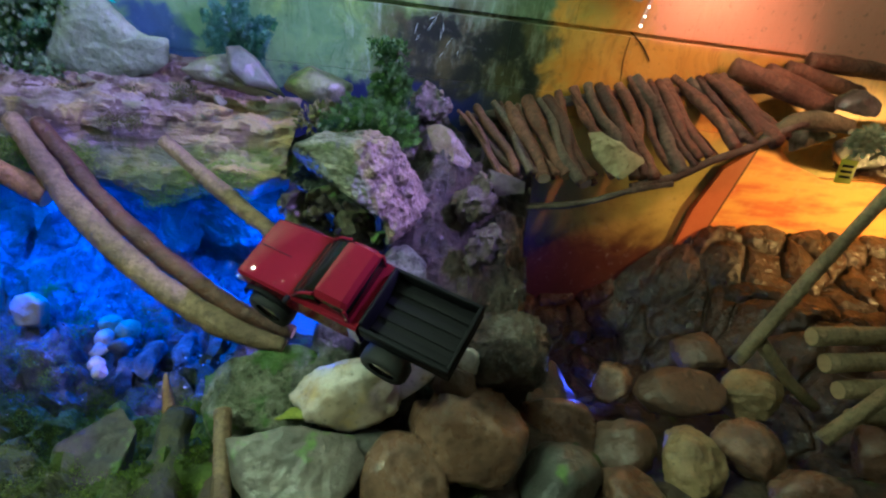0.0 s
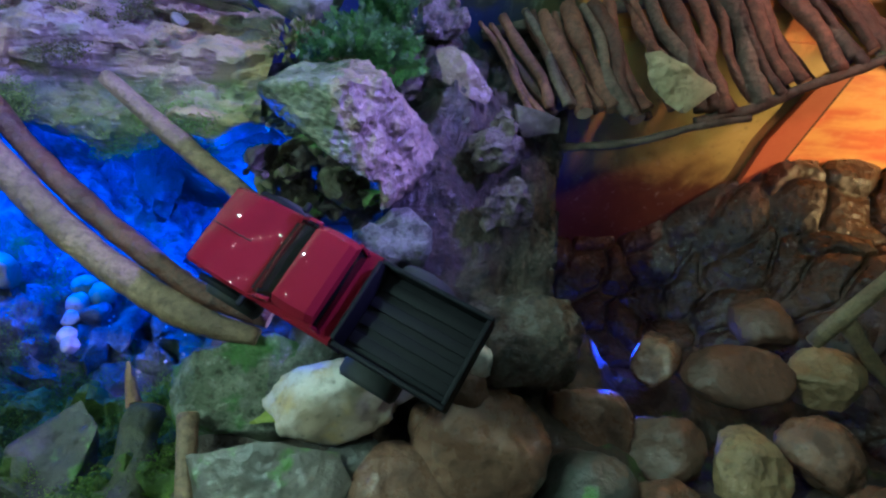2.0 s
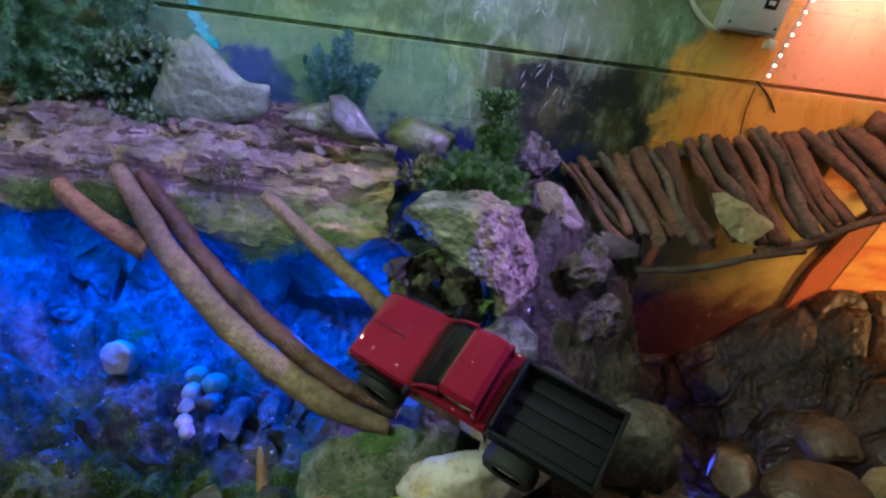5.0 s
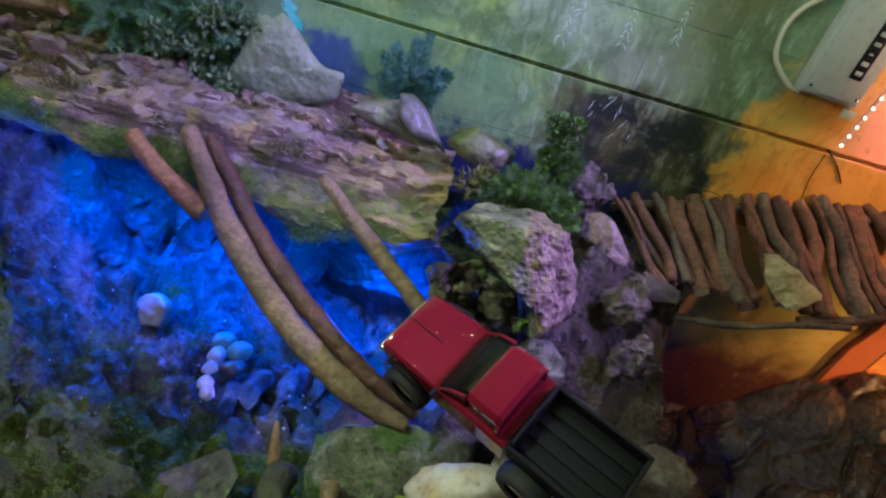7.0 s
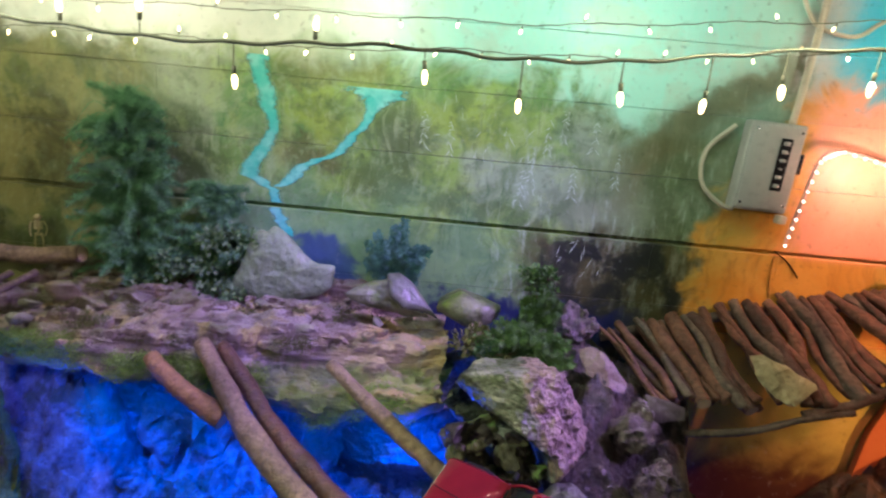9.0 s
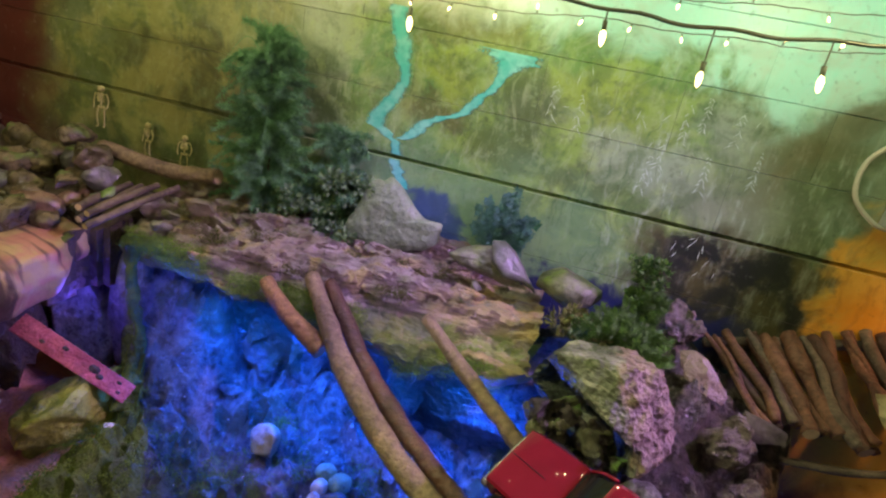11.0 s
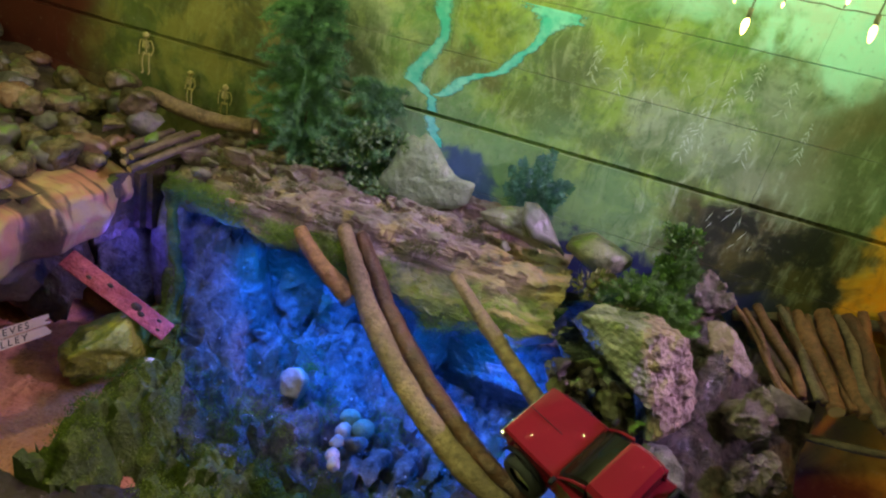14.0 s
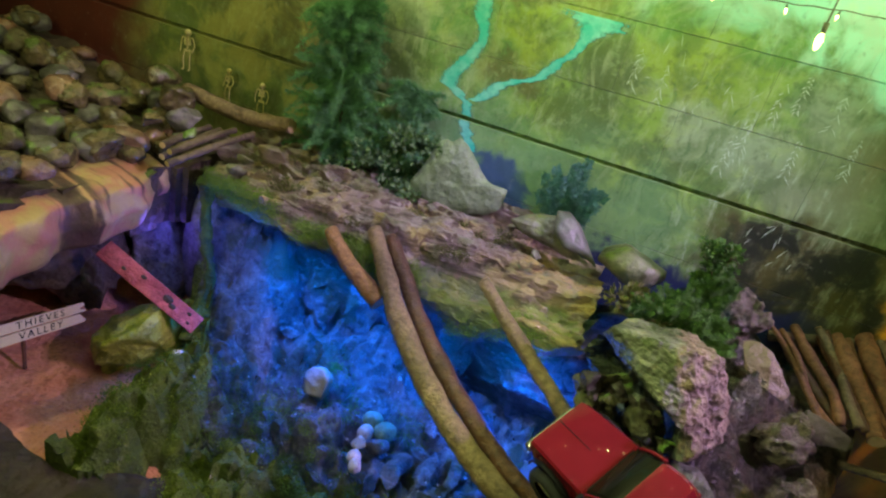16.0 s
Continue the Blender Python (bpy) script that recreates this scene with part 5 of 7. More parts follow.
for nm, pts, r in (("front_rail", [(0.80, 1.455, 0.815), (0.86, 1.455, 0.84), (0.93, 1.455, 0.865), (1.03, 1.46, 0.925), (1.16, 1.465, 0.99), (1.26, 1.48, 1.05), (1.40, 1.52, 1.075)], 0.013), ("twig", [(0.49, 1.47, 0.715), (0.60, 1.455, 0.738), (0.69, 1.45, 0.763), (0.80, 1.44, 0.815), (0.92, 1.44, 0.847)], 0.010), ("back_rail", [(0.30, 1.76, 0.87), (0.8, 1.76, 1.01), (1.35, 1.76, 1.09)], 0.016)):
    part(nm, tube_bm([Vector(p) - O for p in pts], [r * (1.1 - 0.05 * k) for k in range(len(pts))], 10, 0.2, 77), WEATHERED, bridge)
# landing of thick logs and stones at the far end
for i, (a, b, r) in enumerate([((1.13, 1.74, 1.11), (1.225, 1.56, 1.02), 0.024), ((1.15, 1.72, 1.15), (1.47, 1.62, 1.08), 0.034), ((1.29, 1.75, 1.145), (1.53, 1.67, 1.08), 0.030), ((1.36, 1.75, 1.165), (1.62, 1.70, 1.12), 0.028), ((1.43, 1.755, 1.195), (1.75, 1.74, 1.19), 0.030)]):
    branch("landing_log", [a, tuple((p + q) / 2 for p, q in zip(a, b)), b], [r, r, r * 0.9], BARKR, "thick reddish brown log at the bridge landing", 90 + i, ends=False)
branch("mossy_branch", [(1.18, 1.48, 1.00), (1.26, 1.50, 1.05), (1.34, 1.51, 1.065), (1.47, 1.52, 1.055)], [0.014, 0.026, 0.030, 0.026], bark_mat("green_bark", (0.10, 0.10, 0.05), (0.19, 0.18, 0.09)), "greenish crooked branch along the bridge landing", 97)
stone("landing_rock", (1.49, 1.55, 1.11), (0.10, 0.08, 0.06), SLATE, 80, "dark green rock on the bridge landing", corners=14)
stone("landing_rock", (1.42, 1.56, 0.985), (0.10, 0.09, 0.07), MOSSY, 81, "mossy rock under the bridge landing", corners=12)
stone("landing_rock", (1.60, 1.56, 0.98), (0.13, 0.09, 0.09), SLATE, 82, "dark rock under the bridge landing", corners=12)
tag = tagged(empty("label_tag", pose(1.485, 1.462, 0.93, 78, 0, -8)), "small yellow plastic label tag hanging under the landing", "label")
part("card", box_bm(0.055, 0.075, 0.002, (0, 0, 0), 0.0008), plain_mat("yellow_plastic", (0.55, 0.60, 0.04), 0.4), tag)
for k in range(3):
    part("mark", box_bm(0.036, 0.008, 0.001, (0, 0.018 - 0.017 * k, 0.0015), 0), BLACK, tag, "dark unreadable line")
stone("cliff_block", (1.95, 1.62, 0.93), (0.42, 0.11, 0.09), CRACKED, 83, "brown rock mass carrying the landing", sub=4)

# plank leaning in the cave mouth
plank = part("plank", box_bm(0.37, 0.060, 0.014, (0, 0, 0), 0.002), PLANKM)
along = Vector((0.32, 0.12, -0.24)).normalized()
face_n = (Vector((0.75, -0.55, 0.6)) - along * Vector((0.75, -0.55, 0.6)).dot(along)).normalized()
plank.matrix_world = Matrix.Translation((-1.49, 1.213, 0.488)) @ Matrix((along, face_n.cross(along), face_n)).transposed().to_4x4()
for hx, hy, hr in ((0.06, 0.006, 0.013), (0.085, -0.004, 0.009), (0.14, 0.012, 0.006), (-0.10, -0.008, 0.006), (-0.04, 0.010, 0.007), (0.155, -0.012, 0.005)):
    bm = bmesh.new()
    bmesh.ops.create_cone(bm, cap_ends=True, segments=9, radius1=hr, radius2=hr * 0.8, depth=0.002)
    for v in bm.verts:
        v.co = Vector((hx + v.co.x * 1.5 + 0.002 * fbm(v.co * 90, 2, hx), hy + v.co.y, 0.0075 + v.co.z))
    part("knot_hole", bm, DARKEARTH, plank, "dark knot hole")
tagged(plank, "red stained plank with nail holes leaning at the cave mouth", "plank")

# ---- truck ----
def prism_bm(sections):
    """Joins rings of equal length into a closed skin."""
    bm = bmesh.new()
    rings = [[bm.verts.new(p) for p in ring] for ring in sections]
    for a, b in zip(rings, rings[1:]):
        for k in range(len(a)):
            bm.faces.new((a[k], a[(k + 1) % len(a)], b[(k + 1) % len(b)], b[k]))
    bm.faces.new(rings[0][::-1])
    bm.faces.new(rings[-1])
    bmesh.ops.recalc_face_normals(bm, faces=bm.faces[:])
    return bm


TRUCK = pose(-0.046, 0.893, 0.816, -27.8, -2, 147.5) @ Matrix.Diagonal((0.93, 0.93, 0.93, 1))
truck = tagged(empty("toy_truck", TRUCK), "red glossy radio controlled pickup with black flatbed, climbing the rocks", "toy truck")


def ring(x, w, z0, z1, r=0.005):
    return [(x, -w, z0), (x, -w, z1 - r), (x, -w + r, z1), (x, -w * 0.4, z1 + 0.0015), (x, w * 0.4, z1 + 0.0015), (x, w - r, z1), (x, w, z1 - r), (x, w, z0)]


part("hood", prism_bm([ring(0.208, 0.071, -0.050, -0.014), ring(0.205, 0.077, -0.056, -0.005), ring(0.19, 0.079, -0.06, -0.001), ring(0.13, 0.081, -0.06, 0.004), ring(0.058, 0.082, -0.06, 0.008), ring(0.054, 0.082, -0.06, 0.006)]), RED, truck, sharp=24)
part("hood_seam", box_bm(0.14, 0.0016, 0.001, (0.132, 0, 0.0062), 0), BLACK, truck, "thin dark seam along the hood")
part("cab_side", prism_bm([ring(0.0535, 0.082, -0.06, 0.006), ring(-0.108, 0.082, -0.06, 0.006)]), RED, truck, "red cab lower body", sharp=24)
part("windshield", prism_bm([ring(0.052, 0.077, 0.007, 0.010, 0.012), ring(0.036, 0.075, 0.007, 0.030, 0.012), ring(0.010, 0.072, 0.007, 0.051, 0.012), ring(-0.012, 0.070, 0.007, 0.061, 0.012)]), GLASS, truck, "dark smoked windshield", sharp=30)
part("roof", prism_bm([ring(-0.0125, 0.069, 0.046, 0.063, 0.010), ring(-0.022, 0.071, 0.046, 0.067, 0.010), ring(-0.05, 0.072, 0.046, 0.069, 0.010), ring(-0.078, 0.071, 0.046, 0.067, 0.010), ring(-0.088, 0.069, 0.046, 0.058, 0.010)]), RED, truck, sharp=30)
part("cab_window", prism_bm([ring(-0.0135, 0.069, 0.007, 0.0455), ring(-0.086, 0.070, 0.007, 0.0455)]), GLASS, truck, "dark side and rear windows")
for s in (-1, 1):
    part("pillar", tube_bm([(0.050, s * 0.076, 0.010), (0.02, s * 0.0735, 0.042), (-0.013, s * 0.070, 0.060)], [0.0035, 0.0035, 0.004], 8, 0.0), RED, truck, "red windshield pillar")
    part("pillar", box_bm(0.008, 0.006, 0.042, (-0.085, s * 0.0715, 0.026), 0.001), RED, truck)
    part("side_mirror", box_bm(0.010, 0.018, 0.012, (0.048, s * 0.092, 0.022), 0.003), BLACK, truck, "black side mirror")
    part("fender", prism_bm([[(0.135 + 0.062 * math.cos(math.pi * k / 8), s * (0.083 + 0.012 * q), -0.075 + 0.056 * math.sin(math.pi * k / 8) + 0.004 * z) for q, z in ((0, 0), (1, 0), (1, 1), (0, 1))] for k in range(9)]), BLACK, truck, "black wheel arch flare")
part("wiper", tube_bm([(0.050, -0.01, 0.0135), (0.038, 0.03, 0.030)], [0.001, 0.001], 6, 0.0), BLACK, truck)
part("dashboard", box_bm(0.004, 0.13, 0.006, (0.0525, 0, 0.009), 0.001), BLACK, truck)
bed = part("flatbed", box_bm(0.20, 0.155, 0.012, (-0.213, 0, -0.03), 0.003), BLACK, truck, "black flatbed")
for s in (-1, 1):
    part("side_rail", box_bm(0.20, 0.008, 0.035, (-0.213, s * 0.074, -0.006), 0.002), BLACK, bed)
part("tail_rail", box_bm(0.008, 0.14, 0.035, (-0.309, 0, -0.006), 0.002), BLACK, bed)
part("head_rail", box_bm(0.008, 0.14, 0.05, (-0.117, 0, 0.002), 0.002), BLACK, bed)
for k in range(4):
    part("slat", box_bm(0.18, 0.018, 0.005, (-0.213, -0.048 + 0.032 * k, -0.0205), 0.001), BLACK, bed)
part("chassis", box_bm(0.40, 0.07, 0.03, (-0.02, 0, -0.085), 0.004), BLACK, truck)
part("front_bumper", box_bm(0.018, 0.15, 0.02, (0.222, 0, -0.06), 0.004), CHROME, truck, "chrome bumper")
part("grille", box_bm(0.006, 0.10, 0.024, (0.2085, 0, -0.034), 0.001), BLACK, truck)
for s in (-1, 1):
    bm = bmesh.new()
    bmesh.ops.create_cone(bm, cap_ends=True, segments=16, radius1=0.012, radius2=0.012, depth=0.008)
    bmesh.ops.transform(bm, matrix=pose(0.209, s * 0.062, -0.034, 0, 90, 0), verts=bm.verts[:])
    part("headlight", bm, CHROME, truck, "round clear headlight")
for wx in (0.135, -0.165):
    for s in (-1, 1):
        w = empty("wheel", None)
        w.parent = truck
        w.location = (wx, s * 0.085, -0.095)
        bm = bmesh.new()
        prof = [(0.030, -0.02), (0.048, -0.022), (0.054, -0.014), (0.055, 0.0), (0.054, 0.014), (0.048, 0.022), (0.030, 0.02)]
        rings = []
        for a in range(28):
            t = 2 * math.pi * a / 28
            k = 1.0 if a % 2 else 0.95
            rings.append([bm.verts.new((r * (k if r > 0.05 else 1) * math.cos(t), y, r * (k if r > 0.05 else 1) * math.sin(t))) for r, y in prof])
        for a in range(28):
            b = rings[(a + 1) % 28]
            for j in range(len(prof) - 1):
                bm.faces.new((rings[a][j], rings[a][j + 1], b[j + 1], b[j]))
        bmesh.ops.recalc_face_normals(bm, faces=bm.faces[:])
        part("tyre", bm, RUBBER, w)
        bm = bmesh.new()
        bmesh.ops.create_cone(bm, cap_ends=True, segments=24, radius1=0.031, radius2=0.028, depth=0.034)
        for a in range(6):
            t = 2 * math.pi * a / 6
            box_bm(0.022, 0.006, 0.006, (0.016 * math.cos(t), 0.016 * math.sin(t), 0.017), 0, bm)
        bmesh.ops.transform(bm, matrix=pose(0, 0, 0, 90, 0, 0), verts=bm.verts[:])
        part("rim", bm, CHROME, w, "chrome rim")


# ---- plants ----
def crown_bm(clumps, n, leaf, seed, shape="leaf"):
    """Many small leaves scattered through clumps (centre, radius)."""
    rng = random.Random(seed)
    bm = bmesh.new()
    for c, rad in clumps:
        for _ in range(n):
            d = Vector((rng.gauss(0, 1), rng.gauss(0, 1), rng.gauss(0, 1))).normalized()
            p = Vector(c) + Vector((d.x * rad[0], d.y * rad[1], d.z * rad[2])) * rng.random() ** 0.4
            out = (d + Vector((0, 0, 0.5)) + Vector((rng.gauss(0, 0.5), rng.gauss(0, 0.5), rng.gauss(0, 0.5)))).normalized()
            side = out.cross(Vector((rng.gauss(0, 1), rng.gauss(0, 1), rng.gauss(0, 1)))).normalized()
            l, w = leaf[0] * rng.uniform(0.6, 1.3), leaf[1] * rng.uniform(0.6, 1.3)
            up = out.cross(side) * w * 0.4
            a = bm.verts.new(p)
            b = bm.verts.new(p + out * l * 0.5 + side * w + up)
            e = bm.verts.new(p + out * l)
            f = bm.verts.new(p + out * l * 0.5 - side * w + up)
            bm.faces.new((a, b, e))
            bm.faces.new((a, e, f))
    return bm


def shrub(name, at, clumps, n, leaf, material, label, seed, stems=5):
    thing = empty(name, pose(*at))
    part("crown", crown_bm(clumps, n, leaf, seed), material, thing, smooth=False)
    bm = bmesh.new()
    for k, (c, rad) in enumerate(clumps[:stems]):
        tube_bm([(0, 0, 0), Vector(c) * 0.5 + Vector((0.01, 0, 0)), c], [0.006, 0.004, 0.002], 5, 0.1, k, bm)
    part("stem", bm, BARKD, thing)
    return tagged(thing, label, "plant")


def fronds(name, at, spread, height, count, seed, material, label, leaf=0.03, droop=0.0):
    """A feathery plant: arching stems set with pairs of fine leaflets that carry leaflets in turn."""
    rng = random.Random(seed)
    thing = empty(name, pose(*at))
    for k in range(count):
        verts, faces = [], []
        side = rng.uniform(-1, 1)
        tip = Vector((side * spread * rng.uniform(0.6, 1.1), rng.uniform(-0.07, 0.03), height * rng.uniform(0.55, 1.0) * (1 - 0.35 * abs(side))))
        mid = Vector((tip.x * 0.35, tip.y * 0.3, tip.z * (0.62 if not droop else 0.95)))
        tip += Vector((0.5 * droop * (1 if side > 0 else -1), -0.3 * droop, -droop * rng.uniform(0.4, 1.6)))
        root = Vector((side * spread * 0.15, 0, 0))
        for j in range(26):
            t = 0.12 + 0.88 * j / 25
            p = root * (1 - t) ** 2 + mid * 2 * t * (1 - t) + tip * t * t
            d = ((mid - root) * (1 - t) + (tip - mid) * t).normalized()
            for s in (-1, 1):
                l = leaf * 2.2 * (1.1 - 0.8 * t) * rng.uniform(0.7, 1.2)
                w = (d.cross(Vector((0, 1, 0))) * s + d * 0.5 + Vector((rng.gauss(0, 0.25), rng.gauss(0, 0.45), rng.gauss(0, 0.25)))).normalized()
                for q in range(5):
                    b = p + w * l * (q + 0.5) / 5
                    for s2 in (-1, 1):
                        e = (w * 0.7 + w.cross(Vector((rng.gauss(0, 0.3), 1, rng.gauss(0, 0.3)))) * s2).normalized() * leaf * rng.uniform(0.35, 0.7)
                        n = e.cross(w).normalized().cross(e).normalized() * leaf * 0.09
                        i = len(verts)
                        verts += [b - n, b + n, b + e]
                        faces.append((i, i + 1, i + 2))
        me = bpy.data.meshes.new("frond")
        me.from_pydata([tuple(v) for v in verts], [], faces)
        me.materials.append(material)
        frond = new("frond", me)
        frond.parent = thing
        part("stem", tube_bm([root, mid, tip], [0.003, 0.002, 0.0005], 4, 0.0, k), material, frond)
    return tagged(thing, label, "plant")


def plume(name, at, height, reach, count, seed, material, label):
    """A soft tall fern: an upright stem with many drooping sprays of fine needles."""
    rng = random.Random(seed)
    thing = empty(name, pose(*at))
    lean = Vector((rng.uniform(-0.03, 0.03), -0.02, height))
    part("stem", tube_bm([(0, 0, 0), lean * 0.5 + Vector((0.02, 0, 0)), lean], [0.006, 0.004, 0.001], 6, 0.1, seed), BARKD, thing)
    for k in range(count):
        t = 0.03 + 0.95 * (k + rng.random()) / count
        root = lean * t + Vector((0.04 * t * (1 - t), 0, 0))
        a = rng.uniform(0, 2 * math.pi)
        out = Vector((math.cos(a), 0.42 * math.sin(a) - 0.1, 0))
        far = reach * (1.0 - 0.48 * t) * rng.uniform(0.55, 1.15)
        mid = root + out * far * 0.5 + Vector((0, 0, far * rng.uniform(0.1, 0.6)))
        tip = root + out * far + Vector((0, 0, far * rng.uniform(-0.3, 0.55)))
        verts, faces = [], []
        for j in range(24):
            u = 0.1 + 0.9 * j / 23
            p = root * (1 - u) ** 2 + mid * 2 * u * (1 - u) + tip * u * u
            d = ((mid - root) * (1 - u) + (tip - mid) * u).normalized()
            for _ in range(17):
                e = (d * 0.35 + Vector((rng.gauss(0, 0.6), rng.gauss(0, 0.6), rng.gauss(-0.05, 0.6)))).normalized() * 0.036 * (1.15 - 0.6 * u) * rng.uniform(0.6, 1.2)
                n = e.cross(Vector((rng.gauss(0, 1), rng.gauss(0, 1), rng.gauss(0, 1)))).normalized() * 0.0011
                i = len(verts)
                verts += [p - n, p + n, p + e]
                faces.append((i, i + 1, i + 2))
        me = bpy.data.meshes.new("frond")
        me.from_pydata([tuple(v) for v in verts], [], faces)
        me.materials.append(material)
        frond = new("frond", me)
        frond.parent = thing
        part("stem", tube_bm([root, mid, tip], [0.002, 0.0014, 0.0005], 4, 0.0, k), material, frond)
    return tagged(thing, label, "plant")


FERN = leaf_mat("dark_fern", (0.06, 0.17, 0.07), (0.21, 0.42, 0.18))
IVY = leaf_mat("grey_green_ivy", (0.05, 0.12, 0.035), (0.24, 0.38, 0.15))
TEAL = leaf_mat("teal_shrub", (0.05, 0.16, 0.12), (0.12, 0.26, 0.20))
LIME = leaf_mat("bright_moss", (0.04, 0.095, 0.022), (0.125, 0.225, 0.05))
OLIVE = leaf_mat("olive_moss", (0.08, 0.09, 0.03), (0.16, 0.15, 0.05))
rng = random.Random(3)
plume("fern", (-1.205, 1.70, 0.92), 0.58, 0.235, 160, 1, FERN, "tall soft feathery fern against the mural")
plume("fern", (-0.945, 1.72, 0.92), 0.33, 0.17, 70, 11, FERN, "lower feathery fern beside the tall one")
clumps = []
for k in range(30):
    u = rng.uniform(-0.22, 0.13)
    clumps.append(((u, rng.uniform(-0.06, 0.03), rng.uniform(-0.02, 0.22 - 0.6 * abs(u - 0.04))), (0.038, 0.03, 0.026)))
shrub("ivy", (-0.96, 1.685, 0.93), clumps, 80, (0.019, 0.0075), IVY, "green leafy ivy behind the standing stone", 2, 3)
fronds("shrub", (-0.38, 1.71, 0.95), 0.11, 0.28, 26, 3, TEAL, "fine teal shrub with thin stems", 0.020)
fronds("shrub", (0.0, 1.48, 0.84), 0.14, 0.18, 46, 4, LIME, "bright green cushion shrub behind the boulder", 0.022)
shrub("shrub", (0.03, 1.56, 0.99), [((rng.uniform(-0.04, 0.05), rng.uniform(-0.02, 0.02), rng.uniform(0.03, 0.13)), (0.026, 0.024, 0.022)) for k in range(9)], 110, (0.016, 0.005), LIME, "bright green mossy sprig behind the boulder", 16, 4)
fronds("shrub", (0.05, 1.55, 0.95), 0.07, 0.14, 14, 6, LIME, "upright bright green sprig behind the boulder", 0.020)
shrub("shrub", (-0.10, 1.48, 0.88), [((rng.uniform(-0.06, 0.06), rng.uniform(-0.04, 0.04), rng.uniform(0.0, 0.08)), (0.03, 0.03, 0.025)) for k in range(8)], 90, (0.02, 0.006), OLIVE, "olive moss tuft behind the boulder", 5, 4)
shrub("shrub", (1.52, 1.465, 1.00), [((rng.uniform(-0.05, 0.05), 0, rng.uniform(0, 0.06)), (0.03, 0.03, 0.03)) for k in range(7)], 80, (0.016, 0.007), leaf_mat("pale_lichen", (0.35, 0.42, 0.22), (0.5, 0.55, 0.35)), "pale lichen tuft on the landing rocks", 6, 3)

# ---- wall fittings ----
box = tagged(empty("control_box", pose(0.71, 1.77, 1.464, 0, 2, 0)), "white metal control box with black label strip on the wall", "control box")
part("case", box_bm(0.165, 0.05, 0.265, (0, 0, 0), 0.006), WHITE, box)
part("cover", box_bm(0.150, 0.006, 0.248, (0, -0.027, 0), 0.002), WHITE, box)
strip = part("label_strip", box_bm(0.034, 0.002, 0.155, (0.028, -0.031, 0.012), 0.0005), BLACK, box, "black label strip")
for k, (h, w) in enumerate(((0.02, 0.018), (0.018, 0.018), (0.016, 0.018), (0.008, 0.01), (0.018, 0.018), (0.018, 0.018))):
    part("mark", box_bm(w, 0.001, h * 0.6, (0.028, -0.0325, 0.075 - 0.025 * k), 0), WHITE, strip, "white unreadable mark")
for sx in (-0.065, 0.065):
    for sz in (-0.11, 0.11):
        bm = bmesh.new()
        bmesh.ops.create_cone(bm, cap_ends=True, segments=10, radius1=0.004, radius2=0.004, depth=0.003)
        bmesh.ops.transform(bm, matrix=pose(sx, -0.031, sz, 90, 0, 0), verts=bm.verts[:])
        part("screw", bm, CHROME, box)
part("plug", box_bm(0.014, 0.02, 0.06, (0.089, -0.01, 0.02), 0.003), BLACK, box, "black connector")
part("clamp", box_bm(0.026, 0.03, 0.026, (0.075, -0.02, -0.15), 0.004), CREAMP, box)
part("conduit", tube_bm([(0.045, 0.0, 0.13), (0.05, 0.0, 0.3), (0.05, 0.0, 0.7)], [0.010, 0.010, 0.010], 10, 0.0), CREAMP, box)
cable = part("cable", tube_bm([(0.60, 1.775, 1.58), (0.53, 1.78, 1.50), (0.535, 1.78, 1.40), (0.60, 1.775, 1.34), (0.64, 1.77, 1.33)], [0.007] * 5, 8, 0.0), CREAMP)
tagged(cable, "cream cable looping beside the control box", "cable")
cable = part("cable", tube_bm([(0.71, 1.775, 1.95), (0.74, 1.775, 1.90), (0.785, 1.775, 1.865), (0.884, 1.775, 1.853), (0.955, 1.775, 1.90), (1.10, 1.775, 1.96)], [0.006] * 6, 8, 0.0), CREAMP)
tagged(cable, "cream cable sagging high on the wall", "cable")

cable = part("cable", tube_bm([(0.800, 1.772, 1.207), (0.851, 1.772, 1.171), (0.890, 1.772, 1.128)], [0.0022] * 3, 6, 0.0), BLACK)
tagged(cable, "thin black cable below the clamp on the wall", "cable")
cable = part("cable", tube_bm([(0.802, 1.772, 1.192), (0.802, 1.772, 1.122), (0.814, 1.772, 1.052)], [0.0016] * 3, 6, 0.0), BLACK)
tagged(cable, "thin black cable hanging towards the bridge", "cable")
rope = empty("led_rope", pose(0.82, 1.76, 1.23))
tagged(rope, "clear rope light with pinkish glowing beads on the wall", "rope light")
rp = [Vector(p) - Vector((0.82, 1.76, 1.23)) for p in ((0.82, 1.765, 1.23), (0.84, 1.765, 1.36), (0.865, 1.765, 1.50), (0.92, 1.765, 1.53), (1.07, 1.765, 1.50), (1.3, 1.765, 1.44))]
part("sleeve", tube_bm(rp, [0.006] * 6, 8, 0.0), plain_mat("clear_sleeve", (0.7, 0.45, 0.38), 0.25), rope)
bead = glow_mat("pink_glow", (1.0, 0.55, 0.45), 6.0)
for k in range(24):
    f = k / 23 * 4.99
    i = int(f)
    p = rp[i].lerp(rp[i + 1], f - i)
    bm = bmesh.new()
    bmesh.ops.create_icosphere(bm, subdivisions=1, radius=0.0048)
    bmesh.ops.translate(bm, vec=p + Vector((0, -0.004, 0)), verts=bm.verts[:])
    part("bead", bm, bead, rope)

# ---- bulb strings ----
WIRE = plain_mat("green_wire", (0.12, 0.13, 0.08), 0.6)
BULB = glow_mat("warm_bulb", (1.0, 0.76, 0.40), 5.0)
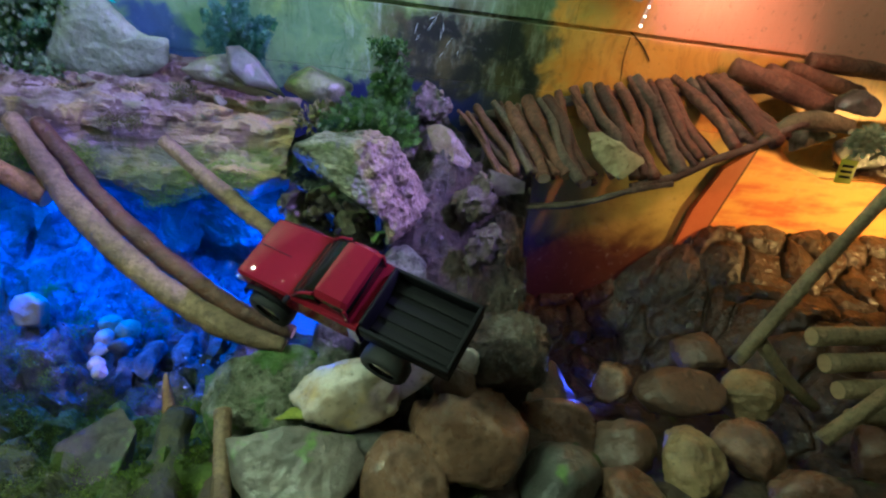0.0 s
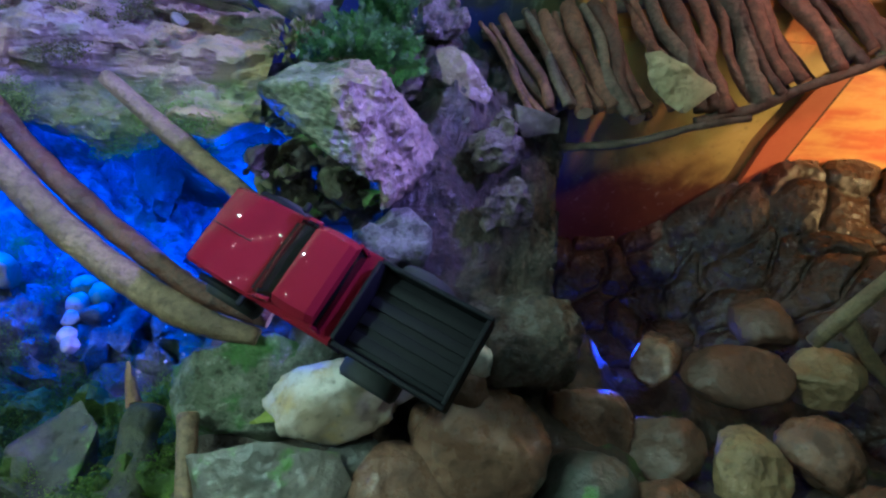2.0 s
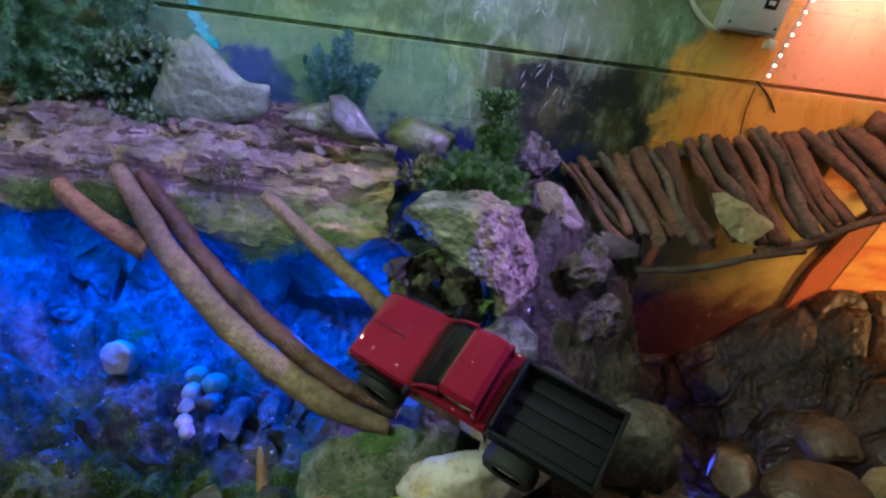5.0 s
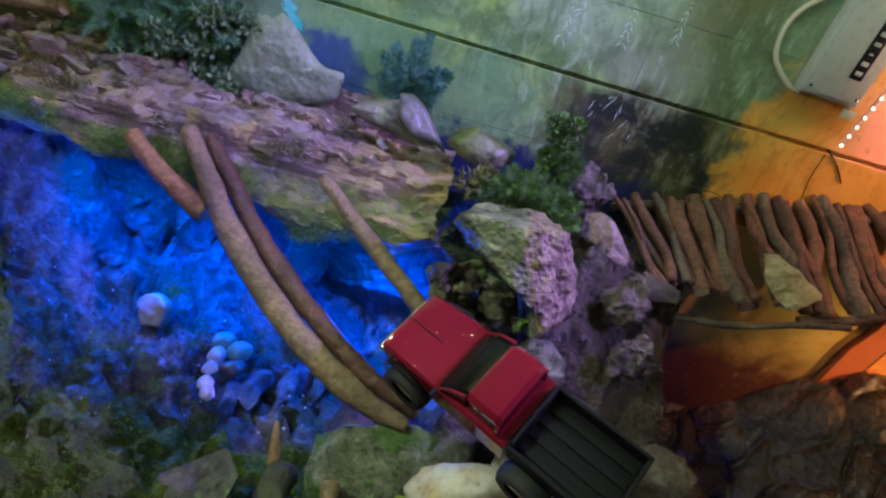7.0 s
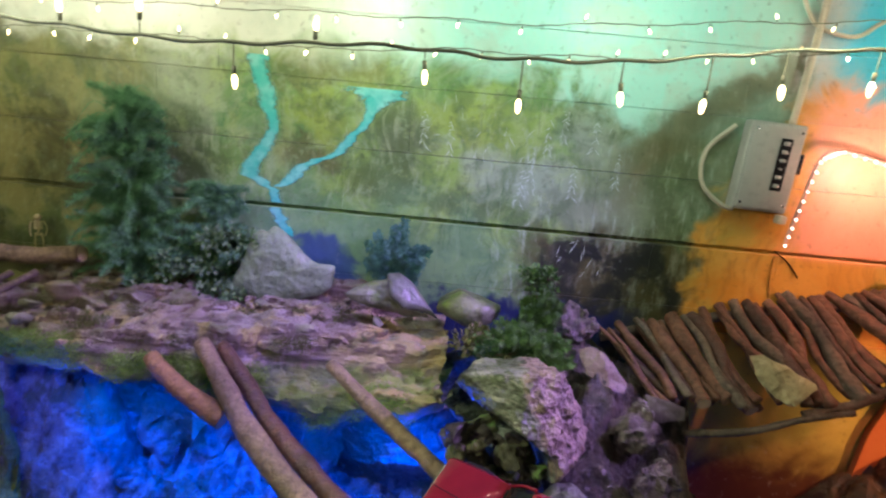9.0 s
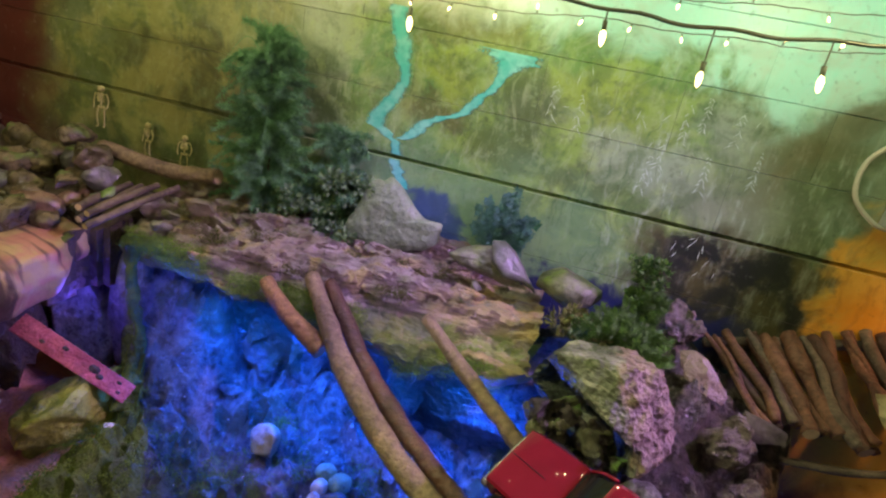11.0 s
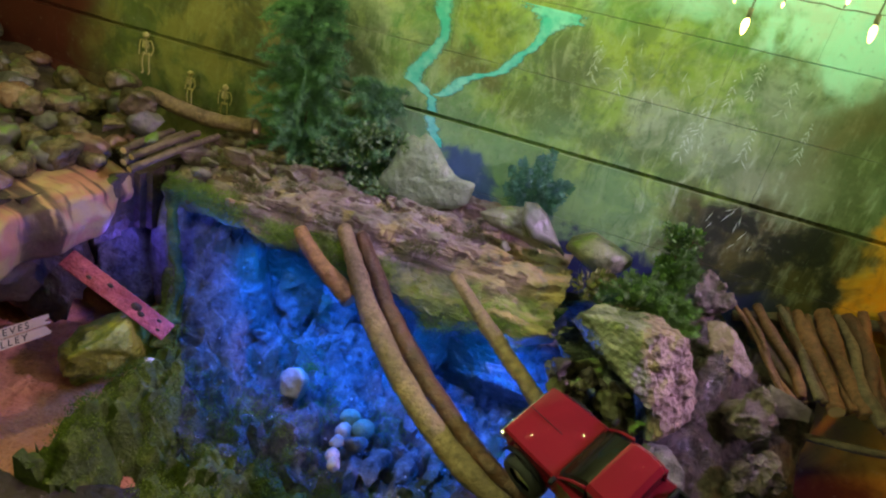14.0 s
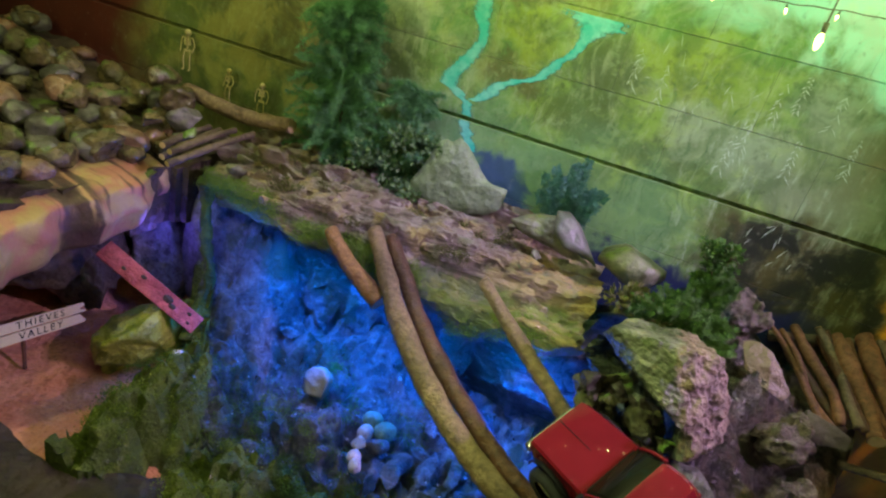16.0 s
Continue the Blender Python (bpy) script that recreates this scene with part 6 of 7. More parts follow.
BULB.node_tree.nodes["Principled BSDF"].inputs["Alpha"].default_value = 0.55
FILAMENT = glow_mat("filament", (1.0, 0.82, 0.55), 260.0)


def string(name, pts, r, bulbs, size, label, seed, hung=(), coil=0.15):
    thing = empty(name, pose(*pts[0]))
    base = Vector(pts[0])
    rng = random.Random(seed)
    fine = []
    for i in range(len(pts) - 1):
        p, q = Vector(pts[i]), Vector(pts[i + 1])
        steps = max(2, int((q - p).length / 0.012))
        for k in range(steps):
            t = k / steps
            fine.append(p.lerp(q, t) + Vector((0, 0, 0.004 * math.sin((p.x + (q.x - p.x) * t) * 17))) - base)
    for ph in (0, math.pi) if r > 0.0018 else (0,):
        line = [p + Vector((0, math.cos(j * 1.1 + ph), math.sin(j * 1.1 + ph))) * r * 0.8 for j, p in enumerate(fine)]
        bm = bmesh.new()
        prev = None
        for p in line:
            rg = [bm.verts.new(p + Vector((0, math.cos(a) * r, math.sin(a) * r))) for a in (0, 1.57, 3.14, 4.71)]
            if prev:
                for q in range(4):
                    bm.faces.new((prev[q], prev[(q + 1) % 4], rg[(q + 1) % 4], rg[q]))
            prev = rg
        part("wire", bm, WIRE, thing)
    spots = [(fine[int((k + 0.5) / bulbs * (len(fine) - 1))], None) for k in range(bulbs)]
    if hung:
        spots = [q for q in spots if not hung[0][0] < q[0].x + base.x < hung[-1][0]]
        spots += [(min(fine, key=lambda q: abs(q.x + base.x - hx)), drop) for hx, drop in hung]
    for p, drop in spots:
        tilt = pose(0, 0, 0, rng.uniform(-25, 25), rng.uniform(-25, 25), 0)
        up = 1 if rng.random() < 0.25 else -1
        if drop is not None:
            up, tilt = (1 if drop > 0 else -1), pose(0, 0, 0, rng.uniform(-6, 6), rng.uniform(-6, 6), 0)
            cord = abs(drop) - size * 2.1
            if cord > 0.004:
                part("cord", tube_bm([p, p + Vector((0, 0, up * (cord + size * 0.4)))], [0.0007, 0.0007], 6, 0.0), WIRE, thing)
                p = p + Vector((0, 0, up * cord))
        bm = bmesh.new()
        bmesh.ops.create_cone(bm, cap_ends=True, segments=10, radius1=size * 0.26, radius2=size * 0.30, depth=size * 1.0)
        bmesh.ops.transform(bm, matrix=Matrix.Translation(p) @ tilt @ Matrix.Translation((0, 0, up * size * 0.9)), verts=bm.verts[:])
        part("socket", bm, WIRE, thing)
        bm = bmesh.new()
        bmesh.ops.create_icosphere(bm, subdivisions=2, radius=1.0)
        for v in bm.verts:
            v.co = Vector((v.co.x * size * 0.36, v.co.y * size * 0.36, v.co.z * size * (1.15 if v.co.z * up > 0 else 0.7)))
        bmesh.ops.transform(bm, matrix=Matrix.Translation(p) @ tilt @ Matrix.Translation((0, 0, up * size * 2.1)), verts=bm.verts[:])
        bulb = part("bulb", bm, BULB, thing, "glowing warm bulb")
        bm = bmesh.new()
        bmesh.ops.create_icosphere(bm, subdivisions=1, radius=size * coil)
        bmesh.ops.transform(bm, matrix=Matrix.Translation(p) @ tilt @ Matrix.Translation((0, 0, up * size * 2.1)), verts=bm.verts[:])
        part("filament", bm, FILAMENT, bulb)
    return tagged(thing, label, "string lights")


string("string_lights", [(-3.4, 0.7, 1.75), (-1.6, 0.60, 1.62), (-0.65, 0.56, 1.585), (-0.2, 0.55, 1.59), (0.3, 0.54, 1.635), (1.3, 0.54, 1.70), (3.4, 0.6, 1.9)], 0.0016, 40, 0.0072, "twisted green wire of glowing warm bulbs across the display", 1, ((-0.66, -0.03), (-0.572, 0.012), (-0.501, 0.025), (-0.415, -0.032), (-0.348, 0.012), (-0.25, -0.022), (-0.169, -0.038), (-0.08, -0.030), (-0.002, -0.040), (0.051, -0.032), (0.13, -0.03)))
string("string_lights", [(-3.4, 1.6, 1.72), (-1.6, 1.6, 1.66), (-1.1, 1.6, 1.672), (-0.65, 1.6, 1.672), (-0.23, 1.6, 1.705), (0.17, 1.6, 1.715), (0.8, 1.6, 1.785), (3.4, 1.65, 1.95)], 0.0014, 58, 0.0078, "thin wire of small glowing bulbs in front of the mural", 2)
string("string_lights", [(-3.4, 1.6, 1.85), (-1.3, 1.6, 1.745), (0.0, 1.6, 1.785), (0.47, 1.6, 1.83), (3.4, 1.65, 2.1)], 0.0014, 42, 0.0078, "thin wire of small glowing bulbs high before the mural", 4)
string("string_lights", [(-3.4, 0.1, 2.2), (-1.2, 0.1, 2.05), (0.0, 0.05, 2.0), (1.4, 0.1, 2.1), (3.4, 0.1, 2.2)], 0.0026, 60, 0.010, "twisted green wire of glowing warm bulbs overhead", 3, (), 0.3)

string("string_lights", [(-3.4, 1.22, 2.3), (-1.2, 1.22, 2.22), (0.0, 1.22, 2.2), (1.4, 1.22, 2.24), (3.4, 1.22, 2.3)], 0.0022, 80, 0.010, "green wire of glowing warm bulbs hung over the pool", 5, (), 0.3)
string("string_lights", [(-3.4, 0.98, 2.34), (-1.2, 0.96, 2.26), (0.0, 0.96, 2.24), (1.4, 0.98, 2.28), (3.4, 0.98, 2.34)], 0.0022, 80, 0.010, "green wire of glowing warm bulbs hung over the bank", 6, (), 0.3)

# skeleton figures
def skeleton_figure(at, h, turn, seed):
    bm = bmesh.new()
    def limb(pts, r):
        tube_bm([Vector(p) * h for p in pts], [r * h] * len(pts), 6, 0.0, seed, bm)
    m = bmesh.ops.create_icosphere(bm, subdivisions=2, radius=0.085 * h)
    for v in m["verts"]:
        v.co += Vector((0, 0, 0.90 * h))
    limb([(0, 0, 0.5), (0, 0, 0.66), (0, 0, 0.83)], 0.022)
    for k in range(4):
        z = 0.62 + 0.045 * k
        w = 0.10 - 0.012 * abs(k - 1)
        limb([(0, 0.02, z), (w, -0.01, z), (0, -0.07, z - 0.01), (-w, -0.01, z), (0, 0.02, z)], 0.012)
    limb([(-0.14, 0, 0.78), (0, 0, 0.79), (0.14, 0, 0.78)], 0.016)
    limb([(-0.08, 0, 0.48), (0, 0, 0.45), (0.08, 0, 0.48)], 0.03)
    for s in (-1, 1):
        limb([(s * 0.14, 0, 0.78), (s * 0.18, 0.01, 0.60), (s * 0.15, -0.05, 0.43)], 0.016)
        limb([(s * 0.07, 0, 0.47), (s * 0.09, -0.02, 0.25), (s * 0.08, 0, 0.02), (s * 0.09, -0.06, 0.0)], 0.018)
    ob = part("skeleton_figure", bm, BONE)
    ob.matrix_world = pose(*at, 0, 0, turn)
    return tagged(ob, "small yellowed plastic skeleton figure standing by the log", "figurine", "skeleton figures")


BONE = plain_mat("yellowed_bone", (0.36, 0.32, 0.14), 0.6)
skeleton_figure((-1.91, 1.74, 1.06), 0.15, 10, 1)
skeleton_figure((-1.71, 1.74, 0.99), 0.13, -10, 2)
skeleton_figure((-1.55, 1.73, 0.98), 0.13, 20, 3)

# ---- cave arch and sign ----
bm = bmesh.new()
cols = []
for i in range(61):
    y = 0.55 + 0.84 * i / 60
    top = float(np.interp(y, [0.55, 0.86, 1.09, 1.22, 1.39], [0.74, 0.76, 0.79, 0.81, 0.82]))
    low = float(np.interp(y, [0.55, 0.86, 1.02, 1.24, 1.39], [0.56, 0.59, 0.605, 0.645, 0.72]))
    x = -1.60 + 0.02 * math.sin(y * 17) + 0.012 * math.sin(y * 41)
    line = [(x - 0.22, top + 0.03), (x - 0.06, top + 0.012), (x, top - 0.012), (x + 0.012, (top + low) / 2), (x - 0.01, low + 0.01), (x - 0.06, low), (x - 0.25, low + 0.03)]
    col = []
    for (xa, za), (xb, zb) in zip(line, line[1:]):
        for k in range(5):
            t = k / 5
            p = Vector((xa + (xb - xa) * t, y, za + (zb - za) * t))
            d = 0.012 * fbm(p * 14, 4, 51) + 0.010 * (ridge(p * 12, 6) - 0.3)
            col.append(bm.verts.new(p + Vector((d, 0, d * 0.5))))
    cols.append(col)
for a, b in zip(cols, cols[1:]):
    for k in range(len(a) - 1):
        bm.faces.new((a[k], b[k], b[k + 1], a[k + 1]))
bm.faces.new(cols[-1])
bm.faces.new(cols[0][::-1])
bmesh.ops.recalc_face_normals(bm, faces=bm.faces[:])
tagged(part("cave_lip", bm, CLIFF), "painted cliff lip with dark bands over the cave", "cliff", kind="structure")
stone("cave_rock", (-1.72, 1.47, 0.42), (0.12, 0.12, 0.24), WALLB, 72, "tall smooth rock inside the cave under blue light", sub=4)
stone("cave_rock", (-1.54, 1.50, 0.52), (0.09, 0.09, 0.24), WALLB, 73, "tall smooth rock inside the cave under blue light", sub=4)
stone("cave_rock", (-1.90, 1.30, 0.42), (0.16, 0.12, 0.22), EARTH, 74, "dark rough rock inside the cave", sub=4, rough=0.25)
stone("cave_rock", (-1.86, 1.12, 0.52), (0.14, 0.16, 0.12), EARTH, 76, "dark rough rock inside the cave", sub=4, rough=0.25)
tagged(part("moss_strip", tube_bm([(-1.485, 1.425, 0.80), (-1.465, 1.40, 0.72), (-1.452, 1.385, 0.63), (-1.425, 1.385, 0.55), (-1.40, 1.37, 0.47), (-1.40, 1.335, 0.38), (-1.37, 1.27, 0.31)], [0.030, 0.020, 0.024, 0.018, 0.024, 0.030, 0.034], 14, 0.7, 77), MOSS), "thin mossy rim of rock between cave and pool", "moss")
YMOSS = rock_mat("yellow_moss_rock", (0.23, 0.27, 0.03), (0.40, 0.43, 0.06), (0.08, 0.11, 0.012), 0.8)
stone("moss_rock", (-1.51, 1.22, 0.30), (0.11, 0.19, 0.15), YMOSS, 75, "yellow-green mossy rock beside the plank", sub=4, rough=0.2, cuts=9)
stone("mossy_flake", (-0.104, 0.839, 0.475), (0.06, 0.035, 0.022), YMOSS, 79, "small yellow-green mossy flake under the pale stone", (0, 0, 25), corners=11)
for i, (x, y, z, s) in enumerate([(-1.80, 1.58, 0.985, 0.065), (-1.70, 1.52, 0.955, 0.055), (-1.90, 1.64, 1.03, 0.06), (-1.62, 1.46, 0.93, 0.045), (-1.76, 1.44, 0.95, 0.05)]):
    stone("log_stone", (x, y, z), (s * 1.2, s, s), (HEAPM, SLATE)[i % 2], 560 + i, "mossy grey stone by the end of the log", (0, 0, 40 * i), "stones by the log", corners=13, rough=0.3)
stone("valley_stone", (-1.33, 1.17, 0.33), (0.028, 0.024, 0.02), PALE, 78, "small pale stone at the moss edge")
sign = tagged(empty("sign", pose(-1.75, 1.04, 0.335, 0, 0, 0) @ pose(0, 0, 0, 80, 0, 90) @ pose(0, 0, 0, 0, 0, -7)), "pale wooden sign with hand lettering reading THIEVES VALLEY", "sign")
PALEW = plain_mat("pale_wood", (0.60, 0.54, 0.34), 0.7)
rng = random.Random(2)
for k, word in enumerate(("THIEVES", "VALLEY")):
    bm = bmesh.new()
    right = [(0.135 + rng.uniform(-0.008, 0.012), -0.016 + 0.032 * j / 6) for j in range(7)]
    left = [(-0.135 + rng.uniform(-0.012, 0.008), 0.016 - 0.032 * j / 6) for j in range(7)]
    f = bm.faces.new([bm.verts.new((u, w - 0.037 * k, -0.003)) for u, w in right + left])
    ext = bmesh.ops.extrude_face_region(bm, geom=[f])
    bmesh.ops.translate(bm, vec=(0, 0, 0.006), verts=[g for g in ext["geom"] if isinstance(g, bmesh.types.BMVert)])
    bmesh.ops.recalc_face_normals(bm, faces=bm.faces[:])
    bd = part("board", bm, PALEW, sign, smooth=False)
    cu = bpy.data.curves.new("lettering", "FONT")
    cu.body, cu.size, cu.align_x, cu.align_y, cu.extrude, cu.space_character = word, 0.032, "CENTER", "CENTER", 0.0004, 1.35
    tx = new("lettering", cu)
    tx.data.materials.append(BLACK)
    tx.parent = bd
    tx.location = (0, -0.037 * k, 0.0036)
part("stake", tube_bm([(-0.05, 0.01, -0.006), (-0.05, -0.08, -0.006), (-0.05, -0.15, -0.006)], [0.006] * 3, 8, 0.1, 3), BARKR, sign)

# ---- moss: tufts on the ledge lip, the bank and the pool ----
def tufts(name, spots, blades, size, material, label, seed):
    rng = random.Random(seed)
    verts, faces = [], []
    for (x, y, z), spread in spots:
        for _ in range(blades):
            p = Vector((x + rng.gauss(0, spread), y + rng.gauss(0, spread), z + rng.gauss(0, spread * 0.3)))
            d = Vector((rng.gauss(0, 0.6), rng.gauss(-0.2, 0.6), rng.uniform(0.3, 1.0))).normalized() * size * rng.uniform(0.5, 1.3)
            s = d.cross(Vector((rng.gauss(0, 1), rng.gauss(0, 1), 0.2))).normalized() * size * 0.22
            k = len(verts)
            verts += [p - s, p + s, p + d]
            faces.append((k, k + 1, k + 2))
    me = bpy.data.meshes.new(name)
    me.from_pydata([tuple(v) for v in verts], [], faces)
    me.materials.append(material)
    return tagged(new(name, me), label, "moss", kind="stuff")


GREENM = leaf_mat("fresh_moss", (0.09, 0.17, 0.02), (0.28, 0.42, 0.055), 0.8)
DARKM = leaf_mat("dark_moss", (0.08, 0.135, 0.010), (0.21, 0.30, 0.024), 0.9)
rng = random.Random(31)
lip_spots, bank_spots, pool_spots = [], [], []
for k in range(800):
    x = rng.uniform(-1.5, -0.22)
    if fbm((x * 5, 0, 0), 3, 61) > -0.28:
        f, h = float(np.interp(x, LIPX, LIPY)), float(np.interp(x, LIPX, LIPZ))
        lip_spots.append(((x, f + rng.uniform(-0.008, 0.05), h + rng.uniform(-0.04, 0.03)), 0.013))
tufts("lip_moss", lip_spots, 75, 0.0055, GREENM, "bright green moss along the ledge lip", 1)
ledge_spots = []
for cx, cy in ((-1.38, 1.52), (-1.22, 1.46), (-1.08, 1.55), (-0.98, 1.42), (-0.80, 1.53), (-0.62, 1.44), (-0.52, 1.60), (-1.30, 1.62), (-0.66, 1.58)):
    for k in range(16):
        x, y = cx + rng.gauss(0, 0.035), cy + rng.gauss(0, 0.022)
        ledge_spots.append(((x, y, 0.885 + 0.22 * (y - 1.45)), 0.012))
tufts("ledge_moss", ledge_spots, 34, 0.008, leaf_mat("olive_ledge_moss", (0.05, 0.06, 0.012), (0.13, 0.14, 0.03), 0.9), "olive moss patches on the ledge", 7)
for k in range(1500):
    x, y = rng.uniform(-1.5, -0.3), rng.uniform(0.5, 1.55)
    if in_moss(x, y) and moss_rim(x, y) > 0.015 and fbm((x * 9, y * 9, 0), 3, 62) > -0.2:
        bank_spots.append(((x, y, moss_h(x, y)), 0.014))
tufts("bank_moss", bank_spots, 90, 0.0075, DARKM, "dense dark moss on the bank", 2)
for k in range(1100):
    x, y = rng.uniform(-1.4, -0.2), rng.uniform(1.0, 1.5)
    if not (x < -1.1 and y > 1.25) and fbm((x * 6, y * 6, 0), 3, 63) > -0.22 + 0.50 * ss(1.12, 1.42, y) + 0.25 * ss(-0.7, -0.5, x):
        pool_spots.append(((x, y, bed_h(x, y)), 0.014))
for cx, cy, r in ((-0.915, 1.335, 0.075), (-0.665, 1.22, 0.12), (-0.824, 1.10, 0.05), (-1.0, 1.06, 0.06)):
    for k in range(26):
        a = rng.uniform(0, 2 * math.pi)
        x, y = cx + r * math.cos(a) * rng.uniform(0.8, 1.2), cy + r * math.sin(a) * rng.uniform(0.8, 1.2)
        pool_spots.append(((x, y, bed_h(x, y)), 0.012))
tufts("pool_moss", pool_spots, 70, 0.0055, DARKM, "patches of dark moss in the pool", 3)

# ---- painted river and blocks on the wall ----
def ribbon(name, pts, material, label, y, seed):
    bm = bmesh.new()
    across = bm.loops.layers.uv.new("across")
    prev = None
    n = (len(pts) - 1) * 8
    for k in range(n + 1):
        f = k / 8
        i = min(int(f), len(pts) - 2)
        t = f - i
        p0, p1, p2, p3 = (Vector(pts[max(0, min(len(pts) - 1, i + d))]) for d in (-1, 0, 1, 2))
        c = 0.5 * (2 * p1 + (p2 - p0) * t + (2 * p0 - 5 * p1 + 4 * p2 - p3) * t * t + (3 * p1 - p0 - 3 * p2 + p3) * t**3)
        wa, wb = (c.z * (1 + 0.35 * fbm((f * 1.7, s, 0), 3, seed)) for s in (0.0, 5.0))
        a, b = bm.verts.new((c.x - wa * 1.55, y, c.y)), bm.verts.new((c.x + wb * 1.55, y, c.y))
        if prev:
            f = bm.faces.new((prev[0], prev[1], b, a))
            for loop, u in zip(f.loops, (0.0, 1.0, 1.0, 0.0)):
                loop[across].uv = (u, k / 8)
        prev = (a, b)
    return part(name, bm, material, wall, label)


def river_mat():
    m = Mat("turquoise_paint", 0.4)
    n = m.noise(14, detail=5)
    c = m.mix(m.step(n, 0.35, 0.65), (0.10, 0.58, 0.50), (0.30, 0.74, 0.66))
    m.color(m.mix(m.math("MULTIPLY", m.step(m.noise(40), 0.5, 0.7), 0.4), c, (0.06, 0.42, 0.38)))
    uv = m.t.nodes.new("ShaderNodeUVMap")
    uv.uv_map = "across"
    u = m.xyz(uv.outputs[0])[0]
    rim = m.math("MINIMUM", u, m.math("SUBTRACT", 1.0, u))
    brush = m.math("ADD", m.math("MULTIPLY", m.math("SUBTRACT", m.noise(26, detail=6), 0.5), 0.25), m.math("MULTIPLY", m.math("SUBTRACT", m.noise(90), 0.5), 0.3))
    m.put(m.b.inputs["Alpha"], m.math("MULTIPLY", m.step(m.math("ADD", rim, brush), 0.10, 0.38), 0.84))
    return m.m


RIVER = river_mat()
# streams
ribbon("painted_river", [(-0.862, 1.66, 0.034), (-0.838, 1.556, 0.030), (-0.819, 1.493, 0.025), (-0.807, 1.445, 0.021), (-0.835, 1.394, 0.026), (-0.872, 1.335, 0.032), (-0.880, 1.292, 0.034), (-0.842, 1.266, 0.026), (-0.808, 1.245, 0.022), (-0.795, 1.207, 0.022)], RIVER, "turquoise painted stream", 1.7940, 3)
ribbon("painted_river", [(-0.793, 1.194, 0.022), (-0.776, 1.152, 0.022), (-0.754, 1.122, 0.018), (-0.735, 1.105, 0.008)], RIVER, "turquoise painted stream", 1.7745, 5)
ribbon("painted_river", [(-0.485, 1.590, 0.098), (-0.482, 1.568, 0.078), (-0.494, 1.540, 0.036), (-0.505, 1.515, 0.020), (-0.520, 1.485, 0.017), (-0.549, 1.450, 0.018), (-0.578, 1.415, 0.020), (-0.596, 1.386, 0.020), (-0.634, 1.366, 0.022), (-0.680, 1.350, 0.024), (-0.718, 1.320, 0.026), (-0.748, 1.285, 0.024), (-0.795, 1.259, 0.020)], RIVER, "turquoise painted stream", 1.7925, 7)

# painted reeds
rng = random.Random(12)
bm = bmesh.new()
def painted_leaf(x, z, a, l, w):
    y = 1.7745 if z < 1.2 else 1.794
    s, c = math.sin(a), math.cos(a)
    q = [(x, z), (x + s * l * 0.5 + c * w, z + c * l * 0.5 - s * w), (x + s * l, z + c * l), (x + s * l * 0.5 - c * w, z + c * l * 0.5 + s * w)]
    bm.faces.new([bm.verts.new((u, y, v)) for u, v in q])


for cx, cz in ((0.098, 1.529), (0.195, 1.513), (0.143, 1.362), (-0.251, 1.468), (-0.016, 1.331), (-0.335, 1.484), (0.052, 1.495), (0.009, 1.404), (0.275, 1.408)):
    for k in range(9):
        z0 = cz + 0.05 - 0.012 * k
        for side in (-1, 1):
            if rng.random() < 0.8:
                painted_leaf(cx + rng.gauss(0, 0.002), z0 + rng.gauss(0, 0.003), side * rng.uniform(2.2, 2.7), (0.012 + 0.002 * k) * rng.uniform(0.7, 1.3), rng.uniform(0.0010, 0.0020))
for cx, cz in ((-0.239, 1.519), (-0.333, 1.464), (0.207, 1.496), (0.011, 1.345), (-0.165, 1.42), (-0.05, 1.44), (0.15, 1.15), (0.22, 1.10)):
    for k in range(5):
        painted_leaf(cx + rng.gauss(0, 0.02), cz + rng.gauss(0, 0.03), rng.gauss(0.25, 0.5), rng.uniform(0.02, 0.045), rng.uniform(0.0008, 0.0016))
part("painted_reeds", bm, plain_mat("pale_reed_paint", (0.46, 0.55, 0.46), 0.5), wall, "pale painted reeds", False)

# clay plates between the cracks of the canyon floor
canyon = bpy.data.objects["canyon_floor"]
rng = random.Random(21)
seeds = []
for k in range(900):
    q = (rng.uniform(0.42, 2.5), rng.uniform(0.84, 1.82))
    if all(math.hypot(q[0] - a, q[1] - b) > 0.105 for a, b in seeds):
        seeds.append(q)


def warp(x, y):
    """Bends the straight cell edges into curved cracks."""
    return x + 0.05 * fbm((x * 7, y * 7, 0), 2, 51), y + 0.05 * fbm((x * 7, y * 7, 3), 2, 52)


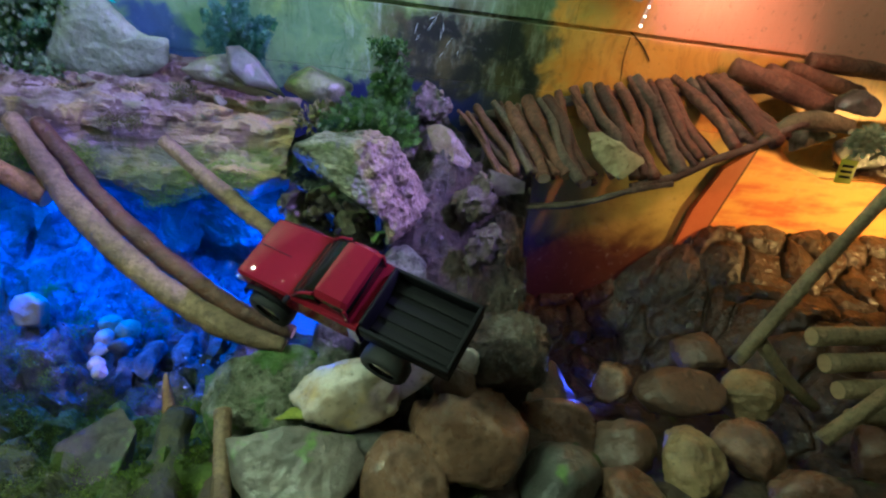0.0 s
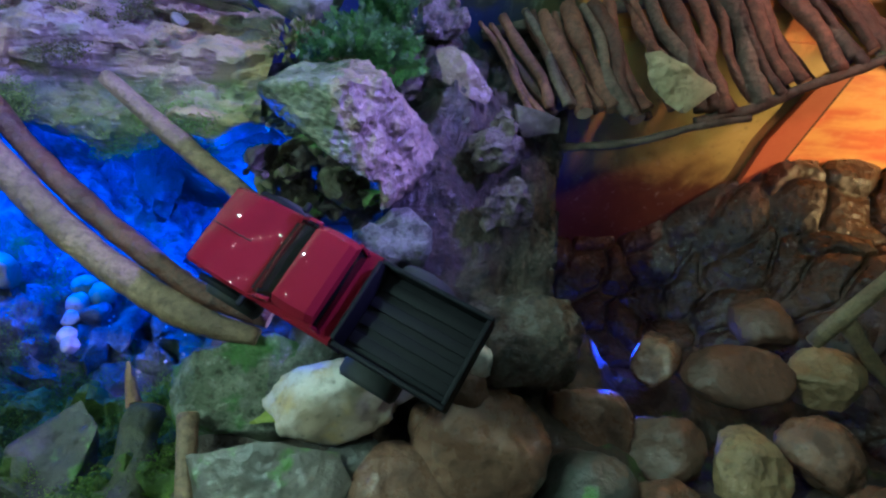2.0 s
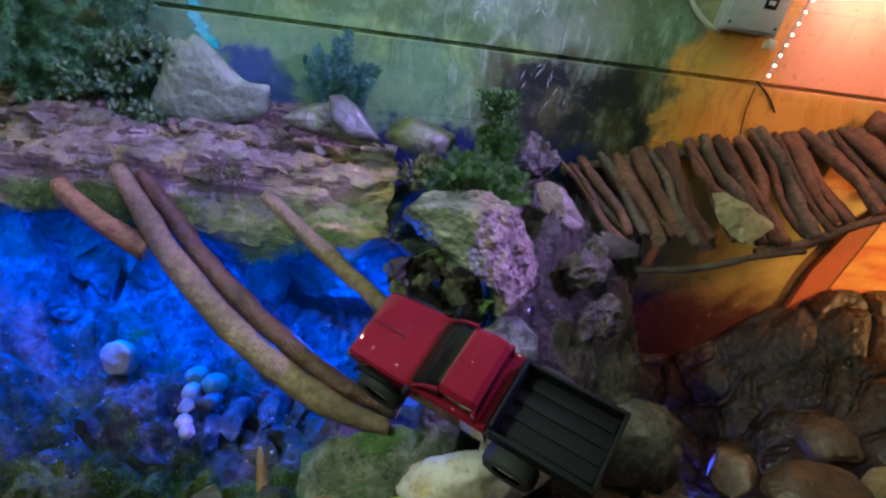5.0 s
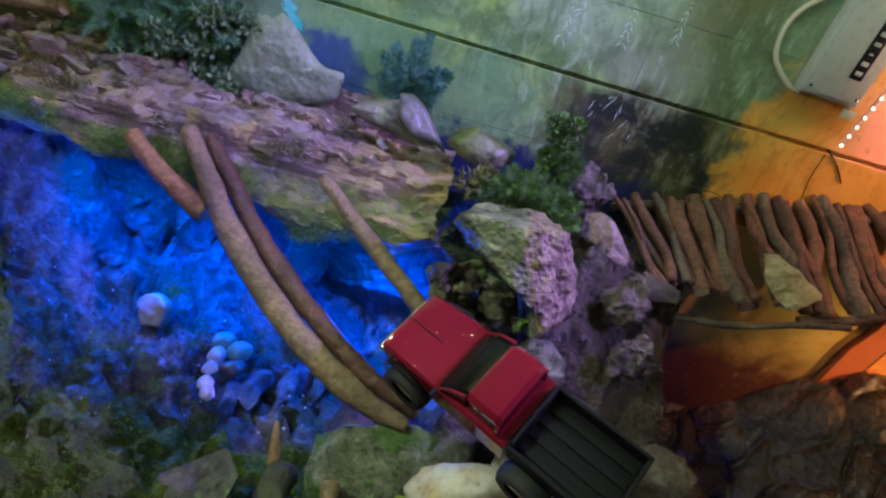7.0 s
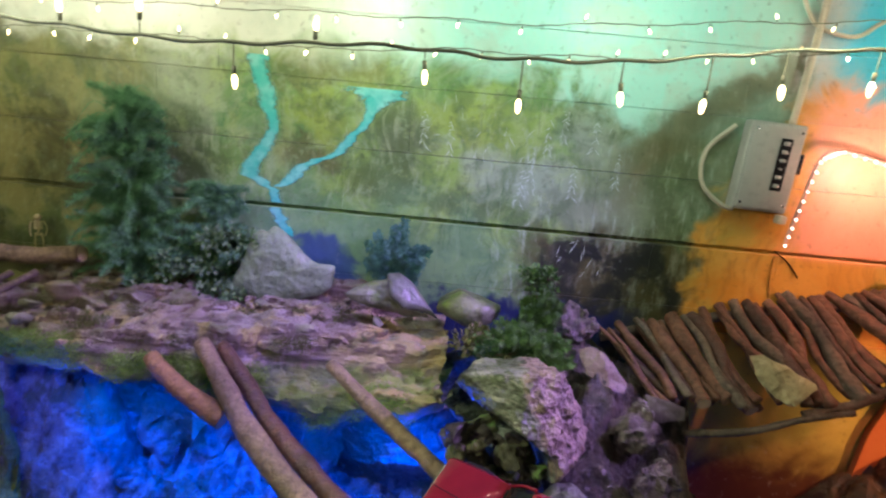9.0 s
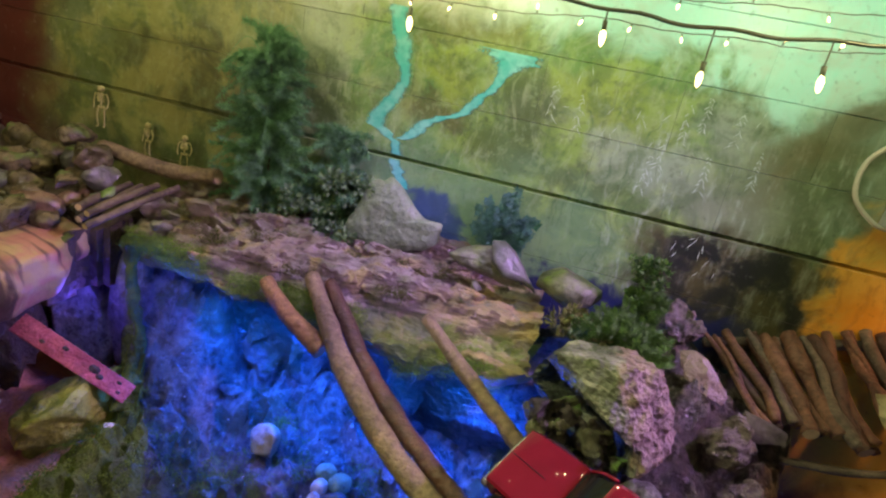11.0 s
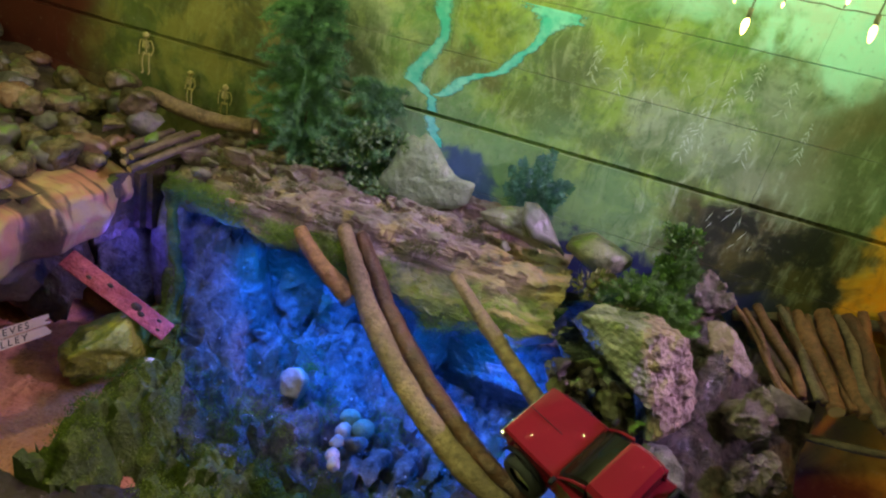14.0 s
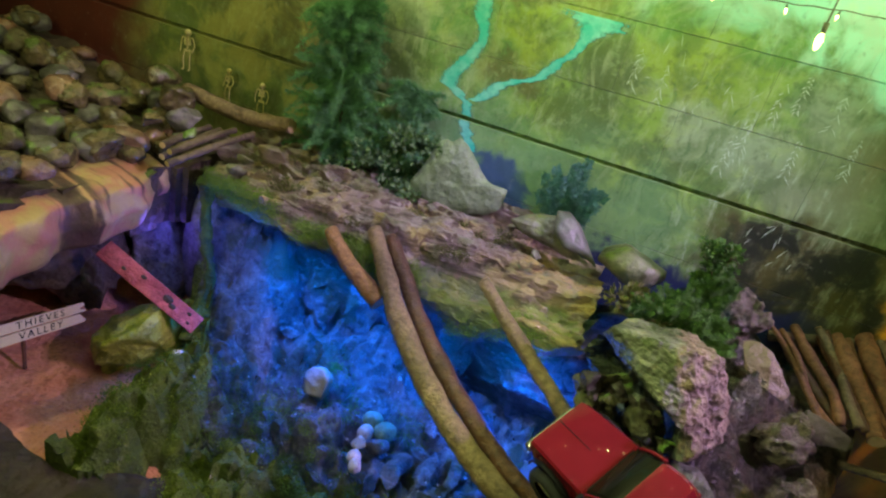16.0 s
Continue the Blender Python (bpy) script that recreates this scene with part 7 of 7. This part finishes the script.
for cx, cy in seeds:
    cell = [(cx - 0.14, cy - 0.14), (cx + 0.14, cy - 0.14), (cx + 0.14, cy + 0.14), (cx - 0.14, cy + 0.14)]
    for ox, oy in seeds:
        nx, ny = ox - cx, oy - cy
        lim = 0.5 * (nx * nx + ny * ny)
        if lim == 0 or lim > 0.08:
            continue
        cut = []
        for (ax, ay), (bx, by) in zip(cell, cell[1:] + cell[:1]):
            da, db = (ax - cx) * nx + (ay - cy) * ny - lim, (bx - cx) * nx + (by - cy) * ny - lim
            if da <= 0:
                cut.append((ax, ay))
            if da * db < 0:
                cut.append((ax + (bx - ax) * da / (da - db), ay + (by - ay) * da / (da - db)))
        cell = cut
    loop = [warp(ax + (bx - ax) * k / 4, ay + (by - ay) * k / 4) for (ax, ay), (bx, by) in zip(cell, cell[1:] + cell[:1]) for k in range(4)]
    mx, my = sum(p[0] for p in loop) / len(loop), sum(p[1] for p in loop) / len(loop)
    lift = rng.uniform(0.012, 0.030)
    bm = bmesh.new()
    rows = []
    for inset, h in ((0.006, -0.012), (0.008, lift * 0.55), (0.016, lift), (0.045, lift + 0.005)):
        row = []
        for px, py in loop:
            f = 1 - inset / max(0.05, math.hypot(px - mx, py - my))
            x, y = mx + (px - mx) * f, my + (py - my) * f
            row.append(bm.verts.new((x, y, canyon_h(x, y) + h + 0.006 * fbm((x * 20, y * 20, 0), 3, 3))))
        rows.append(row)
    for a, b in zip(rows, rows[1:]):
        for k in range(len(loop)):
            q = (k + 1) % len(loop)
            bm.faces.new((a[k], a[q], b[q], b[k]))
    bm.faces.new(rows[-1])
    part("plate", bm, CRACKED, canyon)

blk = box_bm(0.3995, 0.024, 0.1984, (0, 0, 0), 0.0007)
bme = bpy.data.meshes.new("block")
blk.to_mesh(bme)
blk.free()
bme.materials.append(MURAL)
for row in range(1, 12):
    z = 0.2 * row + 0.1
    for k in range(13):
        x = -2.78 + 0.4 * k + (0.2 if row % 2 else 0.0)
        b = new("block", bme)
        b.parent = wall
        b.location = (x, 1.808 if row >= 6 else 1.788, z + (0.004 if row >= 6 else -0.007))
